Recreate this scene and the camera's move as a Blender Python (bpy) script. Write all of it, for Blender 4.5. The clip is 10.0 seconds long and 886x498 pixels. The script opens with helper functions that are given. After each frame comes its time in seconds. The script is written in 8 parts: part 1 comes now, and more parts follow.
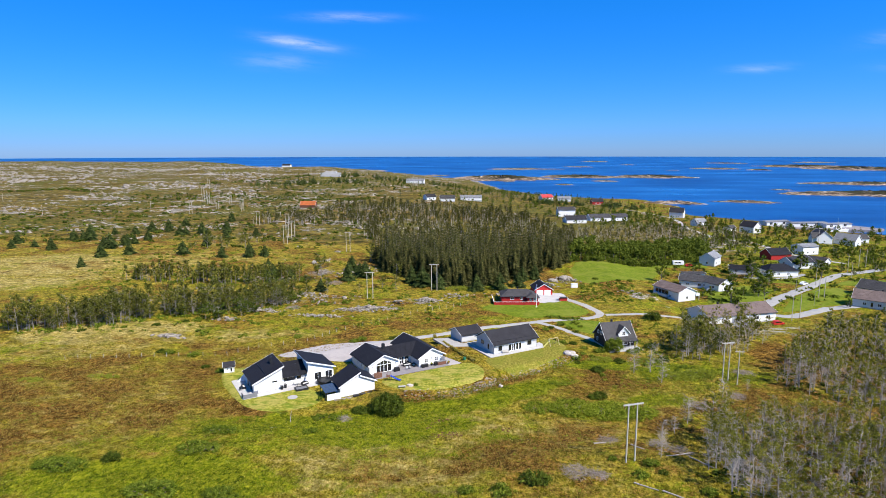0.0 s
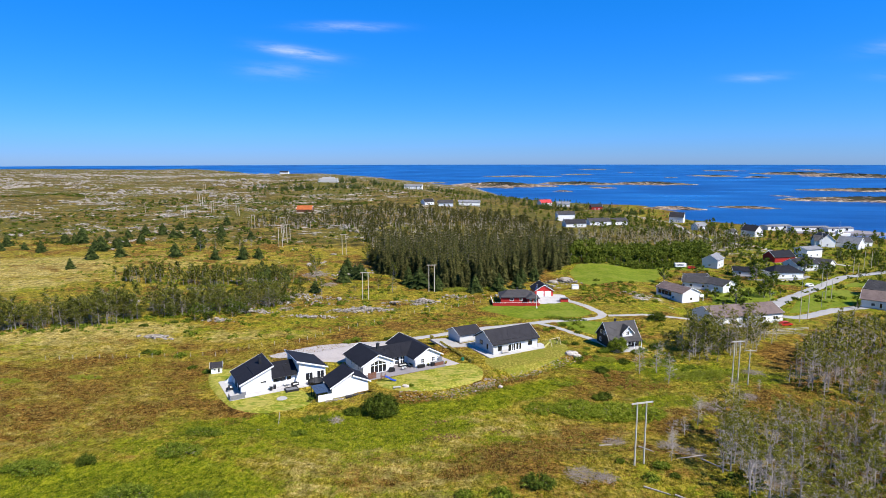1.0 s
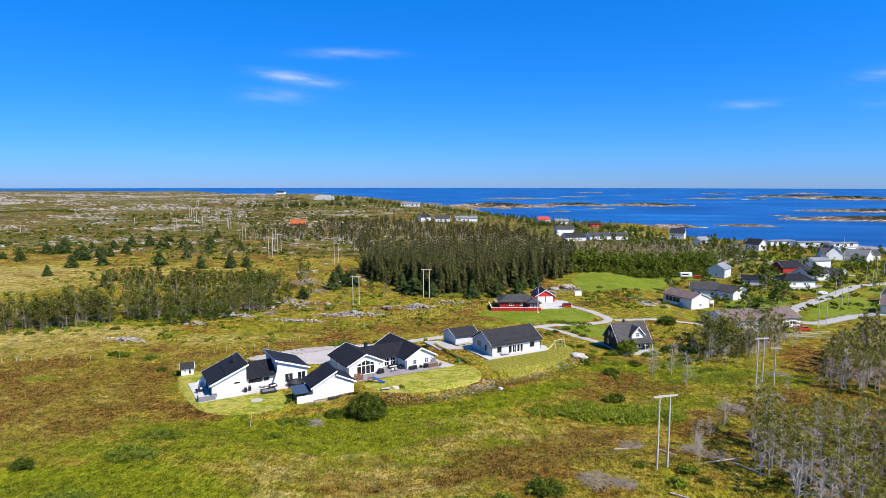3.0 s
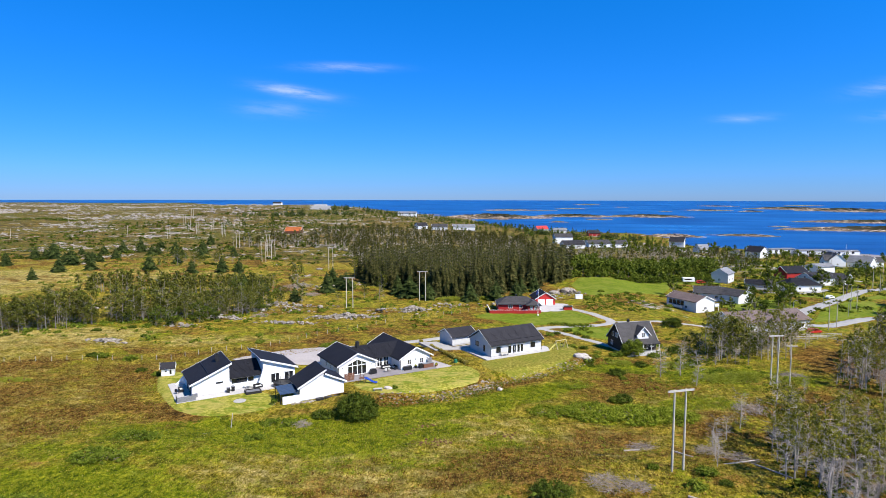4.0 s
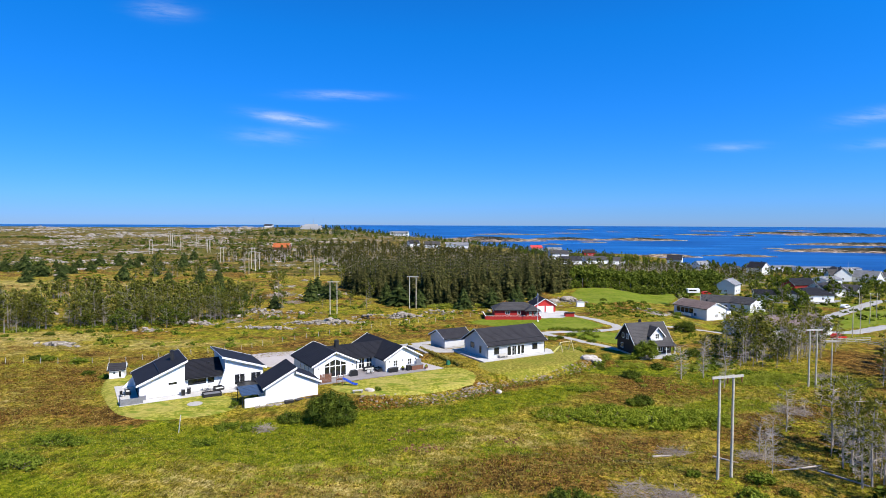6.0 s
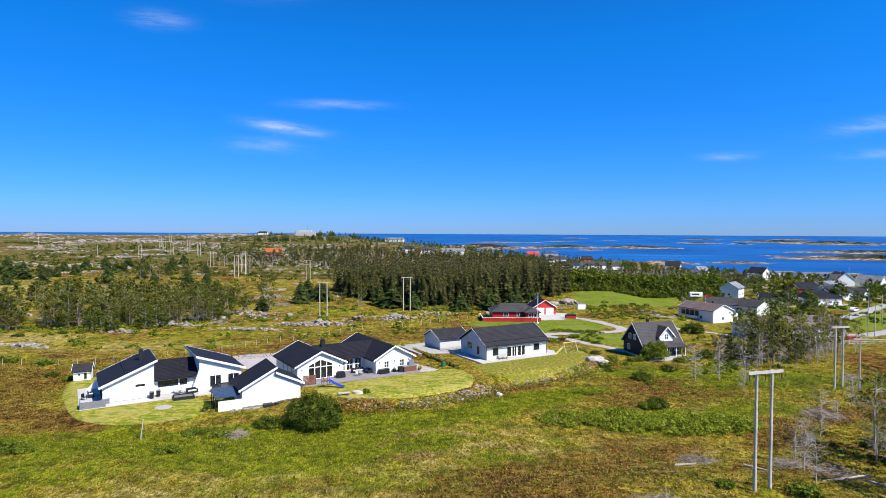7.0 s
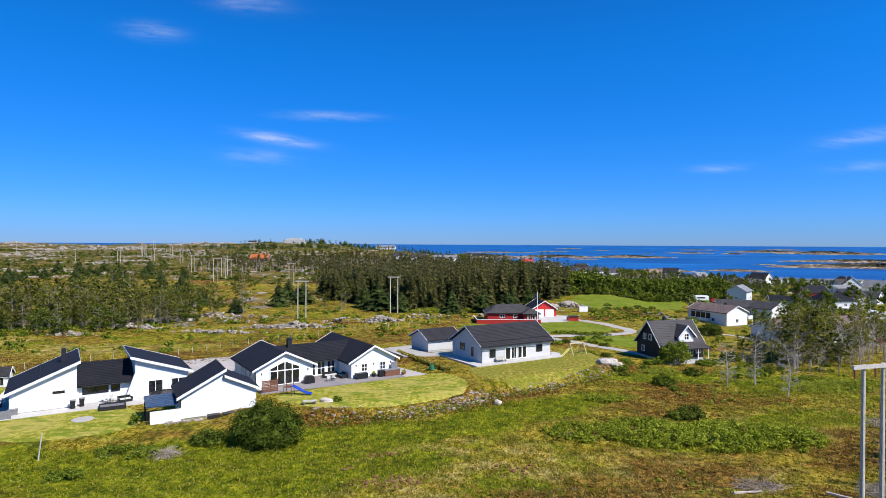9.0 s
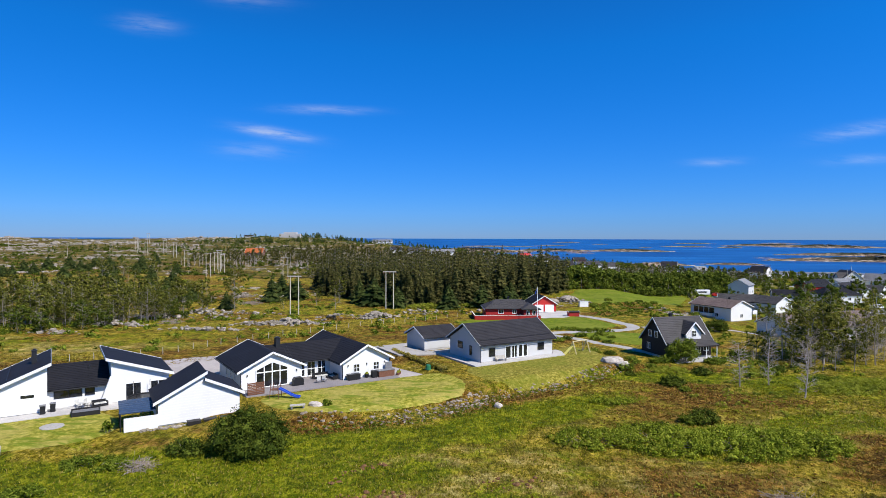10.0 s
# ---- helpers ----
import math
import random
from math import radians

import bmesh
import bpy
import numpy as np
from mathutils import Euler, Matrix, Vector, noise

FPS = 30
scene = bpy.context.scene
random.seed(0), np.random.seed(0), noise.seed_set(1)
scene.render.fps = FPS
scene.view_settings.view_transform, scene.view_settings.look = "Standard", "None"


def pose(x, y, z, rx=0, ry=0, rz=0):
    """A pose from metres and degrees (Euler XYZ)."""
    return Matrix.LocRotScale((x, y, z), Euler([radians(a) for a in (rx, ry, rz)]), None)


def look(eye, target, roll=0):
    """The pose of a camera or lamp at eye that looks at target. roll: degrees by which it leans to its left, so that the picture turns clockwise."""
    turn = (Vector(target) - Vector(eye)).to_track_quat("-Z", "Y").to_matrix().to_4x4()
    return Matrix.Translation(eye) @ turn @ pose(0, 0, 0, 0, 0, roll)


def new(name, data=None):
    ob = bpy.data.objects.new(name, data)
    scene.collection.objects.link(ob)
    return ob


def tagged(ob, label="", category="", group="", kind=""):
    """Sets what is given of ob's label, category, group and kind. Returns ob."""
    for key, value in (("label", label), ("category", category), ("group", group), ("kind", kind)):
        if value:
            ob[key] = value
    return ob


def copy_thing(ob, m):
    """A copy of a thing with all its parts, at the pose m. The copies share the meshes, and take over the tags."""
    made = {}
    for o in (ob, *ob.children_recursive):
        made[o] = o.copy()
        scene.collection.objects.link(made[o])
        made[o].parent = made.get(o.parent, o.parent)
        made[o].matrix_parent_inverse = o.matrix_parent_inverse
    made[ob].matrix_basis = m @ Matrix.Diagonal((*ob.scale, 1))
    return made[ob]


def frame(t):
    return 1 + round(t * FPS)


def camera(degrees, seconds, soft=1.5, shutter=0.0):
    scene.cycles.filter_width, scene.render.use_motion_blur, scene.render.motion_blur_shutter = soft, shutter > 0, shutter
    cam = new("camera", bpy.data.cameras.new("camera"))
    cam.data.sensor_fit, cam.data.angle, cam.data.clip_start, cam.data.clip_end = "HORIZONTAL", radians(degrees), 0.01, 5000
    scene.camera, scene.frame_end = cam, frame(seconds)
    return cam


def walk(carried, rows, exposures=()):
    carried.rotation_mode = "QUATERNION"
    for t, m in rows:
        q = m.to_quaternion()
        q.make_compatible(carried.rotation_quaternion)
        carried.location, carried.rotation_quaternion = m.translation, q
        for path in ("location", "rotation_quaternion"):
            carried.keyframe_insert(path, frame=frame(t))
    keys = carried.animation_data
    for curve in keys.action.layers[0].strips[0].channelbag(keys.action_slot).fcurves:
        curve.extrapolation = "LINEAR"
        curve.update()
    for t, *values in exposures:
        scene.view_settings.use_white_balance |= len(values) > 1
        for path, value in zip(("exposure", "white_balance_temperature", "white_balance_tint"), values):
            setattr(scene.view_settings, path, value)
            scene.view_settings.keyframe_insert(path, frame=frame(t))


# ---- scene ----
cam = camera(73.7, 10.0, 0.6)
PATH = [
    (0, (6.603, -7.668, 48.122), (6.39, -5.706, 47.797), -0.1),
    (0.5, (6.574, -4.822, 46.213), (6.362, -2.858, 45.899), -0.1),
    (1, (6.321, -2.005, 43.745), (6.113, -0.038, 43.448), -0.1),
    (1.5, (6.098, 0.623, 41.352), (5.893, 2.593, 41.074), -0.0),
    (2, (6.052, 3.36, 38.802), (5.849, 5.333, 38.545), -0.0),
    (2.5, (5.97, 6.311, 36.342), (5.768, 8.287, 36.105), 0.0),
    (4, (5.456, 16.001, 28.752), (5.264, 17.984, 28.579), 0.1),
    (4.5, (5.323, 19.336, 26.341), (5.135, 21.322, 26.19), 0.1),
    (5, (4.962, 22.996, 23.817), (4.78, 24.984, 23.69), 0.2),
    (5.5, (4.721, 26.69, 21.439), (4.545, 28.68, 21.335), 0.2),
    (7, (3.878, 39.036, 15.781), (3.723, 41.029, 15.727), 0.3),
    (7.5, (3.635, 43.496, 14.337), (3.487, 45.49, 14.294), 0.3),
    (8, (3.555, 47.798, 12.985), (3.414, 49.793, 12.953), 0.3),
    (8.5, (3.464, 51.786, 11.61), (3.329, 53.781, 11.59), 0.3),
    (9, (3.411, 54.981, 10.894), (3.28, 56.976, 10.878), 0.3),
    (9.5, (3.23, 57.74, 10.87), (3.105, 59.736, 10.843), 0.3),
    (10, (3.134, 60.035, 10.774), (3.013, 62.031, 10.738), 0.2),
]
walk(cam, [(t, look(eye, target, roll)) for t, eye, target, roll in PATH],
     [(0.0, 0.55), (7.5, 0.53), (9.0, 0.40), (10.0, 0.25)])

# ---------------------------------------------------------------- light
SUN_AZ = (0.814, -0.581)          # towards the sun, on plan
SUN_EL = 47.0
world = bpy.data.worlds.new("sky")
scene.world = world
world.use_nodes = True
wn = world.node_tree.nodes
wl = world.node_tree.links
wn.clear()
w_out = wn.new("ShaderNodeOutputWorld")
w_bg = wn.new("ShaderNodeBackground")
w_sky = wn.new("ShaderNodeTexSky")
w_sky.sky_type = "NISHITA"
w_sky.sun_disc = False
w_sky.sun_elevation = radians(SUN_EL)
w_sky.sun_rotation = math.atan2(SUN_AZ[0], SUN_AZ[1])
w_sky.altitude = 0.0
w_sky.air_density = 1.0
w_sky.dust_density = 0.0
w_sky.ozone_density = 6.0
# thin streaks of cirrus, laid on the sky by direction
w_tc = wn.new("ShaderNodeTexCoord")
w_sep = wn.new("ShaderNodeSeparateXYZ")
wl.new(w_tc.outputs["Generated"], w_sep.inputs[0])


def wmath(op, a, b=None, clamp=False):
    n = wn.new("ShaderNodeMath")
    n.operation = op
    n.use_clamp = clamp
    for i, v in enumerate((a, b)):
        if v is None:
            continue
        if isinstance(v, (int, float)):
            n.inputs[i].default_value = v
        else:
            wl.new(v, n.inputs[i])
    return n.outputs[0]


az = wmath("DIVIDE", w_sep.outputs[0], wmath("MAXIMUM", w_sep.outputs[1], 0.05))
el = wmath("DIVIDE", w_sep.outputs[2], wmath("MAXIMUM", w_sep.outputs[1], 0.05))
w_comb = wn.new("ShaderNodeCombineXYZ")
wl.new(wmath("MULTIPLY", az, 9.0), w_comb.inputs[0])
wl.new(wmath("MULTIPLY", wmath("ADD", el, wmath("MULTIPLY", az, 0.10)), 55.0), w_comb.inputs[1])
w_noise = wn.new("ShaderNodeTexNoise")
w_noise.inputs["Scale"].default_value = 1.6
w_noise.inputs["Detail"].default_value = 6.0
w_noise.inputs["Roughness"].default_value = 0.62
wl.new(w_comb.outputs[0], w_noise.inputs["Vector"])
# each streak: middle (az, el), half width, half height, slope, strength
STREAKS = [(-0.352, 0.180, 0.056, 0.008, -0.16, 0.50), (-0.268, 0.219, 0.066, 0.006, -0.03, 0.32),
           (-0.385, 0.150, 0.060, 0.012, -0.05, 0.16), (0.62, 0.178, 0.065, 0.010, 0.16, 0.22),
           (0.62, 0.130, 0.050, 0.007, 0.05, 0.16), (0.386, 0.127, 0.040, 0.006, 0.04, 0.16),
           (-0.577, 0.37, 0.045, 0.013, -0.10, 0.22), (-0.404, 0.415, 0.06, 0.014, -0.1, 0.18)]
cover = 0.0
for ca, ce, hw, hh, sl, amt in STREAKS:
    dx = wmath("SUBTRACT", az, ca)
    dy = wmath("SUBTRACT", wmath("SUBTRACT", el, ce), wmath("MULTIPLY", dx, sl))
    qx = wmath("POWER", wmath("DIVIDE", wmath("ABSOLUTE", dx), hw), 2.0)
    qy = wmath("POWER", wmath("DIVIDE", wmath("ABSOLUTE", dy), hh), 2.0)
    g = wmath("POWER", 2.718, wmath("MULTIPLY", wmath("ADD", qx, qy), -1.0))
    cover = wmath("ADD", cover, wmath("MULTIPLY", g, amt))
veil = wmath("MULTIPLY", cover, wmath("MULTIPLY", wmath("SUBTRACT", w_noise.outputs["Fac"], 0.28), 3.2), clamp=True)
w_mix = wn.new("ShaderNodeMix")
w_mix.data_type = "RGBA"
w_hue = wn.new("ShaderNodeHueSaturation")
w_hue.inputs["Saturation"].default_value = 1.3
wl.new(w_sky.outputs[0], w_hue.inputs["Color"])
wl.new(veil, w_mix.inputs["Factor"])
w_tint = wn.new("ShaderNodeMix")
w_tint.data_type, w_tint.blend_type = "RGBA", "MULTIPLY"
w_tint.inputs["Factor"].default_value = 1.0
w_ramp = wn.new("ShaderNodeValToRGB")
for e, (pos, col) in zip((w_ramp.color_ramp.elements[0], w_ramp.color_ramp.elements[1], w_ramp.color_ramp.elements.new(0.35)),
                         ((0.0, (0.28, 0.50, 1.22)), (1.0, (0.15, 1.06, 1.62)), (0.30, (0.19, 0.99, 1.45)))):
    e.position, e.color = pos, (*col, 1)
wl.new(w_sep.outputs[2], w_ramp.inputs[0])
wl.new(w_ramp.outputs[0], w_tint.inputs["B"])
wl.new(w_hue.outputs[0], w_tint.inputs["A"])
wl.new(w_tint.outputs["Result"], w_mix.inputs["A"])
w_mix.inputs["B"].default_value = (7.0, 7.6, 8.6, 1)
wl.new(w_mix.outputs["Result"], w_bg.inputs["Color"])
# sky strength raised a little by hand, towards the sun side of the sea
wl.new(wmath("MULTIPLY", wmath("ADD", wmath("MULTIPLY", w_sep.outputs[0], 0.16), 1.0), 0.088), w_bg.inputs["Strength"])
wl.new(w_bg.outputs[0], w_out.inputs[0])

sun = new("sun", bpy.data.lights.new("sun", "SUN"))
sun.data.energy = 5.0
sun.data.angle = radians(0.53)
sun.data.color = (1.0, 0.955, 0.89)
sun.matrix_world = look((SUN_AZ[0] * 500, SUN_AZ[1] * 500, 500 * math.tan(radians(SUN_EL))), (0, 0, 0))
sun.location = (400, -200, 400)


# ---------------------------------------------------------------- materials
class Mat:
    """A small wrapper that builds a principled material out of noise."""

    def __init__(self, name, rough=0.8, metal=0.0, spec=0.35):
        self.m = bpy.data.materials.new(name)
        self.m.use_nodes = True
        self.t = self.m.node_tree
        self.n = self.t.nodes
        self.b = self.n["Principled BSDF"]
        self.b.inputs["Roughness"].default_value = rough
        self.b.inputs["Metallic"].default_value = metal
        self.b.inputs["Specular IOR Level"].default_value = spec
        self.tc = None

    def link(self, a, b):
        self.t.links.new(a, b)

    def coords(self, space="Object"):
        if self.tc is None:
            self.tc = self.n.new("ShaderNodeTexCoord")
        return self.tc.outputs[space]

    def world_pos(self):
        return self.n.new("ShaderNodeNewGeometry").outputs["Position"]

    def scaled(self, vec, s):
        mp = self.n.new("ShaderNodeMapping")
        mp.inputs["Scale"].default_value = s
        self.link(vec, mp.inputs["Vector"])
        return mp.outputs[0]

    def noise(self, vec, scale, detail=4.0, rough=0.6):
        t = self.n.new("ShaderNodeTexNoise")
        t.inputs["Scale"].default_value = scale
        t.inputs["Detail"].default_value = detail
        t.inputs["Roughness"].default_value = rough
        self.link(vec, t.inputs["Vector"])
        return t.outputs["Fac"]

    def ramp(self, fac, stops):
        r = self.n.new("ShaderNodeValToRGB")
        el = r.color_ramp.elements
        while len(el) < len(stops):
            el.new(0.5)
        for e, (p, c) in zip(el, stops):
            e.position = p
            e.color = (*c, 1) if len(c) == 3 else c
        self.link(fac, r.inputs[0])
        return r.outputs[0]

    def mix(self, fac, a, b, blend="MIX"):
        x = self.n.new("ShaderNodeMix")
        x.data_type = "RGBA"
        x.blend_type = blend
        for key, v in (("Factor", fac), ("A", a), ("B", b)):
            if isinstance(v, (int, float)):
                x.inputs[key].default_value = v
            elif isinstance(v, tuple):
                x.inputs[key].default_value = (*v, 1)
            else:
                self.link(v, x.inputs[key])
        return x.outputs["Result"]

    def math(self, op, a, b=0.0, clamp=False):
        x = self.n.new("ShaderNodeMath")
        x.operation = op
        x.use_clamp = clamp
        for i, v in enumerate((a, b)):
            if isinstance(v, (int, float)):
                x.inputs[i].default_value = v
            else:
                self.link(v, x.inputs[i])
        return x.outputs[0]

    def attr(self, name):
        a = self.n.new("ShaderNodeAttribute")
        a.attribute_name = name
        return a.outputs["Fac"]

    def step(self, v, lo, hi):
        r = self.n.new("ShaderNodeMapRange")
        r.interpolation_type = "SMOOTHSTEP"
        r.inputs["From Min"].default_value = lo
        r.inputs["From Max"].default_value = hi
        self.link(v, r.inputs["Value"])
        return r.outputs[0]

    def per_object(self):
        return self.n.new("ShaderNodeObjectInfo").outputs["Random"]

    def per_island(self):
        return self.n.new("ShaderNodeNewGeometry").outputs["Random Per Island"]

    def color(self, c):
        if isinstance(c, tuple):
            self.b.inputs["Base Color"].default_value = (*c, 1)
        else:
            self.link(c, self.b.inputs["Base Color"])
        return self

    def bump(self, h, strength=0.4, dist=0.02):
        x = self.n.new("ShaderNodeBump")
        x.inputs["Strength"].default_value = strength
        x.inputs["Distance"].default_value = dist
        self.link(h, x.inputs["Height"])
        self.link(x.outputs[0], self.b.inputs["Normal"])
        return self

    def rough(self, v):
        self.link(v, self.b.inputs["Roughness"])
        return self


def painted(name, c, rough=0.6, boards=None):
    """Painted timber: a little dirt, and board joints along one axis of the object."""
    m = Mat(name, rough)
    p = m.coords()
    dirt = m.noise(p, 0.6, 5)
    fine = m.noise(m.scaled(p, (9, 9, 1.2)), 2.0, 3)
    a = m.mix(m.step(dirt, 0.42, 0.75), c, tuple(v * 0.95 for v in c))
    a = m.mix(m.step(fine, 0.55, 0.85), a, tuple(v * 0.93 for v in c))
    m.color(a)
    if boards is not None:
        w = m.n.new("ShaderNodeTexWave")
        w.wave_type, w.bands_direction, w.wave_profile = "BANDS", boards[0], "SAW"
        w.inputs["Scale"].default_value = boards[1]
        m.link(p, w.inputs["Vector"])
        m.bump(w.outputs["Fac"], 0.5, 0.02)
    return m.m


def plain(name, c, rough=0.6, metal=0.0, vary=0.2, scale=3.0, bump=0.0):
    m = Mat(name, rough, metal)
    f = m.noise(m.coords(), scale, 5)
    m.color(m.ramp(f, [(0.3, tuple(v * (1 - vary) for v in c)), (0.7, tuple(min(1, v * (1 + vary)) for v in c))]))
    if bump:
        m.bump(m.noise(m.coords(), scale * 6, 4), 0.5, bump)
    return m.m


WHITE = painted("white_boards", (0.78, 0.775, 0.76), 0.55, ("Z", 1.0))
PALE_GREY = painted("pale_grey_boards", (0.55, 0.55, 0.54), 0.6, ("Z", 1.0))
OFFWHITE = painted("grey_white_boards", (0.66, 0.67, 0.67), 0.55, ("Z", 1.0))
PALE_BLUE = painted("pale_blue_boards", (0.38, 0.45, 0.55), 0.55, ("Z", 1.0))
TRIM = painted("white_trim", (0.82, 0.82, 0.81), 0.5)
RED_BOARDS = painted("red_boards", (0.36, 0.022, 0.018), 0.6, ("Z", 1.0))
BRIGHT_RED = painted("bright_red_boards", (0.55, 0.03, 0.025), 0.6, ("X", 1.0))
BLACK_BOARDS = painted("black_boards", (0.018, 0.017, 0.018), 0.6, ("Z", 1.0))
DARK_TRIM = plain("dark_metal", (0.02, 0.021, 0.024), 0.45, 0.0)
GREY_WOOD = plain("weathered_wood", (0.46, 0.43, 0.38), 0.85, 0, 0.25, 6.0, 0.01)
POLE_WOOD = plain("pole_wood", (0.50, 0.45, 0.37), 0.85, 0, 0.2, 3.0, 0.01)
BROWN_WOOD = plain("stained_brown_wood", (0.16, 0.07, 0.04), 0.7, 0, 0.25, 5.0, 0.01)
PALE_WOOD = plain("fresh_wood", (0.55, 0.47, 0.26), 0.75, 0, 0.15)
CONCRETE = plain("concrete", (0.42, 0.41, 0.40), 0.85, 0, 0.12, 1.2, 0.005)
BLACK_PLASTIC = plain("black_plastic", (0.015, 0.015, 0.017), 0.45, 0, 0.2)
GREY_PLASTIC = plain("grey_plastic", (0.18, 0.18, 0.19), 0.55, 0, 0.2)
CUSHION = plain("light_cushion", (0.55, 0.54, 0.5), 0.9, 0, 0.1)
BLUE_PLASTIC = plain("blue_plastic", (0.03, 0.09, 0.50), 0.35, 0, 0.1)
GREEN_PLASTIC = plain("green_plastic", (0.02, 0.14, 0.06), 0.5, 0, 0.1)
RED_PAINT = plain("red_paint", (0.50, 0.03, 0.02), 0.45, 0, 0.1)
WHITE_PAINT = plain("white_paint", (0.8, 0.8, 0.8), 0.35, 0, 0.05)
STEEL = plain("galvanised_steel", (0.45, 0.46, 0.47), 0.4, 0.8, 0.1)
CERAMIC = plain("porcelain_insulator", (0.25, 0.1, 0.05), 0.25, 0, 0.1)


def roof_material(name, c, rough=0.5):
    m = Mat(name, rough, 0.0, 0.2)
    p = m.coords()
    big = m.noise(p, 0.5, 4)
    sm = m.noise(p, 14.0, 3)
    a = m.ramp(big, [(0.3, tuple(v * 0.8 for v in c)), (0.7, tuple(v * 1.2 for v in c))])
    a = m.mix(m.step(sm, 0.5, 0.8), a, tuple(v * 1.6 for v in c))
    m.color(a)
    m.bump(sm, 0.35, 0.01)
    return m.m


ROOF_BLACK = roof_material("black_roof_tiles", (0.016, 0.016, 0.020), 0.7)
ROOF_SLATE = roof_material("slate_grey_roof_tiles", (0.032, 0.030, 0.033), 0.7)
ROOF_GREY = roof_material("weathered_grey_roof", (0.062, 0.058, 0.058), 0.75)
ROOF_BROWN = roof_material("brown_roof_tiles", (0.17, 0.125, 0.11), 0.75)
ROOF_ORANGE = roof_material("orange_roof_tiles", (0.40, 0.115, 0.035), 0.7)
ROOF_LIGHT = roof_material("pale_sheet_roof", (0.45, 0.45, 0.46), 0.5)


def glass_material():
    m = Mat("window_glass", 0.06, 0.0, 0.6)
    m.color(m.ramp(m.noise(m.coords(), 0.8, 2), [(0.35, (0.006, 0.007, 0.009)), (0.7, (0.03, 0.033, 0.036))]))
    return m.m


GLASS = glass_material()


def ground_material():
    m = Mat("heath_and_meadow", 0.95, 0.0, 0.08)
    p = m.world_pos()
    up = m.scaled(p, (1.0, 0.5, 1.0))
    n_big = m.noise(p, 0.035, 6, 0.62)
    n_mid = m.noise(p, 0.16, 6, 0.65)
    n_fine = m.noise(p, 0.9, 6, 0.72)
    n_tuft = m.noise(up, 2.0, 5, 0.75)
    n_dot = m.noise(up, 5.0, 4, 0.7)
    streak = m.noise(m.scaled(p, (0.5, 1.0, 1.0)), 0.4, 5, 0.7)
    tex = m.math("ADD", m.math("MULTIPLY", n_fine, 0.34), m.math("ADD", m.math("MULTIPLY", n_tuft, 0.38), m.math("MULTIPLY", n_dot, 0.28)))
    grass = m.ramp(tex, [(0.39, (0.030, 0.028, 0.002)), (0.48, (0.170, 0.138, 0.006)), (0.56, (0.46, 0.345, 0.050))])
    green = m.ramp(tex, [(0.39, (0.026, 0.044, 0.001)), (0.48, (0.112, 0.148, 0.002)), (0.57, (0.32, 0.315, 0.016))])
    dry = m.ramp(tex, [(0.39, (0.11, 0.075, 0.014)), (0.48, (0.33, 0.245, 0.050)), (0.57, (0.62, 0.50, 0.20))])
    heath = m.ramp(tex, [(0.40, (0.017, 0.008, 0.001)), (0.48, (0.100, 0.047, 0.005)), (0.57, (0.37, 0.22, 0.045))])
    crag = m.math("ADD", m.math("MULTIPLY", m.noise(m.scaled(p, (0.7, 1.0, 1.0)), 0.30, 8, 0.8), 0.7), m.math("MULTIPLY", n_dot, 0.3))
    rock = m.ramp(crag, [(0.41, (0.030, 0.028, 0.016)), (0.48, (0.20, 0.175, 0.14)), (0.56, (0.60, 0.54, 0.47))])
    blend = m.math("MULTIPLY", m.math("SUBTRACT", n_mid, 0.5), 2.0)
    blend2 = m.math("MULTIPLY", m.math("SUBTRACT", n_big, 0.5), 1.6)
    jit = m.math("ADD", m.math("ADD", blend, blend2), m.math("MULTIPLY", m.math("SUBTRACT", n_fine, 0.5), 1.6))
    n_big2 = m.noise(m.scaled(p, (1.0, 1.4, 1.0)), 0.07, 6, 0.66)
    jit2 = m.math("ADD", m.math("MULTIPLY", m.math("SUBTRACT", n_big2, 0.5), 3.4), m.math("MULTIPLY", m.math("SUBTRACT", n_tuft, 0.5), 1.6))
    c = grass
    c = m.mix(m.step(m.math("ADD", m.attr("dry"), m.math("MULTIPLY", m.math("SUBTRACT", streak, 0.5), 3.0)), 0.25, 0.9), c, dry)
    c = m.mix(m.step(m.math("ADD", m.attr("green"), jit), 0.30, 0.80), c, green)
    c = m.mix(m.step(m.math("ADD", m.attr("heath"), jit2), 0.38, 0.80), c, heath)
    moor = m.ramp(m.math("ADD", m.math("MULTIPLY", m.noise(m.scaled(p, (0.5, 1.0, 1.0)), 0.14, 7, 0.75), 0.7), m.math("MULTIPLY", n_fine, 0.3)),
                  [(0.40, (0.013, 0.015, 0.004)), (0.48, (0.080, 0.066, 0.012)), (0.57, (0.24, 0.175, 0.048))])
    tract = m.noise(m.scaled(p, (0.4, 1.0, 1.0)), 0.016, 5, 0.6)
    moor = m.mix(m.step(tract, 0.44, 0.60), moor, m.ramp(tex, [(0.39, (0.020, 0.026, 0.004)), (0.48, (0.075, 0.078, 0.012)), (0.57, (0.18, 0.16, 0.032))]))
    c = m.mix(m.step(m.math("ADD", m.attr("moor"), m.math("MULTIPLY", m.math("SUBTRACT", n_mid, 0.5), 2.2)), 0.30, 0.75), c, moor)
    strata = m.noise(m.scaled(p, (0.6, 1.0, 1.0)), 0.06, 8, 0.76)
    jag = m.math("ADD", m.math("MULTIPLY", m.math("SUBTRACT", n_mid, 0.5), 1.8), m.math("MULTIPLY", m.math("SUBTRACT", strata, 0.5), 3.0))
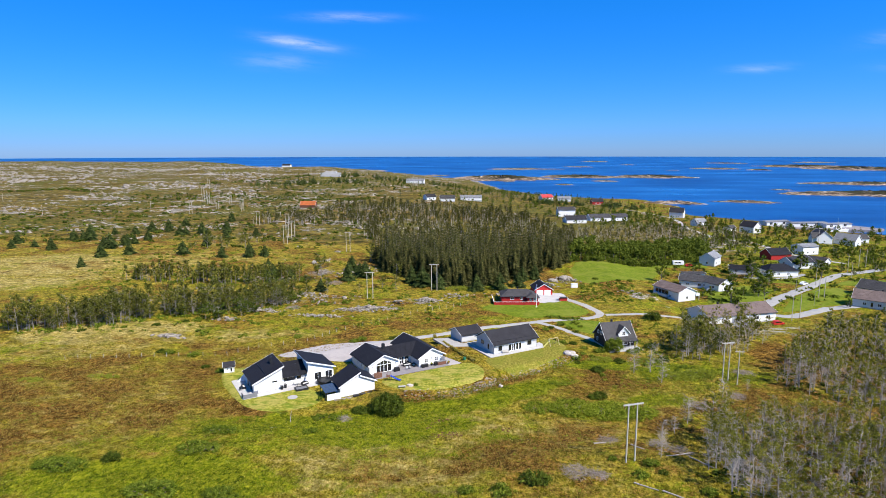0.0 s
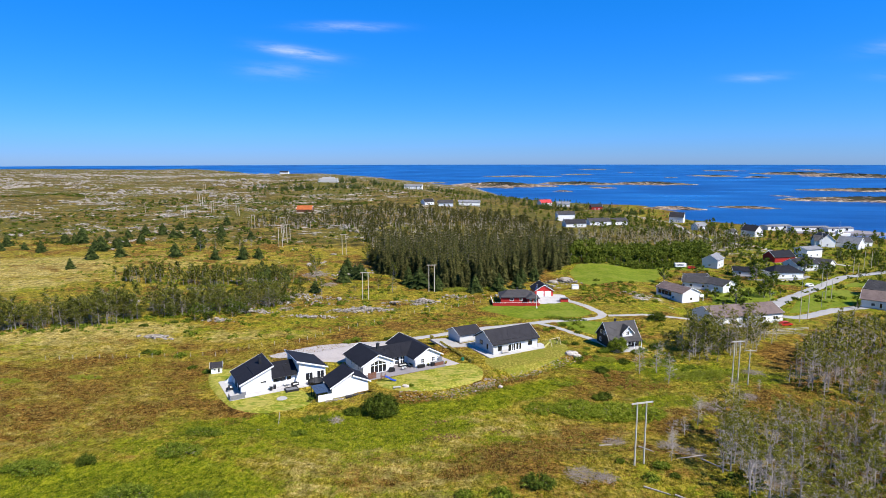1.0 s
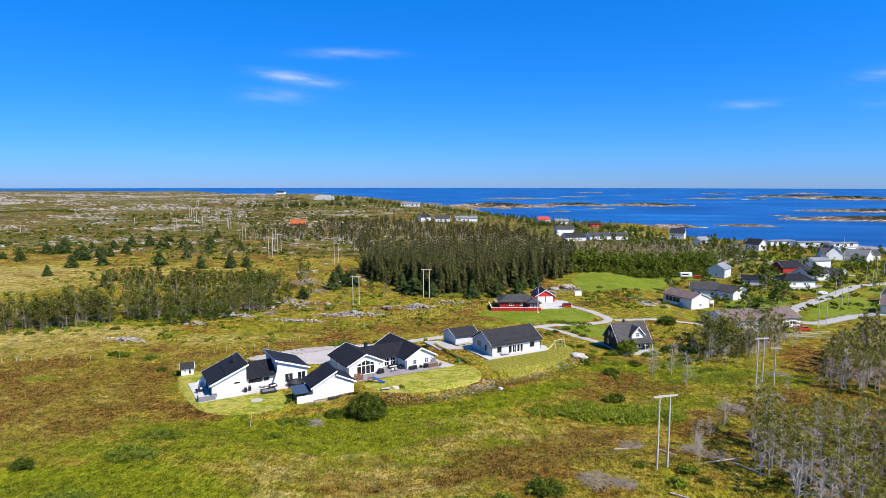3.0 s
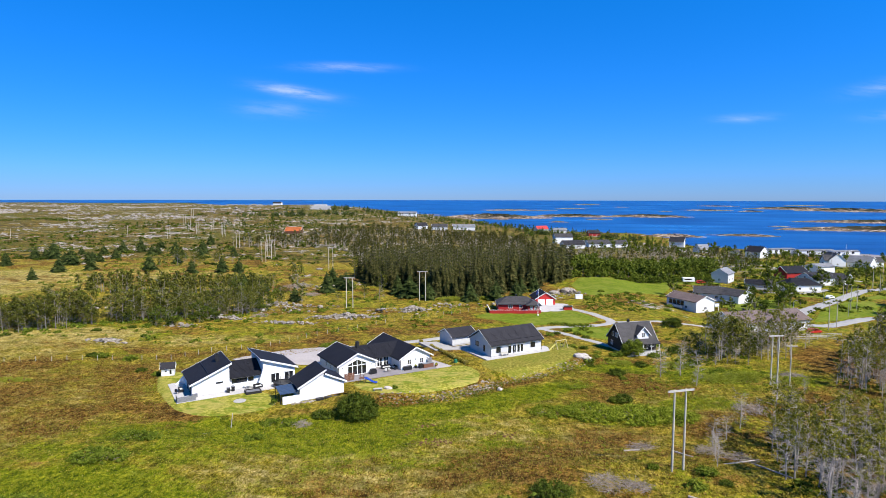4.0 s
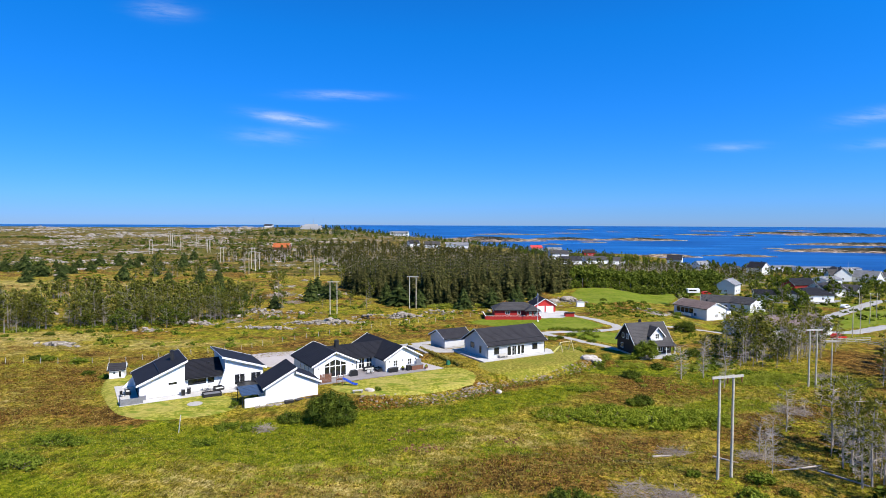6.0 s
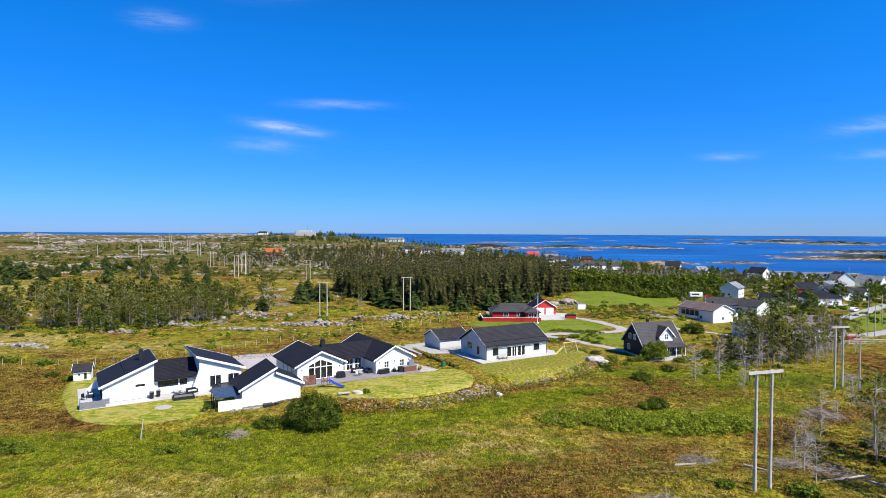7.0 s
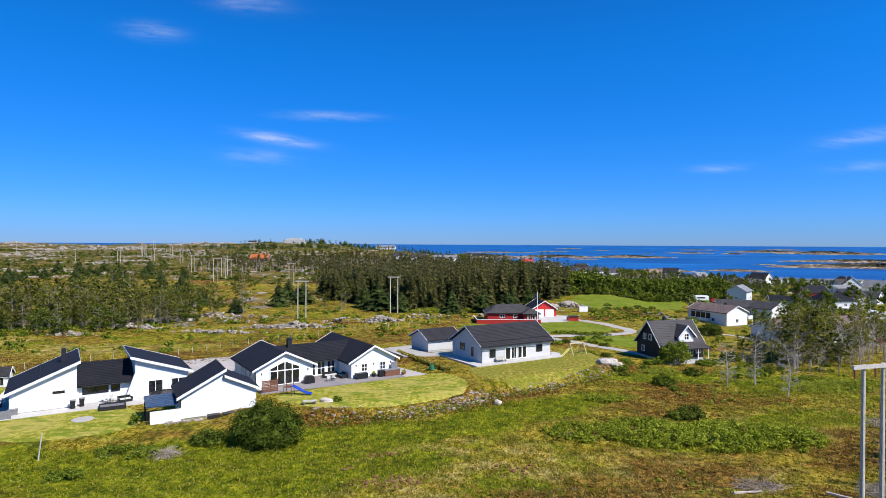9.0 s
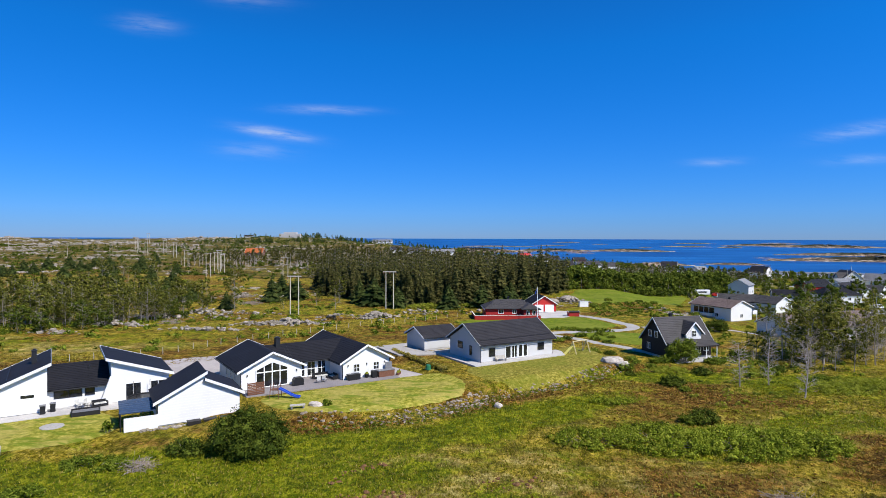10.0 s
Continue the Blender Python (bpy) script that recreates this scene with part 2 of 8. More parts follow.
    c = m.mix(m.step(m.math("ADD", m.attr("rock"), jag), 0.60, 0.70), c, rock)
    mottle = m.noise(p, 0.36, 6, 0.7)
    c = m.mix(1.0, c, m.ramp(mottle, [(0.37, (0.50, 0.52, 0.50)), (0.50, (0.90, 0.90, 0.90)), (0.63, (1.25, 1.19, 1.12))]), "MULTIPLY")
    m.color(c)
    m.bump(m.math("ADD", m.math("ADD", n_tuft, n_fine), m.math("MULTIPLY", n_dot, 0.5)), 1.0, 0.42)
    return m.m


GROUND = ground_material()


def lawn_material():
    m = Mat("mown_lawn", 0.95, 0.0, 0.1)
    p = m.world_pos()
    f = m.noise(p, 1.6, 6, 0.7)
    big = m.noise(p, 0.22, 5, 0.6)
    sw = m.noise(m.scaled(p, (0.25, 0.9, 1)), 1.0, 4, 0.7)
    a = m.ramp(f, [(0.34, (0.10, 0.115, 0.007)), (0.5, (0.25, 0.24, 0.026)), (0.64, (0.45, 0.39, 0.085))])
    a = m.mix(m.math("MULTIPLY", m.step(big, 0.42, 0.62), 0.6), a, (0.38, 0.31, 0.085))
    a = m.mix(m.math("MULTIPLY", m.step(sw, 0.50, 0.62), 0.85), a, (0.125, 0.175, 0.010))
    m.color(a)
    m.bump(f, 0.5, 0.06)
    return m.m


def green_lawn_material():
    m = Mat("green_lawn", 0.95, 0.0, 0.1)
    p = m.world_pos()
    f = m.noise(p, 0.9, 6, 0.7)
    big = m.noise(p, 0.12, 5, 0.6)
    a = m.ramp(f, [(0.32, (0.070, 0.105, 0.005)), (0.5, (0.125, 0.165, 0.008)), (0.68, (0.20, 0.235, 0.020))])
    a = m.mix(m.math("MULTIPLY", m.step(big, 0.42, 0.66), 0.6), a, (0.21, 0.22, 0.03))
    m.color(a)
    m.bump(f, 0.5, 0.06)
    return m.m


def rough_lawn_material():
    m = Mat("rough_dry_lawn", 0.95, 0.0, 0.1)
    p = m.world_pos()
    f = m.noise(p, 1.8, 6, 0.72)
    big = m.noise(p, 0.25, 5, 0.65)
    a = m.ramp(f, [(0.34, (0.075, 0.065, 0.008)), (0.5, (0.20, 0.178, 0.022)), (0.64, (0.37, 0.31, 0.07))])
    a = m.mix(m.math("MULTIPLY", m.step(big, 0.45, 0.62), 0.55), a, (0.15, 0.17, 0.015))
    m.color(a)
    m.bump(f, 0.5, 0.08)
    return m.m


ROUGH_LAWN = rough_lawn_material()


def paved(name, c, scale=1.0):
    m = Mat(name, 0.9, 0.0, 0.2)
    p = m.world_pos()
    f = m.noise(p, 6.0 * scale, 5, 0.7)
    big = m.noise(p, 0.35 * scale, 5, 0.6)
    a = m.ramp(f, [(0.3, tuple(v * 0.8 for v in c)), (0.7, tuple(v * 1.18 for v in c))])
    a = m.mix(m.math("MULTIPLY", m.step(big, 0.42, 0.66), 0.45), a, tuple(v * 0.72 for v in c))
    m.color(a)
    m.bump(f, 0.4, 0.02)
    return m.m


LAWN = lawn_material()
GREEN_LAWN = green_lawn_material()
ASPHALT = paved("worn_asphalt", (0.36, 0.345, 0.325))
GRAVEL = paved("grey_gravel", (0.40, 0.375, 0.345))
PINK_GRAVEL = paved("pinkish_gravel", (0.44, 0.39, 0.36))
FLAGS = paved("pale_paving", (0.50, 0.475, 0.45))
DECK = paved("grey_decking", (0.26, 0.235, 0.235))


def rock_material(name, light, mid, dark):
    m = Mat(name, 0.9, 0.0, 0.2)
    p = m.world_pos()
    f = m.noise(p, 1.3, 7, 0.7)
    big = m.noise(p, 0.3, 4, 0.6)
    a = m.ramp(f, [(0.3, dark), (0.5, mid), (0.7, light)])
    a = m.mix(m.math("MULTIPLY", m.step(big, 0.5, 0.7), 0.5), a, (0.13, 0.12, 0.07))
    m.color(a)
    m.bump(f, 0.7, 0.08)
    return m.m


ROCK = rock_material("pale_granite", (0.58, 0.505, 0.43), (0.28, 0.24, 0.195), (0.05, 0.042, 0.028))
def skerry_material():
    m = Mat("skerry_rock_and_turf", 0.9, 0.0, 0.2)
    p = m.world_pos()
    f = m.noise(m.scaled(p, (1, 2.5, 2)), 0.07, 7, 0.75)
    g = m.noise(m.scaled(p, (1, 2.5, 2)), 0.02, 5, 0.7)
    a = m.ramp(f, [(0.38, (0.03, 0.024, 0.018)), (0.5, (0.155, 0.108, 0.070)), (0.60, (0.50, 0.39, 0.29))])
    m.color(m.mix(m.step(m.math("ADD", m.attr("turf"), m.math("MULTIPLY", m.math("SUBTRACT", g, 0.5), 2.0)), 0.35, 0.6), a, (0.032, 0.030, 0.013)))
    m.bump(f, 0.7, 1.0)
    return m.m


SKERRY = skerry_material()
BANK_ROCK = rock_material("earthy_broken_stone", (0.56, 0.48, 0.39), (0.25, 0.20, 0.15), (0.06, 0.045, 0.03))
CRAG = rock_material("lichened_rock", (0.54, 0.475, 0.41), (0.29, 0.25, 0.205), (0.07, 0.058, 0.038))
PALE_ROCK = rock_material("pale_pinkish_stone", (0.74, 0.67, 0.60), (0.50, 0.44, 0.385), (0.16, 0.13, 0.10))
BLAST = rock_material("broken_stone", (0.62, 0.56, 0.50), (0.27, 0.22, 0.17), (0.07, 0.06, 0.035))


def sea_material():
    m = Mat("sea_water", 0.22, 0.0, 0.5)
    p = m.world_pos()
    big = m.noise(m.scaled(p, (0.35, 1.0, 1.0)), 0.010, 5, 0.6)
    fine = m.noise(m.scaled(p, (0.6, 1.0, 1.0)), 0.12, 6, 0.7)
    a = m.ramp(big, [(0.36, (0.0015, 0.034, 0.150)), (0.53, (0.0025, 0.060, 0.225)), (0.66, (0.008, 0.105, 0.32))])
    m.color(a)
    m.rough(m.ramp(big, [(0.3, (0.38,) * 3), (0.7, (0.26,) * 3)]))
    m.bump(fine, 0.5, 0.6)
    return m.m


SEA = sea_material()


def leaf_material(name, dark, mid, light, through_share=0.35):
    m = Mat(name, 0.75, 0.0, 0.06)
    p = m.world_pos()
    r = m.per_island()
    a = m.ramp(r, [(0.0, dark), (0.5, mid), (1.0, light)])
    o = m.per_object()
    a = m.mix(m.math("MULTIPLY", o, 0.4), a, tuple(v * 0.6 for v in mid))
    f = m.noise(p, 0.6, 3)
    a = m.mix(m.math("MULTIPLY", m.step(f, 0.45, 0.7), 0.4), a, light)
    m.color(a)
    tr = m.n.new("ShaderNodeBsdfTranslucent")
    m.link(a, tr.inputs["Color"])
    mx = m.n.new("ShaderNodeMixShader")
    mx.inputs[0].default_value = through_share
    m.link(m.b.outputs[0], mx.inputs[1])
    m.link(tr.outputs[0], mx.inputs[2])
    m.link(mx.outputs[0], m.n["Material Output"].inputs["Surface"])
    return m.m


SPRUCE_LEAF = leaf_material("spruce_needles", (0.012, 0.017, 0.004), (0.056, 0.062, 0.016), (0.165, 0.145, 0.045), 0.24)
SPRUCE_YOUNG = leaf_material("young_spruce_needles", (0.014, 0.026, 0.006), (0.042, 0.064, 0.015), (0.115, 0.135, 0.034), 0.25)
PINE_LEAF = leaf_material("pine_needles", (0.022, 0.03, 0.004), (0.085, 0.1, 0.014), (0.27, 0.255, 0.045), 0.28)
BUSH_LEAF = leaf_material("willow_leaves", (0.032, 0.06, 0.004), (0.115, 0.16, 0.011), (0.28, 0.32, 0.04), 0.26)
DARK_LEAF = leaf_material("dense_leaves", (0.014, 0.028, 0.003), (0.058, 0.086, 0.009), (0.17, 0.205, 0.025), 0.25)
GREEN_LEAF = leaf_material("leafy_green", (0.018, 0.036, 0.003), (0.076, 0.11, 0.01), (0.21, 0.24, 0.03), 0.26)
GREY_NEEDLES = leaf_material("sparse_needles", (0.045, 0.050, 0.005), (0.165, 0.165, 0.020), (0.40, 0.37, 0.055), 0.3)
MOOR_LEAF = leaf_material("dull_needles", (0.022, 0.027, 0.006), (0.08, 0.083, 0.018), (0.2, 0.175, 0.045), 0.26)
THICKET_LEAF = leaf_material("low_willow_leaves", (0.05, 0.08, 0.004), (0.18, 0.235, 0.014), (0.42, 0.45, 0.05), 0.28)
HEDGE_LEAF = leaf_material("meadow_herbs", (0.20, 0.235, 0.016), (0.33, 0.365, 0.034), (0.45, 0.46, 0.075), 0.5)
TUSSOCK = leaf_material("grass_tussocks", (0.15, 0.135, 0.012), (0.32, 0.27, 0.035), (0.62, 0.50, 0.16), 0.5)
GREEN_GRASS = leaf_material("green_grass", (0.12, 0.13, 0.004), (0.26, 0.27, 0.01), (0.46, 0.42, 0.05), 0.5)
HEATHER = leaf_material("heather_tufts", (0.055, 0.030, 0.006), (0.17, 0.095, 0.016), (0.40, 0.27, 0.07), 0.45)
PALE_BARK = plain("lichened_bark", (0.25, 0.22, 0.18), 0.9, 0, 0.3, 4.0, 0.02)
BARK = plain("pine_bark", (0.24, 0.205, 0.17), 0.9, 0, 0.3, 4.0, 0.02)
DEADWOOD = plain("grey_deadwood", (0.40, 0.345, 0.305), 0.9, 0, 0.3, 4.0, 0.01)
HEAPWOOD = plain("cut_branches", (0.30, 0.245, 0.205), 0.9, 0, 0.35, 2.0, 0.01)
ROOF_DULL = roof_material("dull_sheet_roof", (0.22, 0.22, 0.225), 0.7)


# ---------------------------------------------------------------- mesh helpers
def mesh_object(name, verts, faces, mat=None, smooth=False):
    me = bpy.data.meshes.new(name)
    me.from_pydata(verts, [], faces)
    if mat:
        me.materials.append(mat)
    if smooth:
        me.polygons.foreach_set("use_smooth", [True] * len(me.polygons))
    me.update()
    return new(name, me)


def finish(name, bm, mat, smooth=False):
    bmesh.ops.recalc_face_normals(bm, faces=bm.faces)
    me = bpy.data.meshes.new(name)
    bm.to_mesh(me)
    bm.free()
    me.materials.append(mat)
    if smooth:
        me.polygons.foreach_set("use_smooth", [True] * len(me.polygons))
    return new(name, me)


def part(name, bm, mat, parent, label="", smooth=False):
    ob = finish(name, bm, mat, smooth)
    ob.parent = parent
    return tagged(ob, label)


def thing(name, m, label, category, group=""):
    ob = new(name)
    ob.empty_display_size = 0.3
    ob.matrix_basis = m
    return tagged(ob, label, category, group)


def box(bm, x0, x1, y0, y1, z0, z1, bevel=0.0):
    r = bmesh.ops.create_cube(bm, size=1.0)
    bmesh.ops.scale(bm, vec=(x1 - x0, y1 - y0, z1 - z0), verts=r["verts"])
    bmesh.ops.translate(bm, vec=((x0 + x1) / 2, (y0 + y1) / 2, (z0 + z1) / 2), verts=r["verts"])
    if bevel:
        es = list({e for v in r["verts"] for e in v.link_edges})
        bmesh.ops.bevel(bm, geom=es, offset=bevel, segments=1, affect="EDGES")
    return bm


def one_box(*a, bevel=0.0):
    return box(bmesh.new(), *a, bevel=bevel)


def prism(bm, outline, y0, y1):
    """An outline in x and z, drawn out along y."""
    a = [bm.verts.new((x, y0, z)) for x, z in outline]
    b = [bm.verts.new((x, y1, z)) for x, z in outline]
    bm.faces.new(a)
    bm.faces.new(b[::-1])
    for i in range(len(a)):
        j = (i + 1) % len(a)
        bm.faces.new((a[i], b[i], b[j], a[j]))
    return bm


def tube(bm, p, q, r0, r1=None, sides=6):
    """A tapered round bar from p to q."""
    p, q = Vector(p), Vector(q)
    r1 = r0 if r1 is None else r1
    d = (q - p).normalized()
    s = d.orthogonal().normalized()
    t = d.cross(s)
    rings = []
    for c, r in ((p, r0), (q, r1)):
        rings.append([bm.verts.new(c + r * (math.cos(k * math.tau / sides) * s + math.sin(k * math.tau / sides) * t)) for k in range(sides)])
    for k in range(sides):
        bm.faces.new((rings[0][k], rings[0][(k + 1) % sides], rings[1][(k + 1) % sides], rings[1][k]))
    bm.faces.new(rings[0][::-1])
    bm.faces.new(rings[1])
    return bm


def disc_ring(bm, r, z0, z1, sides=16, cx=0.0, cy=0.0):
    return tube(bm, (cx, cy, z0), (cx, cy, z1), r, r, sides)


# -- terrain --
SEA_Z = -23.0
COAST = [(520, 380), (345, 545), (320, 565), (314, 605), (280, 650), (236, 690), (250, 790), (226, 920),
         (103, 968), (12, 1090), (-38, 1310), (-105, 1560), (-350, 1900), (-660, 2050), (-860, 2380), (-1500, 3350),
         (-3000, 3500), (-4700, 3300), (-4700, -900), (900, -900), (760, 100)]


def smooth(v, lo, hi):
    t = np.clip((v - lo) / (hi - lo), 0, 1)
    return t * t * (3 - 2 * t)


def wave_noise(x, y, size, seed, octaves=4):
    """Smooth value noise of about -1 to 1 over arrays, with the given feature size."""
    total = np.zeros_like(x, dtype=float)
    amp, norm = 1.0, 0.0
    for o in range(octaves):
        u, v = x / size, y / size
        i, j = np.floor(u).astype(np.int64), np.floor(v).astype(np.int64)
        fu, fv = u - i, v - j
        fu, fv = fu * fu * (3 - 2 * fu), fv * fv * (3 - 2 * fv)

        def h(a, b):
            k = (a * 374761393 + b * 668265263 + (seed + o) * 974634777) & 0x7FFFFFFF
            k = ((k ^ (k >> 13)) * 1274126177) & 0x7FFFFFFF
            return ((k ^ (k >> 16)) & 0xFFFF) / 32767.5 - 1.0

        total += amp * ((h(i, j) * (1 - fu) + h(i + 1, j) * fu) * (1 - fv) + (h(i, j + 1) * (1 - fu) + h(i + 1, j + 1) * fu) * fv)
        norm += amp
        amp *= 0.5
        size *= 0.5
    return total / norm


def inland(x, y):
    """Metres from the coast, positive on land."""
    best = np.full(x.shape, 1e9)
    inside = np.zeros(x.shape, bool)
    for (ax, ay), (bx, by) in zip(COAST, COAST[1:] + COAST[:1]):
        dx, dy = bx - ax, by - ay
        t = np.clip(((x - ax) * dx + (y - ay) * dy) / (dx * dx + dy * dy), 0, 1)
        best = np.minimum(best, np.hypot(x - ax - t * dx, y - ay - t * dy))
        if ay != by:
            inside ^= ((ay > y) != (by > y)) & (x < (bx - ax) * (y - ay) / (by - ay) + ax)
    return np.where(inside, best, -best)


def oval(x, y, cx, cy, rx, ry, turn=0.0):
    """1 in the middle of an oval, 0 from its rim outwards, smoothly."""
    c, s = math.cos(math.radians(turn)), math.sin(math.radians(turn))
    u, v = (x - cx) * c + (y - cy) * s, -(x - cx) * s + (y - cy) * c
    return 1 - smooth(np.hypot(u / rx, v / ry), 0.55, 1.15)


# levelled plots: middle, half sizes, turn, height
PLOTS = [(-46, 133, 15.5, 16, 37, -10.4), (-30, 130, 8.5, 8.5, 37, -10.45), (-17, 143.5, 18, 13, 37, -9.98), (-38, 150, 14, 9, 37, -10.3), (8, 162, 16, 13, 34, -9.5)]


def ground(x, y):
    """The height of the ground, over arrays."""
    x, y = np.asarray(x, float), np.asarray(y, float)
    s = inland(x, y) + 14 * wave_noise(x, y, 60, 7)
    z = -10.8 + 0.35 * wave_noise(x, y, 26, 3)
    z = z + 2.2 * oval(x, y, 26, 82, 34, 26) + 1.0 * oval(x, y, -50, 88, 40, 22) + 0.9 * oval(x, y, 70, 110, 40, 50)
    left = 1 - smooth(x, -120, 90 + 0.05 * y)
    z = z + left * 14.5 * smooth(y, 330, 900) + left * 2.0 * smooth(-x, 60, 220)
    z = z - 9.0 * left * smooth(y, 1100, 2000)
    z = z + 8.0 * np.exp(-(((x + 262) / 95) ** 2 + ((y - 890) / 70) ** 2)) + 7 * np.exp(-(((x + 520) / 140) ** 2 + ((y - 1500) / 120) ** 2))
    rocky = left * smooth(y, 200, 420)
    z = z + rocky * (1.6 * np.abs(wave_noise(x, y, 45, 11)) + 1.3 * np.maximum(0, wave_noise(x, y * 2, 26, 12) - 0.1) * 2)
    z = z + left * smooth(y, 500, 900) * 4.6 * wave_noise(x, y, 160, 19) + left * smooth(y, 300, 480) * 2.2 * wave_noise(x * 0.6, y, 64, 29)
    z = z + 0.16 * wave_noise(x, y, 3.2, 23, 3) * (1 - smooth(y, 260, 330))
    far = smooth(s, -12, 330)
    z = SEA_Z - 3 + (z - SEA_Z + 3) * (0.14 * smooth(s, -14, 8) + 0.86 * far ** 0.8)
    z = z - 3.0 * smooth(x, 55, 80) * smooth(y, 186, 216) * (1 - smooth(y, 380, 460))
    for px, py, hx, hy, turn, pz in PLOTS:
        c, sn = math.cos(math.radians(turn)), math.sin(math.radians(turn))
        u, v = (x - px) * c + (y - py) * sn, -(x - px) * sn + (y - py) * c
        d = np.maximum(np.abs(u) - hx, np.abs(v) - hy)
        z = z + (pz - z) * (1 - smooth(d, 0.0, 3.2))
    return z


def out(x, y):
    """A spot of the village, which lies on the lower ground to the east."""
    k = 0.055 * float(smooth(np.array(x, float), 55, 80) * smooth(np.array(y, float), 180, 206) * (1 - smooth(np.array(y, float), 380, 460)))
    return 6.3 + (x - 6.3) * (1 + k), -2.0 + (y + 2.0) * (1 + k)


def height(x, y):
    return float(ground(np.array([x]), np.array([y]))[0])


def sea_level(x, y):
    """The sea lies level near by and bends up to the horizon far out."""
    d = np.hypot(np.asarray(x, float), np.asarray(y, float))
    return SEA_Z + 31.0 * np.clip((d - 1200) / 3650, 0, 1) ** 2
# -- end terrain --



# ---------------------------------------------------------------- ground and sea
def spaced(lo, hi, step, far_lo, far_hi, grow=1.045):
    """Even steps from lo to hi, then wider and wider ones outwards."""
    a = list(np.arange(lo, hi + 1e-6, step))
    s = step
    while a[-1] < far_hi:
        s *= grow
        a.append(a[-1] + s)
    s, b = step, [lo]
    while b[-1] > far_lo:
        s *= grow
        b.append(b[-1] - s)
    return np.array(b[:0:-1] + a)


def grid_mesh(name, xs, ys, zfun, mat):
    gx, gy = np.meshgrid(xs, ys)
    gz = zfun(gx, gy)
    nx, ny = len(xs), len(ys)
    co = np.stack([gx, gy, gz], -1).reshape(-1, 3)
    i = (np.arange(ny - 1)[:, None] * nx + np.arange(nx - 1)[None]).ravel()
    quads = np.stack([i, i + 1, i + 1 + nx, i + nx], -1)
    me = bpy.data.meshes.new(name)
    me.vertices.add(len(co))
    me.vertices.foreach_set("co", co.ravel())
    me.loops.add(quads.size)
    me.loops.foreach_set("vertex_index", quads.ravel())
    me.polygons.add(len(quads))
    me.polygons.foreach_set("loop_start", np.arange(0, quads.size, 4))
    me.polygons.foreach_set("use_smooth", np.ones(len(quads), bool))
    me.materials.append(mat)
    me.update()
    me.validate()
    return new(name, me), gx.ravel(), gy.ravel(), gz.ravel()


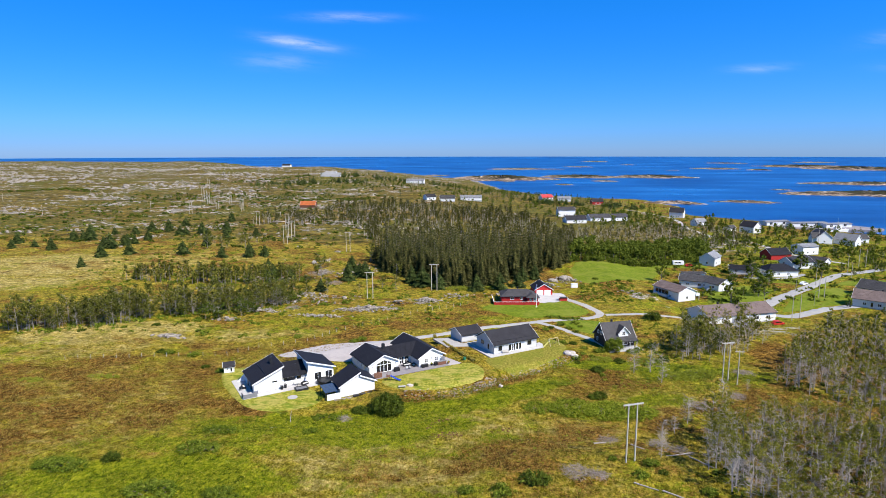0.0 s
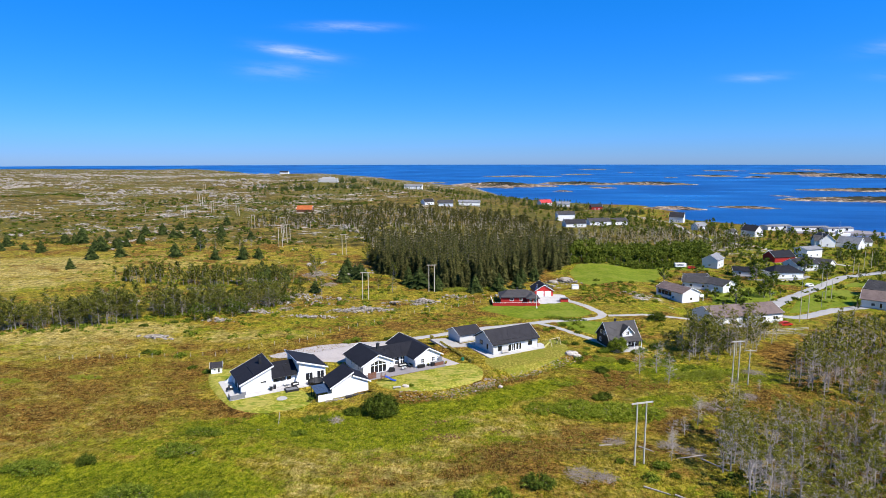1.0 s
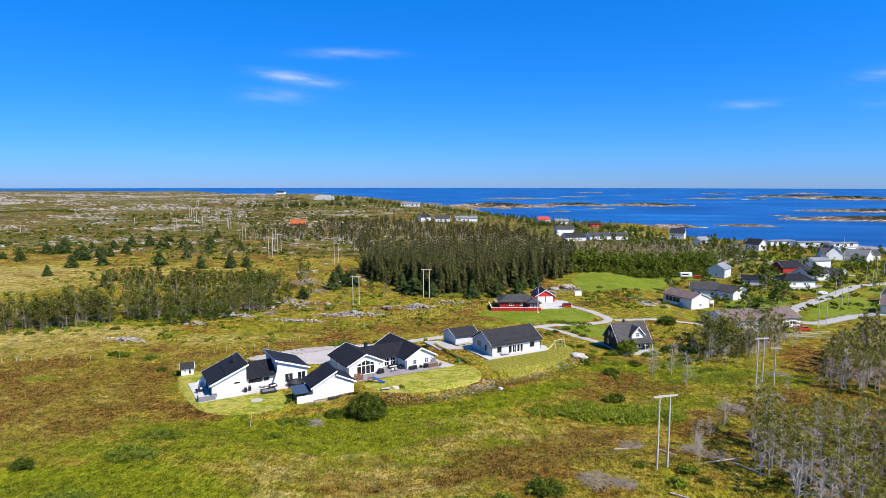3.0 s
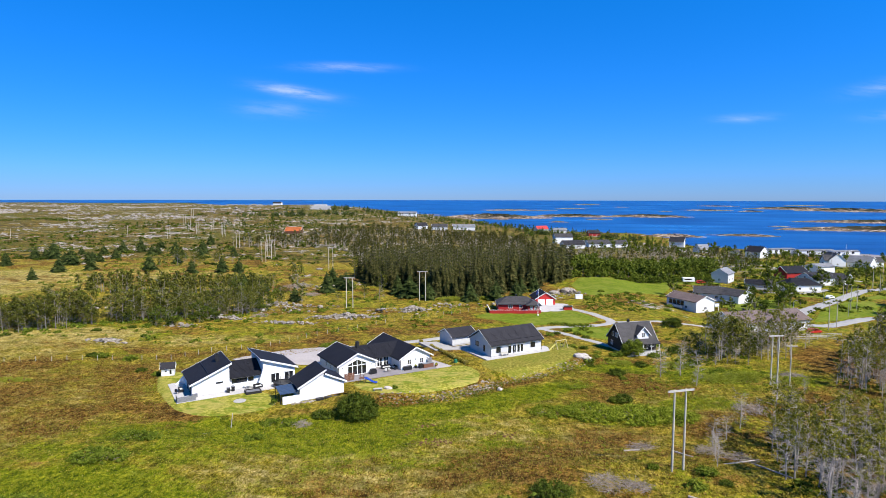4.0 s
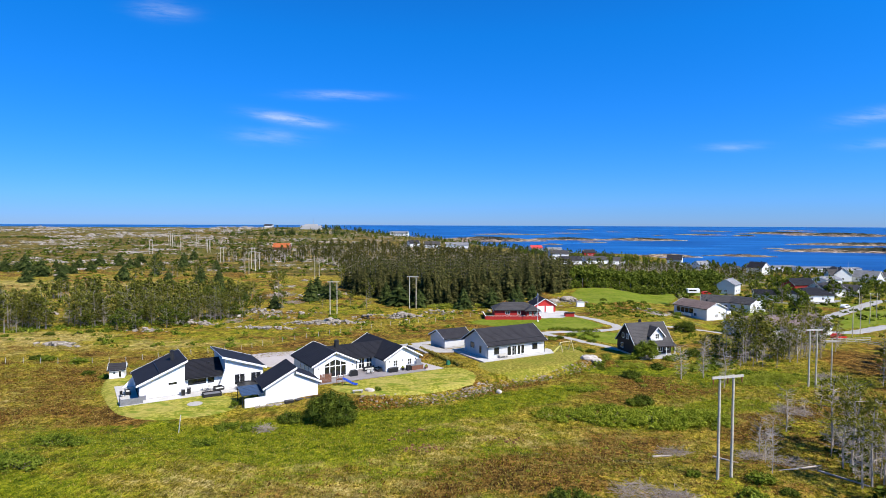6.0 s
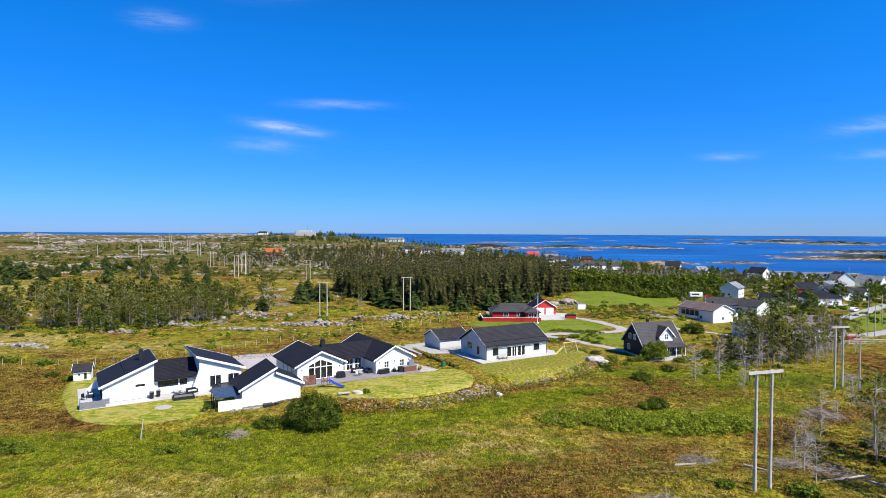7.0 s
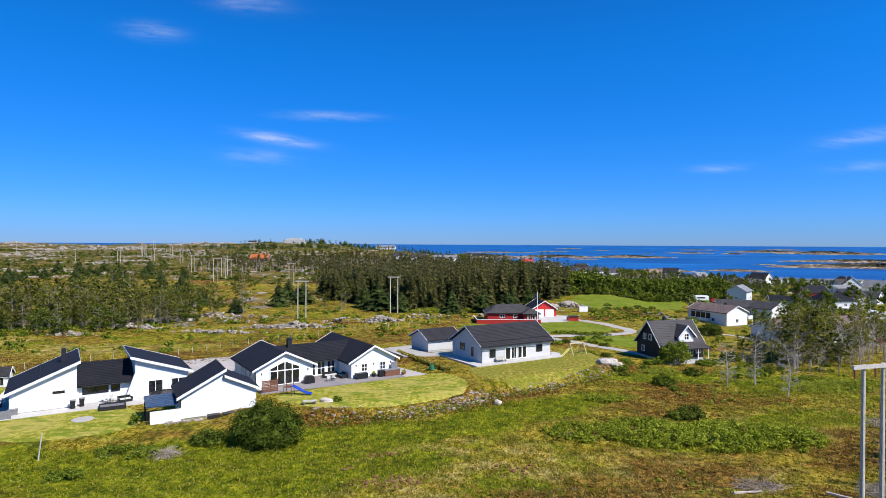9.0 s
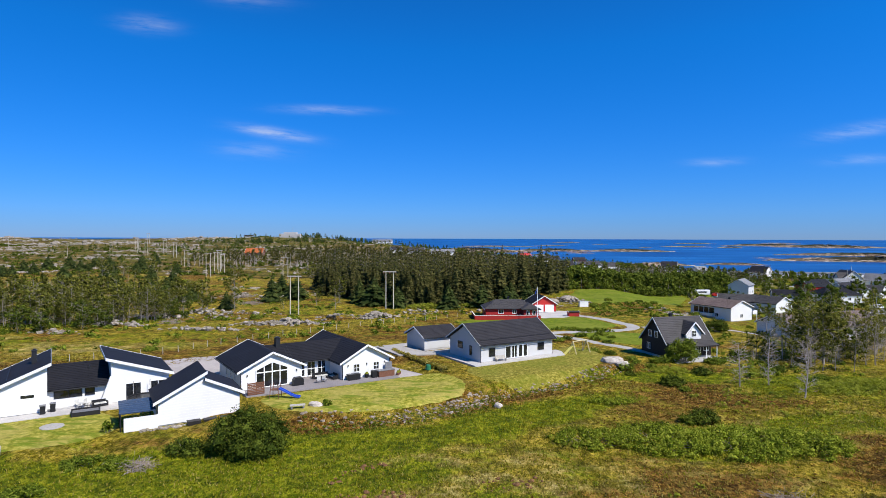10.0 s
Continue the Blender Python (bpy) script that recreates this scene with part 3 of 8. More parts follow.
def cover_masks(x, y, z):
    """What grows where: green meadow, dry grass, brown heath, bare rock; each 0 to 1."""
    green = 0.30 + 0 * x
    for a in ((-20, 104, 48, 12, 8), (2, 116, 20, 10, 0), (-70, 90, 26, 14, 10), (-30, 82, 46, 10, 4), (-24, 111, 34, 7, 8), (6, 122, 16, 6, 30), (-62, 106, 24, 7, 0), (20, 140, 14, 4, 36), (48, 140, 18, 10, 30), (30, 124, 16, 9, 0), (60, 150, 26, 20, 0),
              (-55, 183, 60, 16, 18), (5, 206, 40, 10, 15), (100, 270, 50, 30, 0), (60, 285, 40, 40, 0), (-5, 178, 30, 10, 20), (90, 236, 60, 34, 20), (180, 400, 120, 90, 0)):
        green = np.maximum(green, 0.52 * oval(x, y, *a))
    heath = 0.36 + 0 * x
    for a in ((-98, 132, 46, 24, 12), (-60, 158, 34, 9, 20), (-66, 112, 26, 12, 0), (38, 142, 18, 12, 20), (26, 132, 14, 8, 0), (-8, 201, 16, 6, 10), (62, 258, 24, 16, 0),
              (70, 116, 40, 34, 0), (28, 152, 12, 10, 0), (-40, 185, 12, 6, 0), (-215, 265, 70, 22, 20), (10, 100, 18, 10, 0), (80, 86, 40, 22, 0)):
        heath = np.maximum(heath, 0.62 * oval(x, y, *a))
    for a in ((-100, 128, 52, 27, 12), (-104, 108, 44, 30, 0), (-74, 112, 15, 24, -20), (-28, 185, 44, 8, 30), (-12, 200, 20, 10, 20), (28, 140, 17, 8, -12)):
        heath = np.maximum(heath, 0.68 * oval(x, y, *a))
    for a in ((-9, 97, 26, 12, 8), (-5, 112, 9, 4, 15), (12, 104, 12, 9, 0), (56, 131, 10, 8, 0), (30, 96, 8, 6, 0)):
        heath = np.maximum(heath, 0.52 * oval(x, y, *a))
    heath = np.maximum(heath, 0.9 * np.maximum(oval(x, y, 82, 98, 42, 28), oval(x, y, 112, 160, 44, 32)))
    heath = heath - 0.22 * np.clip(green - 0.30, 0, 1) / 0.55
    left = 1 - smooth(x, -160, 60)
    heath = np.maximum(heath, 0.56 * left * smooth(y, 185, 330) + 0.22 * left * smooth(y, 380, 560))
    heath = np.maximum(heath, 0.5 * smooth(y, 205, 260) * (1 - smooth(x, 120, 200)))
    for a in ((-12, 126.5, 10, 3, 18), (2, 133, 6, 4, 40), (16, 145.5, 14, 2.5, 38)):
        heath = np.maximum(heath, 0.8 * oval(x, y, *a))
    dry = 0.10 + 0 * x
    for a in ((-128, 150, 40, 16, 15), (-86, 168, 40, 9, 15), (-215, 245, 70, 34, 15), (-5, 108, 34, 14, 0), (-16, 92, 26, 14, 0), (-190, 290, 90, 30, 10), (20, 112, 16, 8, 0), (44, 128, 12, 8, 0)):
        dry = np.maximum(dry, 0.55 * oval(x, y, *a))
    for a in ((-122, 166, 36, 15, 20), (-228, 268, 48, 40, 0), (-205, 225, 30, 16, 10)):
        dry = np.maximum(dry, 0.85 * oval(x, y, *a))
        heath = heath - 0.35 * oval(x, y, *a)
    dry = np.maximum(dry, 0.34 * oval(x, y, -100, 112, 46, 34))
    dry = np.maximum(dry, 0.30 * left * smooth(y, 230, 330))
    rock = 0.0 * x
    rock = np.maximum(rock, left * smooth(y, 300, 470) * (0.40 + 0.6 * wave_noise(x, y * 2.4, 60, 31)) + 0 * x)
    rock = np.maximum(rock, 0.32 * left * smooth(y, 420, 800))
    rock = np.maximum(rock, 0.22 * smooth(y, 400, 700) * (1 - smooth(x, 120, 260)))
    heath = np.maximum(heath, 0.62 * smooth(y, 380, 520))
    heath = np.maximum(heath, 0.34 * smooth(y, 225, 300) * smooth(x, 60, 110))
    green = np.maximum(green, 0.72 * smooth(y, 212, 240) * smooth(x, 66, 92))
    for a in ((-44, 108, 22, 7, 8), (-14, 119, 30, 6, 20), (8, 131, 20, 6, 38), (-55, 84, 34, 10, 6), (-20, 108, 26, 8, 15), (52, 150, 15, 9, 20), (34, 154, 11, 5, 10), (44, 130, 9, 5, 0)):
        green = np.maximum(green, 1.0 * oval(x, y, *a))
        heath = heath - 0.5 * oval(x, y, *a)
    green = np.maximum(green, 0.55 * smooth(y, 380, 520) * smooth(x, -80, 60))
    shore = inland(x, y)
    rock = np.maximum(rock, 0.75 * (1 - smooth(shore, 4, 40)))
    for a in ((-66, 218, 26, 12, 25), (-44, 206, 12, 5, 12), (34, 264, 16, 10, 10), (60, 240, 20, 7, 0), (-24, 219, 8, 4, 10), (-78, 208, 18, 6, 20), (150, 420, 40, 50, 0)):
        rock = np.maximum(rock, 0.48 * oval(x, y, *a))
    moor = np.maximum(0.70 * left * smooth(y, 360, 540), 0.68 * smooth(y, 335, 370) * (1 - smooth(x, 120, 200)))
    moor = np.maximum(moor, 0.20 * smooth(y, 215, 300) * smooth(x, 70, 120))
    return {"green": green, "dry": dry, "heath": heath, "rock": rock, "moor": moor}


terrain, gx, gy, gz = grid_mesh("ground", spaced(-130, 105, 1.0, -4600, 900, 1.055), spaced(58, 215, 1.0, -500, 4600, 1.040), ground, GROUND)
for key, val in cover_masks(gx, gy, gz).items():
    at = terrain.data.attributes.new(key, "FLOAT", "POINT")
    at.data.foreach_set("value", val.astype(np.float32))
tagged(terrain, "rolling heath and meadow with brown heather, dry grass and bare rock", "ground", kind="structure")

rings = np.array([0, 250, 500, 800, 1200, 1600, 2000, 2500, 3000, 3500, 4000, 4400, 4700, 4850], float)
sv, sf, NS = [], [], 96
for r in rings:
    for k in range(NS):
        a = k * math.tau / NS
        px, py = r * math.cos(a), r * math.sin(a)
        sv.append((px, py, float(sea_level(px, py))))
for i in range(len(rings) - 1):
    for k in range(NS):
        sf.append((i * NS + k, i * NS + (k + 1) % NS, (i + 1) * NS + (k + 1) % NS, (i + 1) * NS + k))
sea = mesh_object("sea_water", sv, sf, SEA, True)
tagged(sea, "deep blue open sea with light wind ripples", "water", kind="structure")


def mound(name, cx, cy, rx, ry, h, label, seed, turn=0.0):
    """A low rocky island with an uneven shore."""
    rng = np.random.RandomState(seed)
    nr, na = 10, 64
    wob = [rng.uniform(0.05, 0.34) / (1 + 0.12 * j) for j in range(12)]
    ph = rng.uniform(0, 6.28, 12)
    base = float(sea_level(cx, cy))
    vs, fs = [(cx, cy, base + h)], []
    c, s = math.cos(math.radians(turn)), math.sin(math.radians(turn))
    for i in range(1, nr + 1):
        t = i / nr
        for k in range(na):
            a = k * math.tau / na
            w = 1 + sum(wob[j] * math.cos((j + 2) * a + ph[j]) for j in range(12)) * 0.5
            u, v = rx * t * w * math.cos(a), ry * t * w * math.sin(a)
            z = 0.8 * h * (1 - t ** 1.7) * (0.45 + 1.1 * rng.rand()) - (2.0 if i == nr else 0.0)
            px, py = cx + u * c - v * s, cy + u * s + v * c
            vs.append((px, py, float(sea_level(px, py)) + z))
    for k in range(na):
        fs.append((0, 1 + k, 1 + (k + 1) % na))
    for i in range(nr - 1):
        for k in range(na):
            a, b = 1 + i * na + k, 1 + i * na + (k + 1) % na
            fs.append((a, a + na, b + na, b))
    ob = mesh_object(name, vs, fs, SKERRY)
    at = ob.data.attributes.new("turf", "FLOAT", "POINT")
    at.data.foreach_set("value", [0.75] + [0.75 * (1 - ((i // na + 1) / nr) ** 2) * min(1.0, h / 5.0) for i in range(nr * na)])
    return tagged(ob, label, "island", "skerries in the bay", "")


# islands: middle, half sizes, height, turn
ISLES = [(-12, 1494, 124, 52, 13.1, 0), (207, 1646, 98, 41, 8.5, -7), (59, 2312, 114, 48, 4.3, -1), (405, 1654, 95, 40, 7.9, -13), (241, 1446, 31, 13, 2.8, -9), (130, 1290, 18, 8, 3.1, -5),
         (810, 2370, 88, 37, 4.7, -18), (906, 2234, 37, 15, 5.7, -22), (1212, 2567, 146, 61, 10.6, -25), (1281, 2266, 158, 66, 13.3, -29), (1102, 3119, 86, 36, 4.7, -19), (526, 1027, 65, 22, 4.3, -20),
         (625, 1020, 125, 42, 9.5, -22), (797, 1340, 130, 44, 8.0, -20), (514, 1151, 18, 6, 1.8, -24), (343, 865, 37, 12, 3.5, -15), (236, 837, 35, 15, 4.9, -15), (311, 2596, 62, 26, 3.1, -6),
         (508, 3470, 67, 28, 4.2, -8), (577, 2903, 35, 15, 2.8, -11), (-205, 1733, 33, 14, 3.3, 6)]
ISLES += [(-483, 2134, 42, 17, 2.6, 12), (600, 2228, 22, 9, 2.2, -15), (1563, 3206, 84, 35, 4.2, -25), (-685, 2236, 44, 19, 2.2, 17)]
for n, (ix, iy, irx, iry, ih, it) in enumerate(ISLES):
    deep = iry * (1.0 if irx < 30 or iy < 1400 else 1.9)
    mound("island", ix, iy + deep - iry, irx * 1.12, deep, ih * 0.75, "low bare rocky island with ochre shores in the sea", 40 + n, it)


def draped(name, line, width, mat, label, category="road", lift=0.10, step=2.0):
    """A strip of even width along a line on plan, laid on the ground."""
    pts, line = [], [out(*p) for p in line]
    for (ax, ay), (bx, by) in zip(line, line[1:]):
        n = max(1, int(math.hypot(bx - ax, by - ay) / step))
        pts += [(ax + (bx - ax) * k / n, ay + (by - ay) * k / n) for k in range(n)]
    pts.append(line[-1])
    p = np.array(pts, float)
    for _ in range(6):
        p[1:-1] = 0.25 * p[:-2] + 0.5 * p[1:-1] + 0.25 * p[2:]
    d = np.gradient(p, axis=0)
    d /= np.linalg.norm(d, axis=1)[:, None] + 1e-9
    nrm = np.stack([-d[:, 1], d[:, 0]], -1)
    cols = 5
    vs, fs = [], []
    rng = np.random.RandomState(len(pts))
    for i in range(len(p)):
        for k in range(cols):
            w = width * (0.5 + rng.uniform(-0.03, 0.03)) * (k / (cols - 1) * 2 - 1)
            q = p[i] + nrm[i] * w
            vs.append((q[0], q[1], lift - (0.25 if k in (0, cols - 1) else 0.0)))
    vs = np.array(vs)
    vs[:, 2] += ground(vs[:, 0], vs[:, 1])
    for i in range(len(p) - 1):
        for k in range(cols - 1):
            a = i * cols + k
            fs.append((a, a + 1, a + 1 + cols, a + cols))
    ob = mesh_object(name, vs, fs, mat, True)
    return tagged(ob, label, category, kind="structure")


def patch(name, outline, mat, label, category, lift=0.08, cell=1.5, kind="structure"):
    """A field inside an outline on plan, laid on the ground: a fan of rings from its middle."""
    pts, outline = [], [out(*p) for p in outline]
    n = len(outline)
    for i in range(n):
        a, b = np.array(outline[i], float), np.array(outline[(i + 1) % n], float)
        k = max(1, int(np.hypot(*(b - a)) / cell))
        pts += [a + (b - a) * j / k for j in range(k)]
    p = np.array(pts)
    for _ in range(3):
        p = 0.25 * np.roll(p, 1, 0) + 0.5 * p + 0.25 * np.roll(p, -1, 0)
    mid = p.mean(0)
    rr = max(3, int(np.abs(p - mid).max() / cell))
    vs, fs = [], []
    for i in range(rr + 1):
        for q in p:
            w = mid + (q - mid) * (i / rr)
            vs.append((w[0], w[1], lift - (0.2 if i == rr else 0)))
    vs = np.array(vs)
    vs[:, 2] += ground(vs[:, 0], vs[:, 1])
    m = len(p)
    for i in range(rr):
        for k in range(m):
            fs.append((i * m + k, i * m + (k + 1) % m, (i + 1) * m + (k + 1) % m, (i + 1) * m + k))
    ob = mesh_object(name, vs, fs, mat, True)
    return tagged(ob, label, category, kind=kind)


# roads and yards
COAST_ROAD = [(190, 330), (178, 352), (173, 376), (175, 402), (166, 423), (156, 440), (157, 508), (170, 580), (178, 638), (166, 684), (146, 704)]
draped("road_main", [(-37, 164.5), (-30, 168), (-12, 179), (1, 187), (19, 196), (38, 202), (43, 207), (40, 214), (36, 222), (31, 230), (25, 232)], 4.2, GRAVEL, "pale gravel road past the houses")
draped("road_drive", [(18, 194.5), (24, 190), (30, 182), (36, 174), (44, 169)], 3.2, GRAVEL, "narrow gravel drive to the black house")
draped("road_village", [(84, 195), (101, 219), (117, 239), (137, 259), (165, 290), (200, 314), (240, 322)], 7.0, ASPHALT, "worn grey asphalt road into the village")
draped("road_side", [(97, 214), (108, 209), (127, 223), (150, 232)], 6.5, ASPHALT, "pale asphalt side road")
draped("road_link", [(150, 290), (140, 280), (128, 276), (118, 279)], 4.0, ASPHALT, "short asphalt drive in the village")
draped("road_coast", COAST_ROAD, 6.0, GRAVEL, "pale road down to the harbour")
draped("road_yard", [(43, 207), (60, 208), (70, 206), (84, 206)], 3.5, GRAVEL, "gravel path between the houses")
patch("paved_yard", [(-62, 152), (-46, 147.5), (-36, 147), (-27, 157), (-22, 166), (-31, 170), (-50, 164)], PINK_GRAVEL, "pinkish gravel yard behind the white houses", "yard", 0.06)
patch("red_house_yard", [(18, 222), (27, 222), (33, 229), (31, 240), (22, 240), (17, 232)], FLAGS, "pale gravel yard by the red garage", "yard", 0.12)
patch("green_field", [(39, 262), (44, 257), (74, 270), (86, 296), (86, 316), (44, 312), (37, 285)], GREEN_LAWN, "wide mown green field", "field", 0.10)
patch("red_house_lawn", [(-4, 213), (3, 206), (14, 198.5), (35, 204.5), (39, 210), (34, 222), (29, 229), (20, 221), (4, 221)], GREEN_LAWN, "bright green lawn before the red house", "lawn", 0.10)
patch("dark_house_lawn", [(22, 197), (34, 200), (42, 199), (40, 188), (36, 180), (30, 186)], GREEN_LAWN, "green lawn beside the black house", "lawn", 0.05)
for outline in ([(84, 226), (98, 222), (112, 238), (122, 255), (112, 262), (92, 250)], [(106, 214), (118, 220), (128, 226), (150, 236), (152, 262), (140, 258), (122, 240)],
                [(150, 266), (172, 286), (186, 280), (172, 262)], [(122, 268), (148, 262), (156, 280), (140, 274)], [(86, 298), (110, 300), (112, 330), (92, 322)]):
    patch("village_lawn", outline, GREEN_LAWN, "green grass plot between the village houses", "lawn", 0.04)

# ---------------------------------------------------------------- houses
T_ROOF = 0.22


def roof_plane(bm, e0, e1, r0, r1, course=0.36, thick=T_ROOF, lip=0.035):
    """A roof slope from its eave line e0-e1 up to its ridge line r0-r1, laid in courses."""
    e0, e1, r0, r1 = (Vector(p) for p in (e0, e1, r0, r1))
    n = max(2, int(((e0 + e1) / 2 - (r0 + r1) / 2).length / course))
    up = (e1 - e0).cross(r0 - e0).normalized()
    if up.z < 0:
        up = -up
    prev = None
    for k in range(n):
        a0, a1 = e0.lerp(r0, k / n) + up * lip, e1.lerp(r1, k / n) + up * lip
        b0, b1 = e0.lerp(r0, (k + 1) / n), e1.lerp(r1, (k + 1) / n)
        va = [bm.verts.new(p) for p in (a0, a1, b1, b0)]
        bm.faces.new(va)
        if prev:
            bm.faces.new((prev[0], prev[1], va[1], va[0]))
        prev = (va[3], va[2])
    lo = [bm.verts.new(p - up * thick) for p in (e0, e1, r1, r0)]
    hi = [bm.verts.new(p + up * 0.004) for p in (e0, e1, r1, r0)]
    bm.faces.new(lo)
    for i in range(4):
        j = (i + 1) % 4
        bm.faces.new((lo[i], lo[j], hi[j], hi[i]))
    return bm


def board(bm, p, q, h=0.24, t=0.05, up=(0, 0, 1)):
    """A trim board from p to q, hanging down by h."""
    p, q = Vector(p), Vector(q)
    d = (q - p).normalized()
    side = d.cross(Vector((0, 0, 1))).normalized() * (t / 2)
    dn = Vector((0, 0, -h))
    a = [bm.verts.new(v) for v in (p - side, p + side, p + side + dn, p - side + dn)]
    b = [bm.verts.new(v) for v in (q - side, q + side, q + side + dn, q - side + dn)]
    bm.faces.new(a)
    bm.faces.new(b[::-1])
    for i in range(4):
        bm.faces.new((a[i], b[i], b[(i + 1) % 4], a[(i + 1) % 4]))
    return bm


def face_frame(side, x0, x1, y0, y1):
    """The pose of a wall face: local x along the wall, local -y out of it."""
    if side == "front":
        return lambda a: pose(a, y0, 0, 0, 0, 0)
    if side == "back":
        return lambda a: pose(a, y1, 0, 0, 0, 180)
    if side == "left":
        return lambda a: pose(x0, a, 0, 0, 0, -90)
    return lambda a: pose(x1, a, 0, 0, 0, 90)


def window(parent, m, w, h, z, frame_mat=None, bars=(1, 0), name="window"):
    """A window: a frame ring with glazing bars and a pane in it, set on a wall face."""
    fm = frame_mat or TRIM
    bm = bmesh.new()
    f, bar_boxes = min(0.11, 0.16 * min(w, h)), []
    box(bm, -w / 2, w / 2, -0.06, 0.05, z, z + f)
    box(bm, -w / 2, w / 2, -0.06, 0.05, z + h - f, z + h)
    box(bm, -w / 2, -w / 2 + f, -0.058, 0.05, z + f, z + h - f)
    box(bm, w / 2 - f, w / 2, -0.058, 0.05, z + f, z + h - f)
    for i in range(bars[0]):
        x = -w / 2 + w * (i + 1) / (bars[0] + 1)
        bar_boxes.append((x - f * 0.4, x + f * 0.4, -0.05, 0.045, z + f, z + h - f))
    for i in range(bars[1]):
        q = z + h * (i + 1) / (bars[1] + 1)
        bar_boxes.append((-w / 2 + f, w / 2 - f, -0.047, 0.042, q - f * 0.35, q + f * 0.35))
    ob = part(name, bm, fm, parent)
    ob.matrix_basis = m
    for b in bar_boxes:
        part("glazing_bar", one_box(*b), fm, ob)
    part("pane", one_box(-w / 2 + f * 0.5, w / 2 - f * 0.5, -0.03, 0.02, z + f * 0.5, z + h - f * 0.5), GLASS, ob)
    return ob


def chimney(parent, x, y, z0, z1, s=0.45, mat=None):
    bm = one_box(x - s / 2, x + s / 2, y - s / 2, y + s / 2, z0, z1)
    box(bm, x - s / 2 - 0.06, x + s / 2 + 0.06, y - s / 2 - 0.06, y + s / 2 + 0.06, z1, z1 + 0.08)
    c = part("chimney", bm, mat or DARK_TRIM, parent)
    part("chimney_pot", one_box(x - s * 0.3, x + s * 0.3, y - s * 0.3, y + s * 0.3, z1 + 0.08, z1 + 0.22), DARK_TRIM, c)
    return c


def gable_house(name, label, x, y, turn, L, W, h, rise, wall=None, roof=None, wins=(), chim=None, oh=0.4, z=None, trim=None, gable=None, found=0.35, group="village houses", category="house", hip=0.0):
    """A house with its ridge along its length L. wins: (side, along, sill, width, height, bars)."""
    wall, roof, trim = wall or WHITE, roof or ROOF_SLATE, trim or TRIM
    z = height(x, y) if z is None else z
    ob = thing(name, pose(x, y, z, 0, 0, turn), label, category, group)
    part("foundation", one_box(-L / 2 + 0.05, L / 2 - 0.05, -W / 2 + 0.05, W / 2 - 0.05, -1.2, found), CONCRETE, ob)
    bm = bmesh.new()
    slope = rise / (W / 2)
    prism_y = [(-W / 2, found), (W / 2, found), (W / 2, h), (0, h + (0.02 if hip else rise)), (-W / 2, h)]
    a = [bm.verts.new((-L / 2, yy, zz)) for yy, zz in prism_y]
    b = [bm.verts.new((L / 2, yy, zz)) for yy, zz in prism_y]
    bm.faces.new(a)
    bm.faces.new(b[::-1])
    for i in range(5):
        bm.faces.new((a[i], b[i], b[(i + 1) % 5], a[(i + 1) % 5]))
    part("wall", bm, wall, ob)
    bm = bmesh.new()
    e, zt = W / 2 + oh, T_ROOF + 0.03
    for sgn in (-1, 1):
        roof_plane(bm, (-L / 2 - oh, sgn * e, h - slope * oh + zt), (L / 2 + oh, sgn * e, h - slope * oh + zt), (-L / 2 - oh + hip, 0, h + rise + zt), (L / 2 + oh - hip, 0, h + rise + zt))
        if hip:
            ex = sgn * (L / 2 + oh)
            roof_plane(bm, (ex, -e, h - slope * oh + zt), (ex, e, h - slope * oh + zt), (ex - sgn * hip, -0.05, h + rise + zt), (ex - sgn * hip, 0.05, h + rise + zt))
            part("fascia", one_box(ex - 0.03, ex + 0.03, -e, e, h - slope * oh - 0.1, h - slope * oh + zt - 0.05), trim, ob)
    part("roof", bm, roof, ob)
    for ex in () if hip else (-L / 2 - oh - 0.03, L / 2 + oh + 0.03):
        for sgn in (-1, 1):
            part("bargeboard", board(bmesh.new(), (ex, sgn * e, h - slope * oh + zt + 0.05), (ex, sgn * 0.03, h + rise + zt + 0.05)), trim, ob)
    for sgn in (-1, 1):
        part("gutter", tube(bmesh.new(), (-L / 2 - oh, sgn * (e + 0.07), h - slope * oh + zt - 0.08), (L / 2 + oh, sgn * (e + 0.07), h - slope * oh + zt - 0.08), 0.07), DARK_TRIM, ob)
    if chim:
        chimney(ob, chim[0], chim[1], h, h + rise + chim[2], 0.5)
    for side, along, sill, w, hh, bars in wins:
        window(ob, face_frame(side, -L / 2, L / 2, -W / 2, W / 2)(along), w, hh, sill + found, bars=bars)
    return ob


def pent(bm, u0, u1, v0, v1, zb, z0, z1):
    """A block under a single slope: height z0 at u0 and z1 at u1."""
    return prism(bm, [(u0, zb), (u1, zb), (u1, z1), (u0, z0)], v0, v1)


# The white house of single slopes.
hA = thing("white_villa", pose(-48.0, 127.4, -10.42, 0, 0, 37), "white timber villa with two black single-slope roofs facing each other", "house", "white villas on the knoll")
part("foundation", one_box(-7.2, 12.6, 0.65, 10.3, -1.0, 0.25), CONCRETE, hA)
part("wall", pent(bmesh.new(), -7.3, -0.25, 0.55, 10.4, 0.25, 2.62, 5.65), WHITE, hA)
part("roof", roof_plane(bmesh.new(), (-7.8, 0.0, 2.72), (-7.8, 10.9, 2.72), (0.15, 0.0, 6.1), (0.15, 10.9, 6.1)), ROOF_BLACK, hA)
for vv in (-0.03, 10.93):
    part("bargeboard", board(bmesh.new(), (-7.85, vv, 2.76), (0.2, vv, 6.16), 0.36), TRIM, hA)
part("fascia", one_box(0.15, 0.2, 0.0, 10.9, 5.75, 6.1), PALE_BLUE, hA)
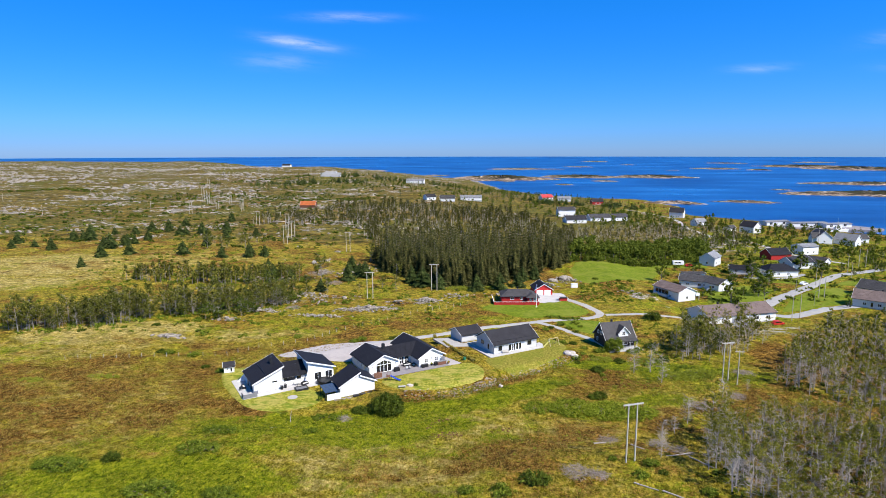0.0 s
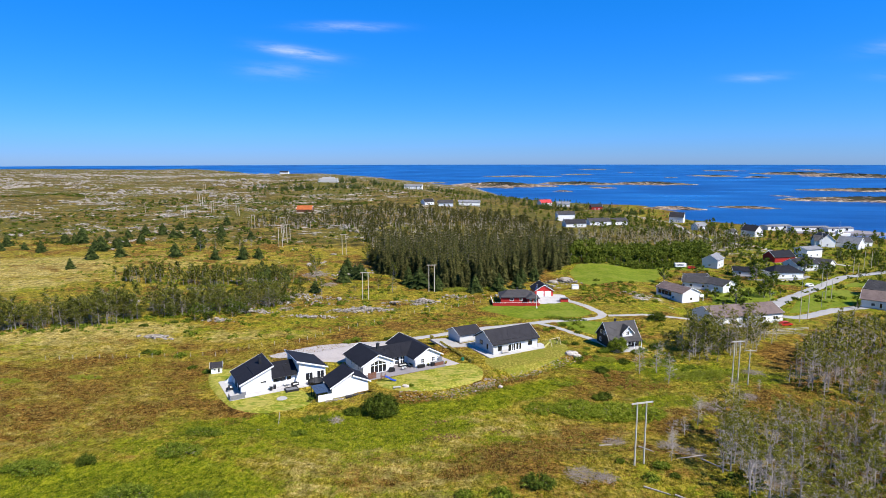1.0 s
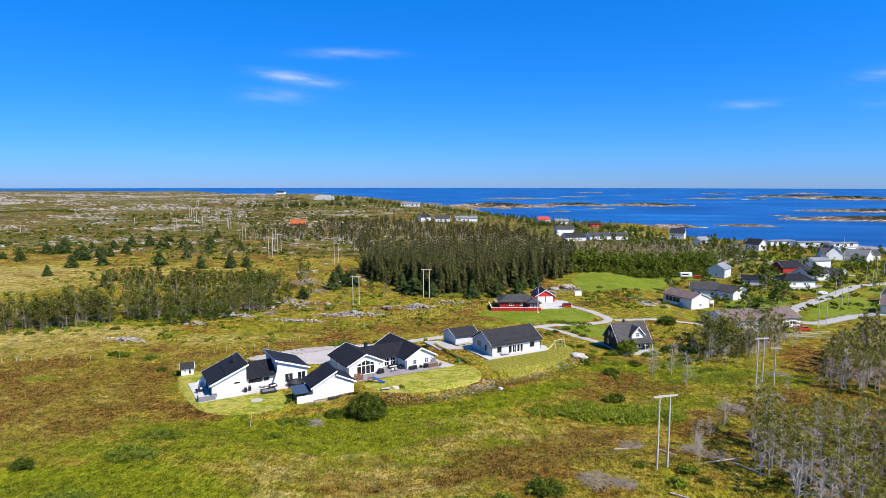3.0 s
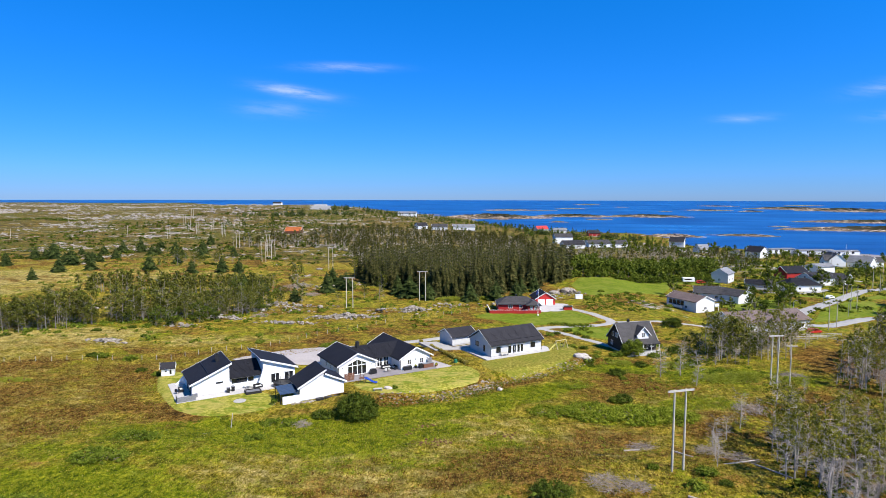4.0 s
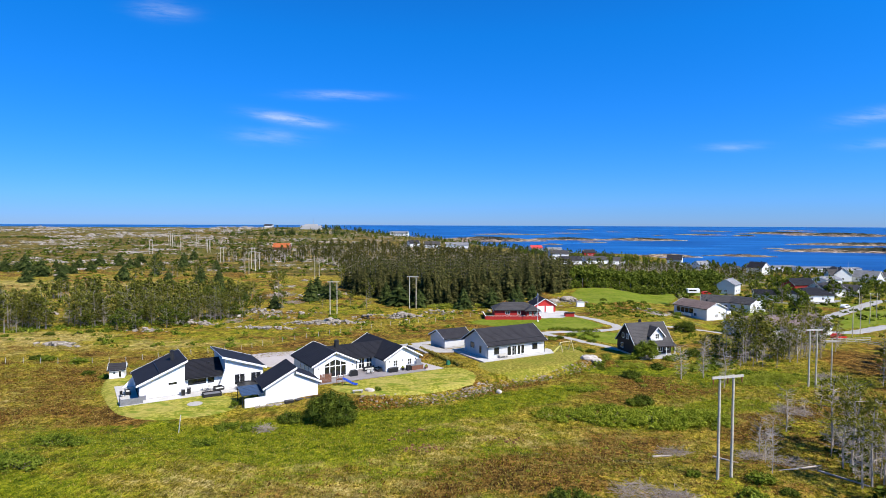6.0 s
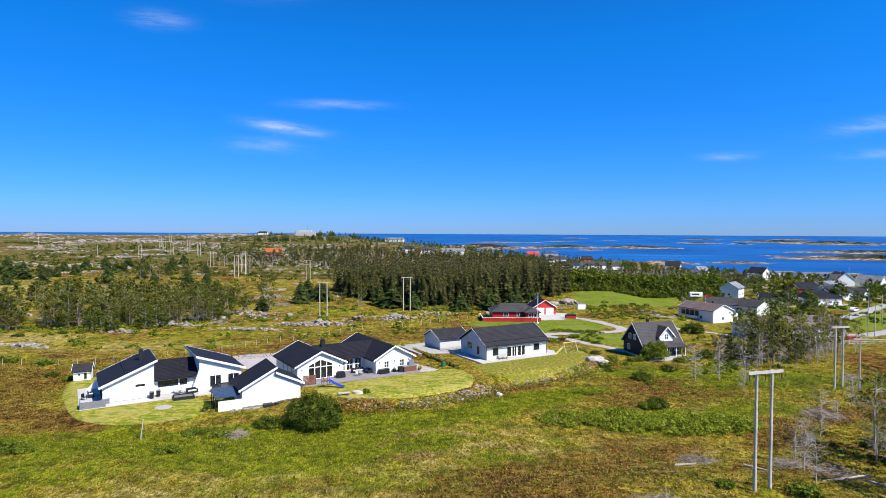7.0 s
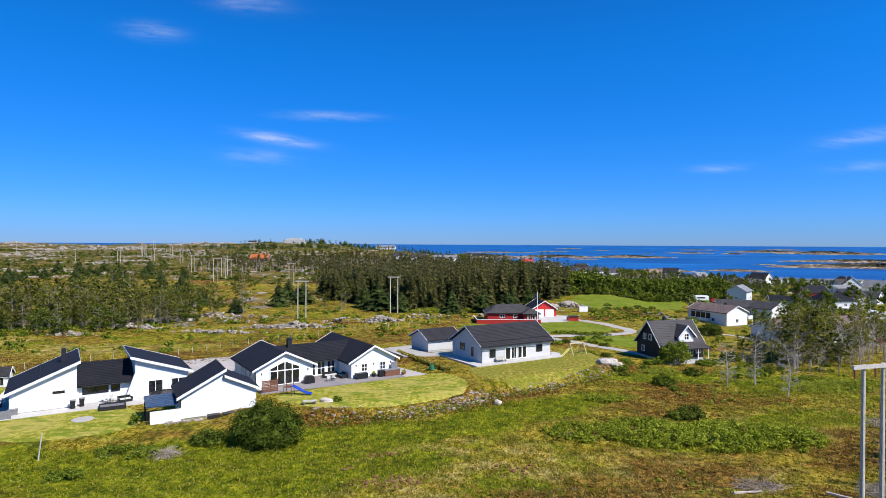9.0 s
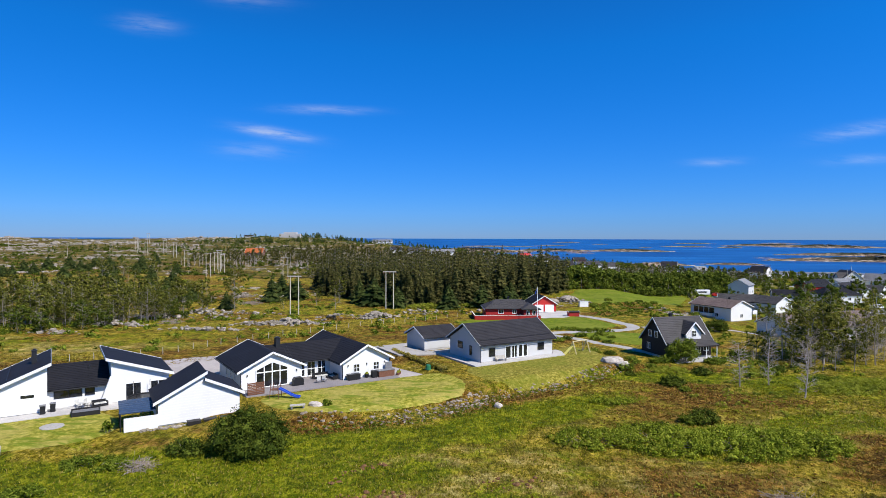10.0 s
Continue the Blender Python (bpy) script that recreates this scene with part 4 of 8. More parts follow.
chimney(hA, -1.6, 5.6, 4.8, 6.9, 0.55)
part("snow_guard", tube(bmesh.new(), (-4.2, 0.4, 4.42), (-4.2, 10.4, 4.42), 0.05), DARK_TRIM, hA)
# link
part("link_wall", prism(bmesh.new(), [(-0.25, 0.25), (6.5, 0.25), (6.5, 2.5), (-0.25, 2.5)], 1.6, 10.0), WHITE, hA)
bm = bmesh.new()
roof_plane(bm, (-0.24, 1.0, 2.62), (6.48, 1.0, 2.62), (-0.24, 6.2, 4.85), (6.48, 6.2, 4.85))
roof_plane(bm, (-0.24, 11.2, 2.72), (6.48, 11.2, 2.72), (-0.24, 6.2, 4.85), (6.48, 6.2, 4.85))
part("link_roof", bm, ROOF_BLACK, hA)
part("link_gutter", tube(bmesh.new(), (0.2, 0.93, 2.5), (6.3, 0.93, 2.5), 0.07), DARK_TRIM, hA)
part("roof_hood", one_box(4.2, 4.55, 4.4, 4.7, 3.9, 4.45), DARK_TRIM, hA)
# right wing
part("wing_wall", pent(bmesh.new(), 6.5, 13.2, 0.75, 10.4, 0.25, 5.55, 3.35), WHITE, hA)
part("wing_roof", roof_plane(bmesh.new(), (13.7, 0.2, 3.35), (13.7, 10.9, 3.35), (5.9, 0.2, 6.0), (5.9, 10.9, 6.0)), ROOF_BLACK, hA)
for vv in (0.17, 10.93):
    part("bargeboard", board(bmesh.new(), (13.75, vv, 3.4), (5.85, vv, 6.06), 0.36), TRIM, hA)
part("fascia", one_box(5.84, 5.9, 0.2, 10.9, 5.68, 6.0), PALE_BLUE, hA)
bm = bmesh.new()
prism(bm, [(5.1, 0.0), (6.5, 0.0), (6.5, 3.6), (6.35, 3.6)], 0.3, 0.75)
part("splayed_wall", bm, WHITE, hA)
fA = face_frame("front", -7.3, 0, 0.55, 10.4)
window(hA, fA(-2.2), 1.5, 0.55, 2.0, bars=(0, 0))
window(hA, pose(1.9, 1.6, 0), 3.0, 1.0, 1.35, DARK_TRIM, (1, 0))
window(hA, pose(4.2, 1.6, 0), 1.1, 1.0, 1.35, DARK_TRIM, (0, 0))
window(hA, pose(9.0, 0.75, 0), 1.9, 2.05, 0.45, bars=(1, 0))
window(hA, pose(11.9, 0.75, 0), 1.9, 2.05, 0.45, bars=(1, 0))
fL = face_frame("left", -7.3, 0, 0.55, 10.4)
for vv in (3.0, 6.2):
    window(hA, fL(vv), 2.0, 2.05, 0.35, DARK_TRIM, (1, 0))
window(hA, fL(8.8), 1.0, 1.2, 1.1)
part("side_screen", prism(bmesh.new(), [(-9.2, 0.25), (-7.3, 0.25), (-7.3, 2.3)], 10.2, 10.35), WHITE, hA)

# The white garage with stepped roof slopes.
hC = thing("white_garage", pose(-32.7, 123.2, -10.5, 0, 0, 34), "white timber garage with two black roof slopes at different heights", "garage", "white villas on the knoll")
part("foundation", one_box(0.45, 9.1, 0.5, 6.7, -1.3, 0.2), CONCRETE, hC)
part("wall", prism(bmesh.new(), [(0.4, 0.2), (9.2, 0.2), (9.2, 2.75), (5.3, 4.6), (5.3, 5.25), (0.4, 2.75)], 0.4, 6.8), WHITE, hC)
part("roof", roof_plane(bmesh.new(), (-0.1, 0.0, 2.8), (-0.1, 7.2, 2.8), (5.5, 0.0, 5.78), (5.5, 7.2, 5.78)), ROOF_BLACK, hC)
part("roof_right", roof_plane(bmesh.new(), (9.7, 0.0, 2.92), (9.7, 7.2, 2.92), (5.25, 0.0, 5.0), (5.25, 7.2, 5.0)), ROOF_BLACK, hC)
part("bargeboard", board(bmesh.new(), (-0.15, -0.03, 2.85), (5.55, -0.03, 5.85), 0.34), TRIM, hC)
part("bargeboard", board(bmesh.new(), (9.75, -0.03, 2.98), (5.3, -0.03, 5.08), 0.34), TRIM, hC)
part("downpipe", tube(bmesh.new(), (0.32, 0.32, 0.0), (0.32, 0.32, 2.7), 0.05), DARK_TRIM, hC)

carport = thing("carport", pose(-32.7, 123.2, -10.5, 0, 0, 34), "patio roof of dark sheet on thin black posts", "pergola")
part("canopy", roof_plane(bmesh.new(), (-3.4, 0.3, 2.05), (0.2, 0.3, 2.05), (-3.4, 4.6, 2.5), (0.2, 4.6, 2.5), 0.6, 0.08), plain("blue_grey_sheet", (0.05, 0.075, 0.12), 0.25, 0, 0.15), carport)
for px, py in ((-3.3, 0.4), (-3.3, 2.4), (-3.3, 4.5), (-0.1, 4.5)):
    part("post", one_box(px - 0.05, px + 0.05, py - 0.05, py + 0.05, 0, 2.05 + 0.1 * py), BLACK_PLASTIC, carport)
part("screen_wall", one_box(-3.0, 0.38, 0.05, 0.2, 0.0, 1.55), WHITE, carport)

# The large white house with two front gables.
hM = thing("white_house", pose(-25.0, 139.4, -9.98, 0, 0, 37.5), "large white house with two front gables and black tiled roofs", "house", "white villas on the knoll")
part("foundation", one_box(-4.2, 4.2, 0.7, 11.4, -1.0, 0.2), CONCRETE, hM)
part("foundation", one_box(9.7, 17.3, -1.0, 14.6, -1.0, 0.2), CONCRETE, hM)
part("wall", prism(bmesh.new(), [(-4.3, 0.2), (4.3, 0.2), (4.3, 2.75), (0, 4.75), (-4.3, 2.75)], 0.5, 11.7), WHITE, hM)
part("wall_right", prism(bmesh.new(), [(9.7, 0.2), (17.5, 0.2), (17.5, 2.7), (13.6, 4.75), (9.7, 2.7)], -1.25, 14.7), WHITE, hM)
part("wall_middle", one_box(4.3, 9.7, 3.3, 10.2, 0.2, 2.7), WHITE, hM)
sl = 2.25 / 4.75
bm = bmesh.new()
roof_plane(bm, (-4.8, 0, 2.75), (-4.8, 12.2, 2.75), (0, 0, 5.05), (0, 12.2, 5.05))
roof_plane(bm, (4.8, 0, 2.75), (4.8, 12.2, 2.75), (0, 0, 5.05), (0, 12.2, 5.05))
part("roof", bm, ROOF_BLACK, hM)
bm = bmesh.new()
roof_plane(bm, (9.2, -1.75, 2.65), (9.2, 15.2, 2.65), (13.6, -1.75, 5.0), (13.6, 15.2, 5.0))
roof_plane(bm, (18.0, -1.75, 2.65), (18.0, 15.2, 2.65), (13.6, -1.75, 5.0), (13.6, 15.2, 5.0))
part("roof_right", bm, ROOF_BLACK, hM)
bm = bmesh.new()
roof_plane(bm, (3.0, 2.5, 2.72), (11.0, 2.5, 2.72), (0.3, 6.9, 4.85), (13.4, 6.9, 4.85))
roof_plane(bm, (3.0, 11.2, 2.72), (11.0, 11.2, 2.72), (0.3, 6.9, 4.85), (13.4, 6.9, 4.85))
part("roof_middle", bm, ROOF_BLACK, hM)
for cx, half, y0, y1, ze, zr in ((0, 4.85, -0.03, 12.23, 2.8, 5.12), (13.6, 4.45, -1.78, 15.23, 2.7, 5.07)):
    for sgn in (-1, 1):
        part("bargeboard", board(bmesh.new(), (cx + sgn * half, y0, ze), (cx + sgn * 0.02, y0, zr), 0.3), TRIM, hM)
        part("bargeboard", board(bmesh.new(), (cx + sgn * half, y1, ze), (cx + sgn * 0.02, y1, zr), 0.3), TRIM, hM)
        part("gutter", tube(bmesh.new(), (cx + sgn * (half + 0.03), y0, ze - 0.2), (cx + sgn * (half + 0.03), y1, ze - 0.2), 0.07), DARK_TRIM, hM)
part("gutter", tube(bmesh.new(), (4.9, 2.42, 2.6), (9.1, 2.42, 2.6), 0.07), DARK_TRIM, hM)
chimney(hM, 2.7, 6.4, 4.2, 5.85, 0.7)
bm = bmesh.new()
for k in range(6):
    tube(bm, (3.5, 3.0 + 0.6 * k, 2.98 + 0.29 * k), (4.0, 3.0 + 0.6 * k, 2.98 + 0.29 * k), 0.03)
tube(bm, (3.5, 2.8, 2.9), (3.5, 6.4, 4.6), 0.03)
tube(bm, (4.0, 2.8, 2.9), (4.0, 6.4, 4.6), 0.03)
part("roof_ladder", bm, DARK_TRIM, hM)
for px, py in ((-4.25, 0.42), (9.75, -1.32), (4.35, 3.22), (17.45, -1.32)):
    part("downpipe", tube(bmesh.new(), (px, py, 0.1), (px, py, 2.6), 0.05), DARK_TRIM, hM)
# gable glazing: four doors below, raked panes above
gable_win = new("gable_window")
gable_win.parent = hM
for k in range(5):
    x = -2.2 + 1.1 * k
    part("mullion", one_box(x - 0.07, x + 0.07, 0.42, 0.56, 0.25, 3.55 - abs(x) * 0.42), TRIM, gable_win)
part("transom", one_box(-2.27, 2.27, 0.405, 0.555, 2.25, 2.4), TRIM, gable_win)
part("sill", one_box(-2.27, 2.27, 0.405, 0.555, 0.25, 0.36), TRIM, gable_win)
for sgn in (-1, 1):
    part("raked_head", board(bmesh.new(), (sgn * 2.3, 0.48, 2.75), (0.0, 0.48, 3.72), 0.14, 0.16), TRIM, gable_win)
for k in range(4):
    x0, x1 = -2.2 + 1.1 * k, -1.1 + 1.1 * k
    part("pane", one_box(x0 + 0.07, x1 - 0.07, 0.45, 0.52, 0.36, 2.25), GLASS, gable_win)
    part("pane", prism(bmesh.new(), [(x0 + 0.07, 2.4), (x1 - 0.07, 2.4), (x1 - 0.07, 3.56 - abs(x1) * 0.42), (x0 + 0.07, 3.56 - abs(x0) * 0.42)], 0.45, 0.52), GLASS, gable_win)
for x in (5.15, 6.75, 8.4):
    window(hM, pose(x, 3.3, 0), 1.35, 2.15, 0.3, bars=(1, 1), name="glass_door")
for x in (12.0, 15.2):
    window(hM, pose(x, -1.25, 0), 1.05, 1.25, 1.05, bars=(1, 1))
for y in (3.0, 5.2, 7.6):
    window(hM, face_frame("left", -4.3, 0, 0, 0)(y), 0.7, 1.3, 1.0)
for x, y in ((-3.4, 0.45), (3.5, 0.45), (10.6, -1.3), (16.6, -1.3), (13.6, -1.3)):
    part("wall_lamp", one_box(x - 0.06, x + 0.06, y - 0.1, y, 2.0, 2.25), BLACK_PLASTIC, hM)

# The long white house and its garage.
hR = thing("white_bungalow", pose(3.4, 154.5, -9.42, 0, 0, 34.5), "long pale grey-white bungalow with a black tiled gable roof", "house", "white villas on the knoll")
part("foundation", one_box(0.6, 15.5, 0.6, 9.8, -1.0, 0.2), CONCRETE, hR)
bm = bmesh.new()
o5 = [(0.5, 0.2), (9.9, 0.2), (9.9, 3.0), (5.2, 5.65), (0.5, 3.0)]
a = [bm.verts.new((0.5, y, z)) for y, z in o5]
b = [bm.verts.new((15.6, y, z)) for y, z in o5]
bm.faces.new(a)
bm.faces.new(b[::-1])
for i in range(5):
    bm.faces.new((a[i], b[i], b[(i + 1) % 5], a[(i + 1) % 5]))
part("wall", bm, PALE_GREY, hR)
bm = bmesh.new()
roof_plane(bm, (0, -0.05, 3.0), (16.1, -0.05, 3.0), (0, 5.2, 5.95), (16.1, 5.2, 5.95))
roof_plane(bm, (0, 10.45, 3.0), (16.1, 10.45, 3.0), (0, 5.2, 5.95), (16.1, 5.2, 5.95))
part("roof", bm, ROOF_SLATE, hR)
for ex in (-0.03, 16.13):
    for v in (-0.1, 10.5):
        part("bargeboard", board(bmesh.new(), (ex, v, 3.03), (ex, 5.2 + (0.02 if v > 5 else -0.02), 6.02), 0.2), OFFWHITE, hR)
for v in (-0.12, 10.52):
    part("gutter", tube(bmesh.new(), (0, v, 2.86), (16.1, v, 2.86), 0.07), DARK_TRIM, hR)
part("snow_guard", tube(bmesh.new(), (0.6, 0.9, 3.72), (15.5, 0.9, 3.72), 0.04), DARK_TRIM, hR)
for px in (0.45, 15.7):
    part("downpipe", tube(bmesh.new(), (px, 0.42, 0.1), (px, 0.42, 2.8), 0.05), DARK_TRIM, hR)
window(hR, pose(2.7, 0.5, 0), 1.25, 1.4, 0.95, DARK_TRIM, (0, 0))
for x in (6.0, 7.3, 8.6, 9.6):
    window(hR, pose(x, 0.5, 0), 0.95 if x > 8 else 1.2, 2.15, 0.3, TRIM, (1 if x == 7.3 else 0, 0), "glass_door")
window(hR, pose(13.0, 0.5, 0), 1.4, 1.3, 1.1, DARK_TRIM, (0, 0))
window(hR, pose(0.5, 6.6, 0, 0, 0, -90), 1.5, 1.2, 1.6, DARK_TRIM, (0, 0))
window(hR, pose(0.5, 3.4, 0, 0, 0, -90), 0.7, 1.6, 0.9, DARK_TRIM, (0, 0))

gR = gable_house("garage", "pale grey-white garage with a black gable roof", -5.5, 170.4, 34.5, 7.2, 6.8, 2.3, 1.45, PALE_GREY, ROOF_SLATE, (("front", 2.4, 0, 1.6, 2.0, (0, 0)),), z=-9.5, group="white villas on the knoll", category="garage")

# The red house, its garage and deck.
hRed = gable_house("red_house", "dark red timber house with a grey tiled roof", 11.4, 225.5, 6, 13.5, 8.5, 2.6, 1.9, RED_BOARDS, ROOF_GREY,
                   (("front", -2.6, 0.9, 1.5, 1.1, (1, 0)), ("front", 1.0, 0.9, 1.1, 1.1, (1, 0)), ("front", 4.4, 0.2, 0.9, 1.9, (0, 0)), ("left", 0, 1.0, 1.2, 1.1, (1, 0))), z=-10.9, group="red buildings", hip=3.6)
porch = bmesh.new()
roof_plane(porch, (2.6, -7.2, 2.75), (2.6, -1.0, 2.75), (5.2, -5.2, 4.05), (5.2, -1.0, 4.05))
roof_plane(porch, (7.8, -7.2, 2.75), (7.8, -1.0, 2.75), (5.2, -5.2, 4.05), (5.2, -1.0, 4.05))
roof_plane(porch, (2.6, -7.2, 2.75), (7.8, -7.2, 2.75), (5.15, -5.2, 4.05), (5.25, -5.2, 4.05))
part("porch_roof", porch, ROOF_GREY, hRed)
part("porch_wall", prism(bmesh.new(), [(3.2, 0.35), (7.2, 0.35), (7.2, 2.7), (5.2, 2.75), (3.2, 2.7)], -6.5, -4.0), RED_BOARDS, hRed)
for x in (4.4, 5.9):
    window(hRed, pose(x, -6.5, 0), 0.9, 1.8, 0.6)
chimney(hRed, 0.0, 0.4, 3.5, 5.3, 0.5)
deck = thing("red_deck", pose(11.4, 225.5, -10.9, 0, 0, 6), "low red-boarded deck with a white rail cap", "deck")
part("deck_floor", one_box(-10.0, 7.5, -7.4, -4.3, 0.0, 0.5), BROWN_WOOD, deck)
for x0, x1, y0, y1 in ((-10.1, 7.6, -7.5, -7.38), (-10.1, -9.98, -7.38, 2.0), (7.5, 7.62, -7.38, -4.3)):
    part("railing", one_box(x0, x1, y0, y1, 0.0, 1.2), RED_BOARDS, deck)
    part("rail_cap", one_box(x0 - 0.05, x1 + 0.05, y0 - 0.05, y1 + 0.05, 1.2, 1.28), TRIM, deck)
gRed = gable_house("red_garage", "bright red garage with white doors and a black roof", 21.6, 238.5, 100, 8.5, 7.2, 2.5, 2.2, BRIGHT_RED, ROOF_BLACK, (), z=-10.9, group="red buildings", category="garage")
for y in (-1.55, 1.55):
    part("garage_door", one_box(-4.33, -4.22, y - 1.3, y + 1.3, 0.15, 2.35), WHITE_PAINT, gRed)
gable_house("red_hut", "small red utility hut", 29.5, 226.5, 10, 3.0, 1.6, 1.2, 0.15, RED_BOARDS, ROOF_GREY, (), z=-10.9, oh=0.1, category="shed", found=0.1)

# The black house with a dormer.
hD = gable_house("black_house", "black timber house with white trim, dormer and grey roof", 40.3, 173.6, 20, 9.6, 7.4, 2.9, 4.0, BLACK_BOARDS, ROOF_GREY,
                 (("left", 1.2, 3.1, 1.0, 1.2, (1, 0)), ("left", -0.6, 3.1, 1.0, 1.2, (1, 0)), ("left", 1.6, 0.7, 1.0, 1.2, (1, 0)), ("front", -2.6, 0.8, 1.2, 1.2, (1, 0)),
                  ("front", -0.3, 0.1, 1.3, 2.0, (1, 0)), ("front", 1.6, 0.4, 1.8, 1.7, (2, 0)), ("front", 3.7, 0.8, 1.2, 1.2, (1, 0))), (-0.8, 0.6, 0.7), z=-10.9)
part("dormer_wall", prism(bmesh.new(), [(-0.5, 3.4), (2.7, 3.4), (2.7, 4.6), (1.1, 6.2), (-0.5, 4.6)], -3.55, -0.8), WHITE, hD)
bm = bmesh.new()
roof_plane(bm, (-0.95, -3.95, 4.35), (-0.95, 0.0, 4.35), (1.1, -3.95, 6.55), (1.1, 0.0, 6.55))
roof_plane(bm, (3.15, -3.95, 4.35), (3.15, 0.0, 4.35), (1.1, -3.95, 6.55), (1.1, 0.0, 6.55))
part("dormer_roof", bm, ROOF_GREY, hD)
for sgn in (-1, 1):
    part("bargeboard", board(bmesh.new(), (1.1 + sgn * 2.1, -3.98, 4.4), (1.1 + sgn * 0.02, -3.98, 6.62), 0.3), TRIM, hD)
window(hD, pose(1.1, -3.55, 0), 1.1, 1.25, 3.75, bars=(1, 1))
part("porch_roof", roof_plane(bmesh.new(), (-4.9, -5.6, 2.45), (5.0, -5.6, 2.45), (-4.9, -3.6, 3.2), (5.0, -3.6, 3.2)), ROOF_GREY, hD)
for k in range(5):
    part("porch_post", one_box(-4.6 + 2.3 * k, -4.48 + 2.3 * k, -5.4, -5.28, 0.0, 2.45), TRIM, hD)
part("porch_floor", one_box(-5.5, 5.6, -7.5, -3.6, -0.8, 0.1), CONCRETE, hD)

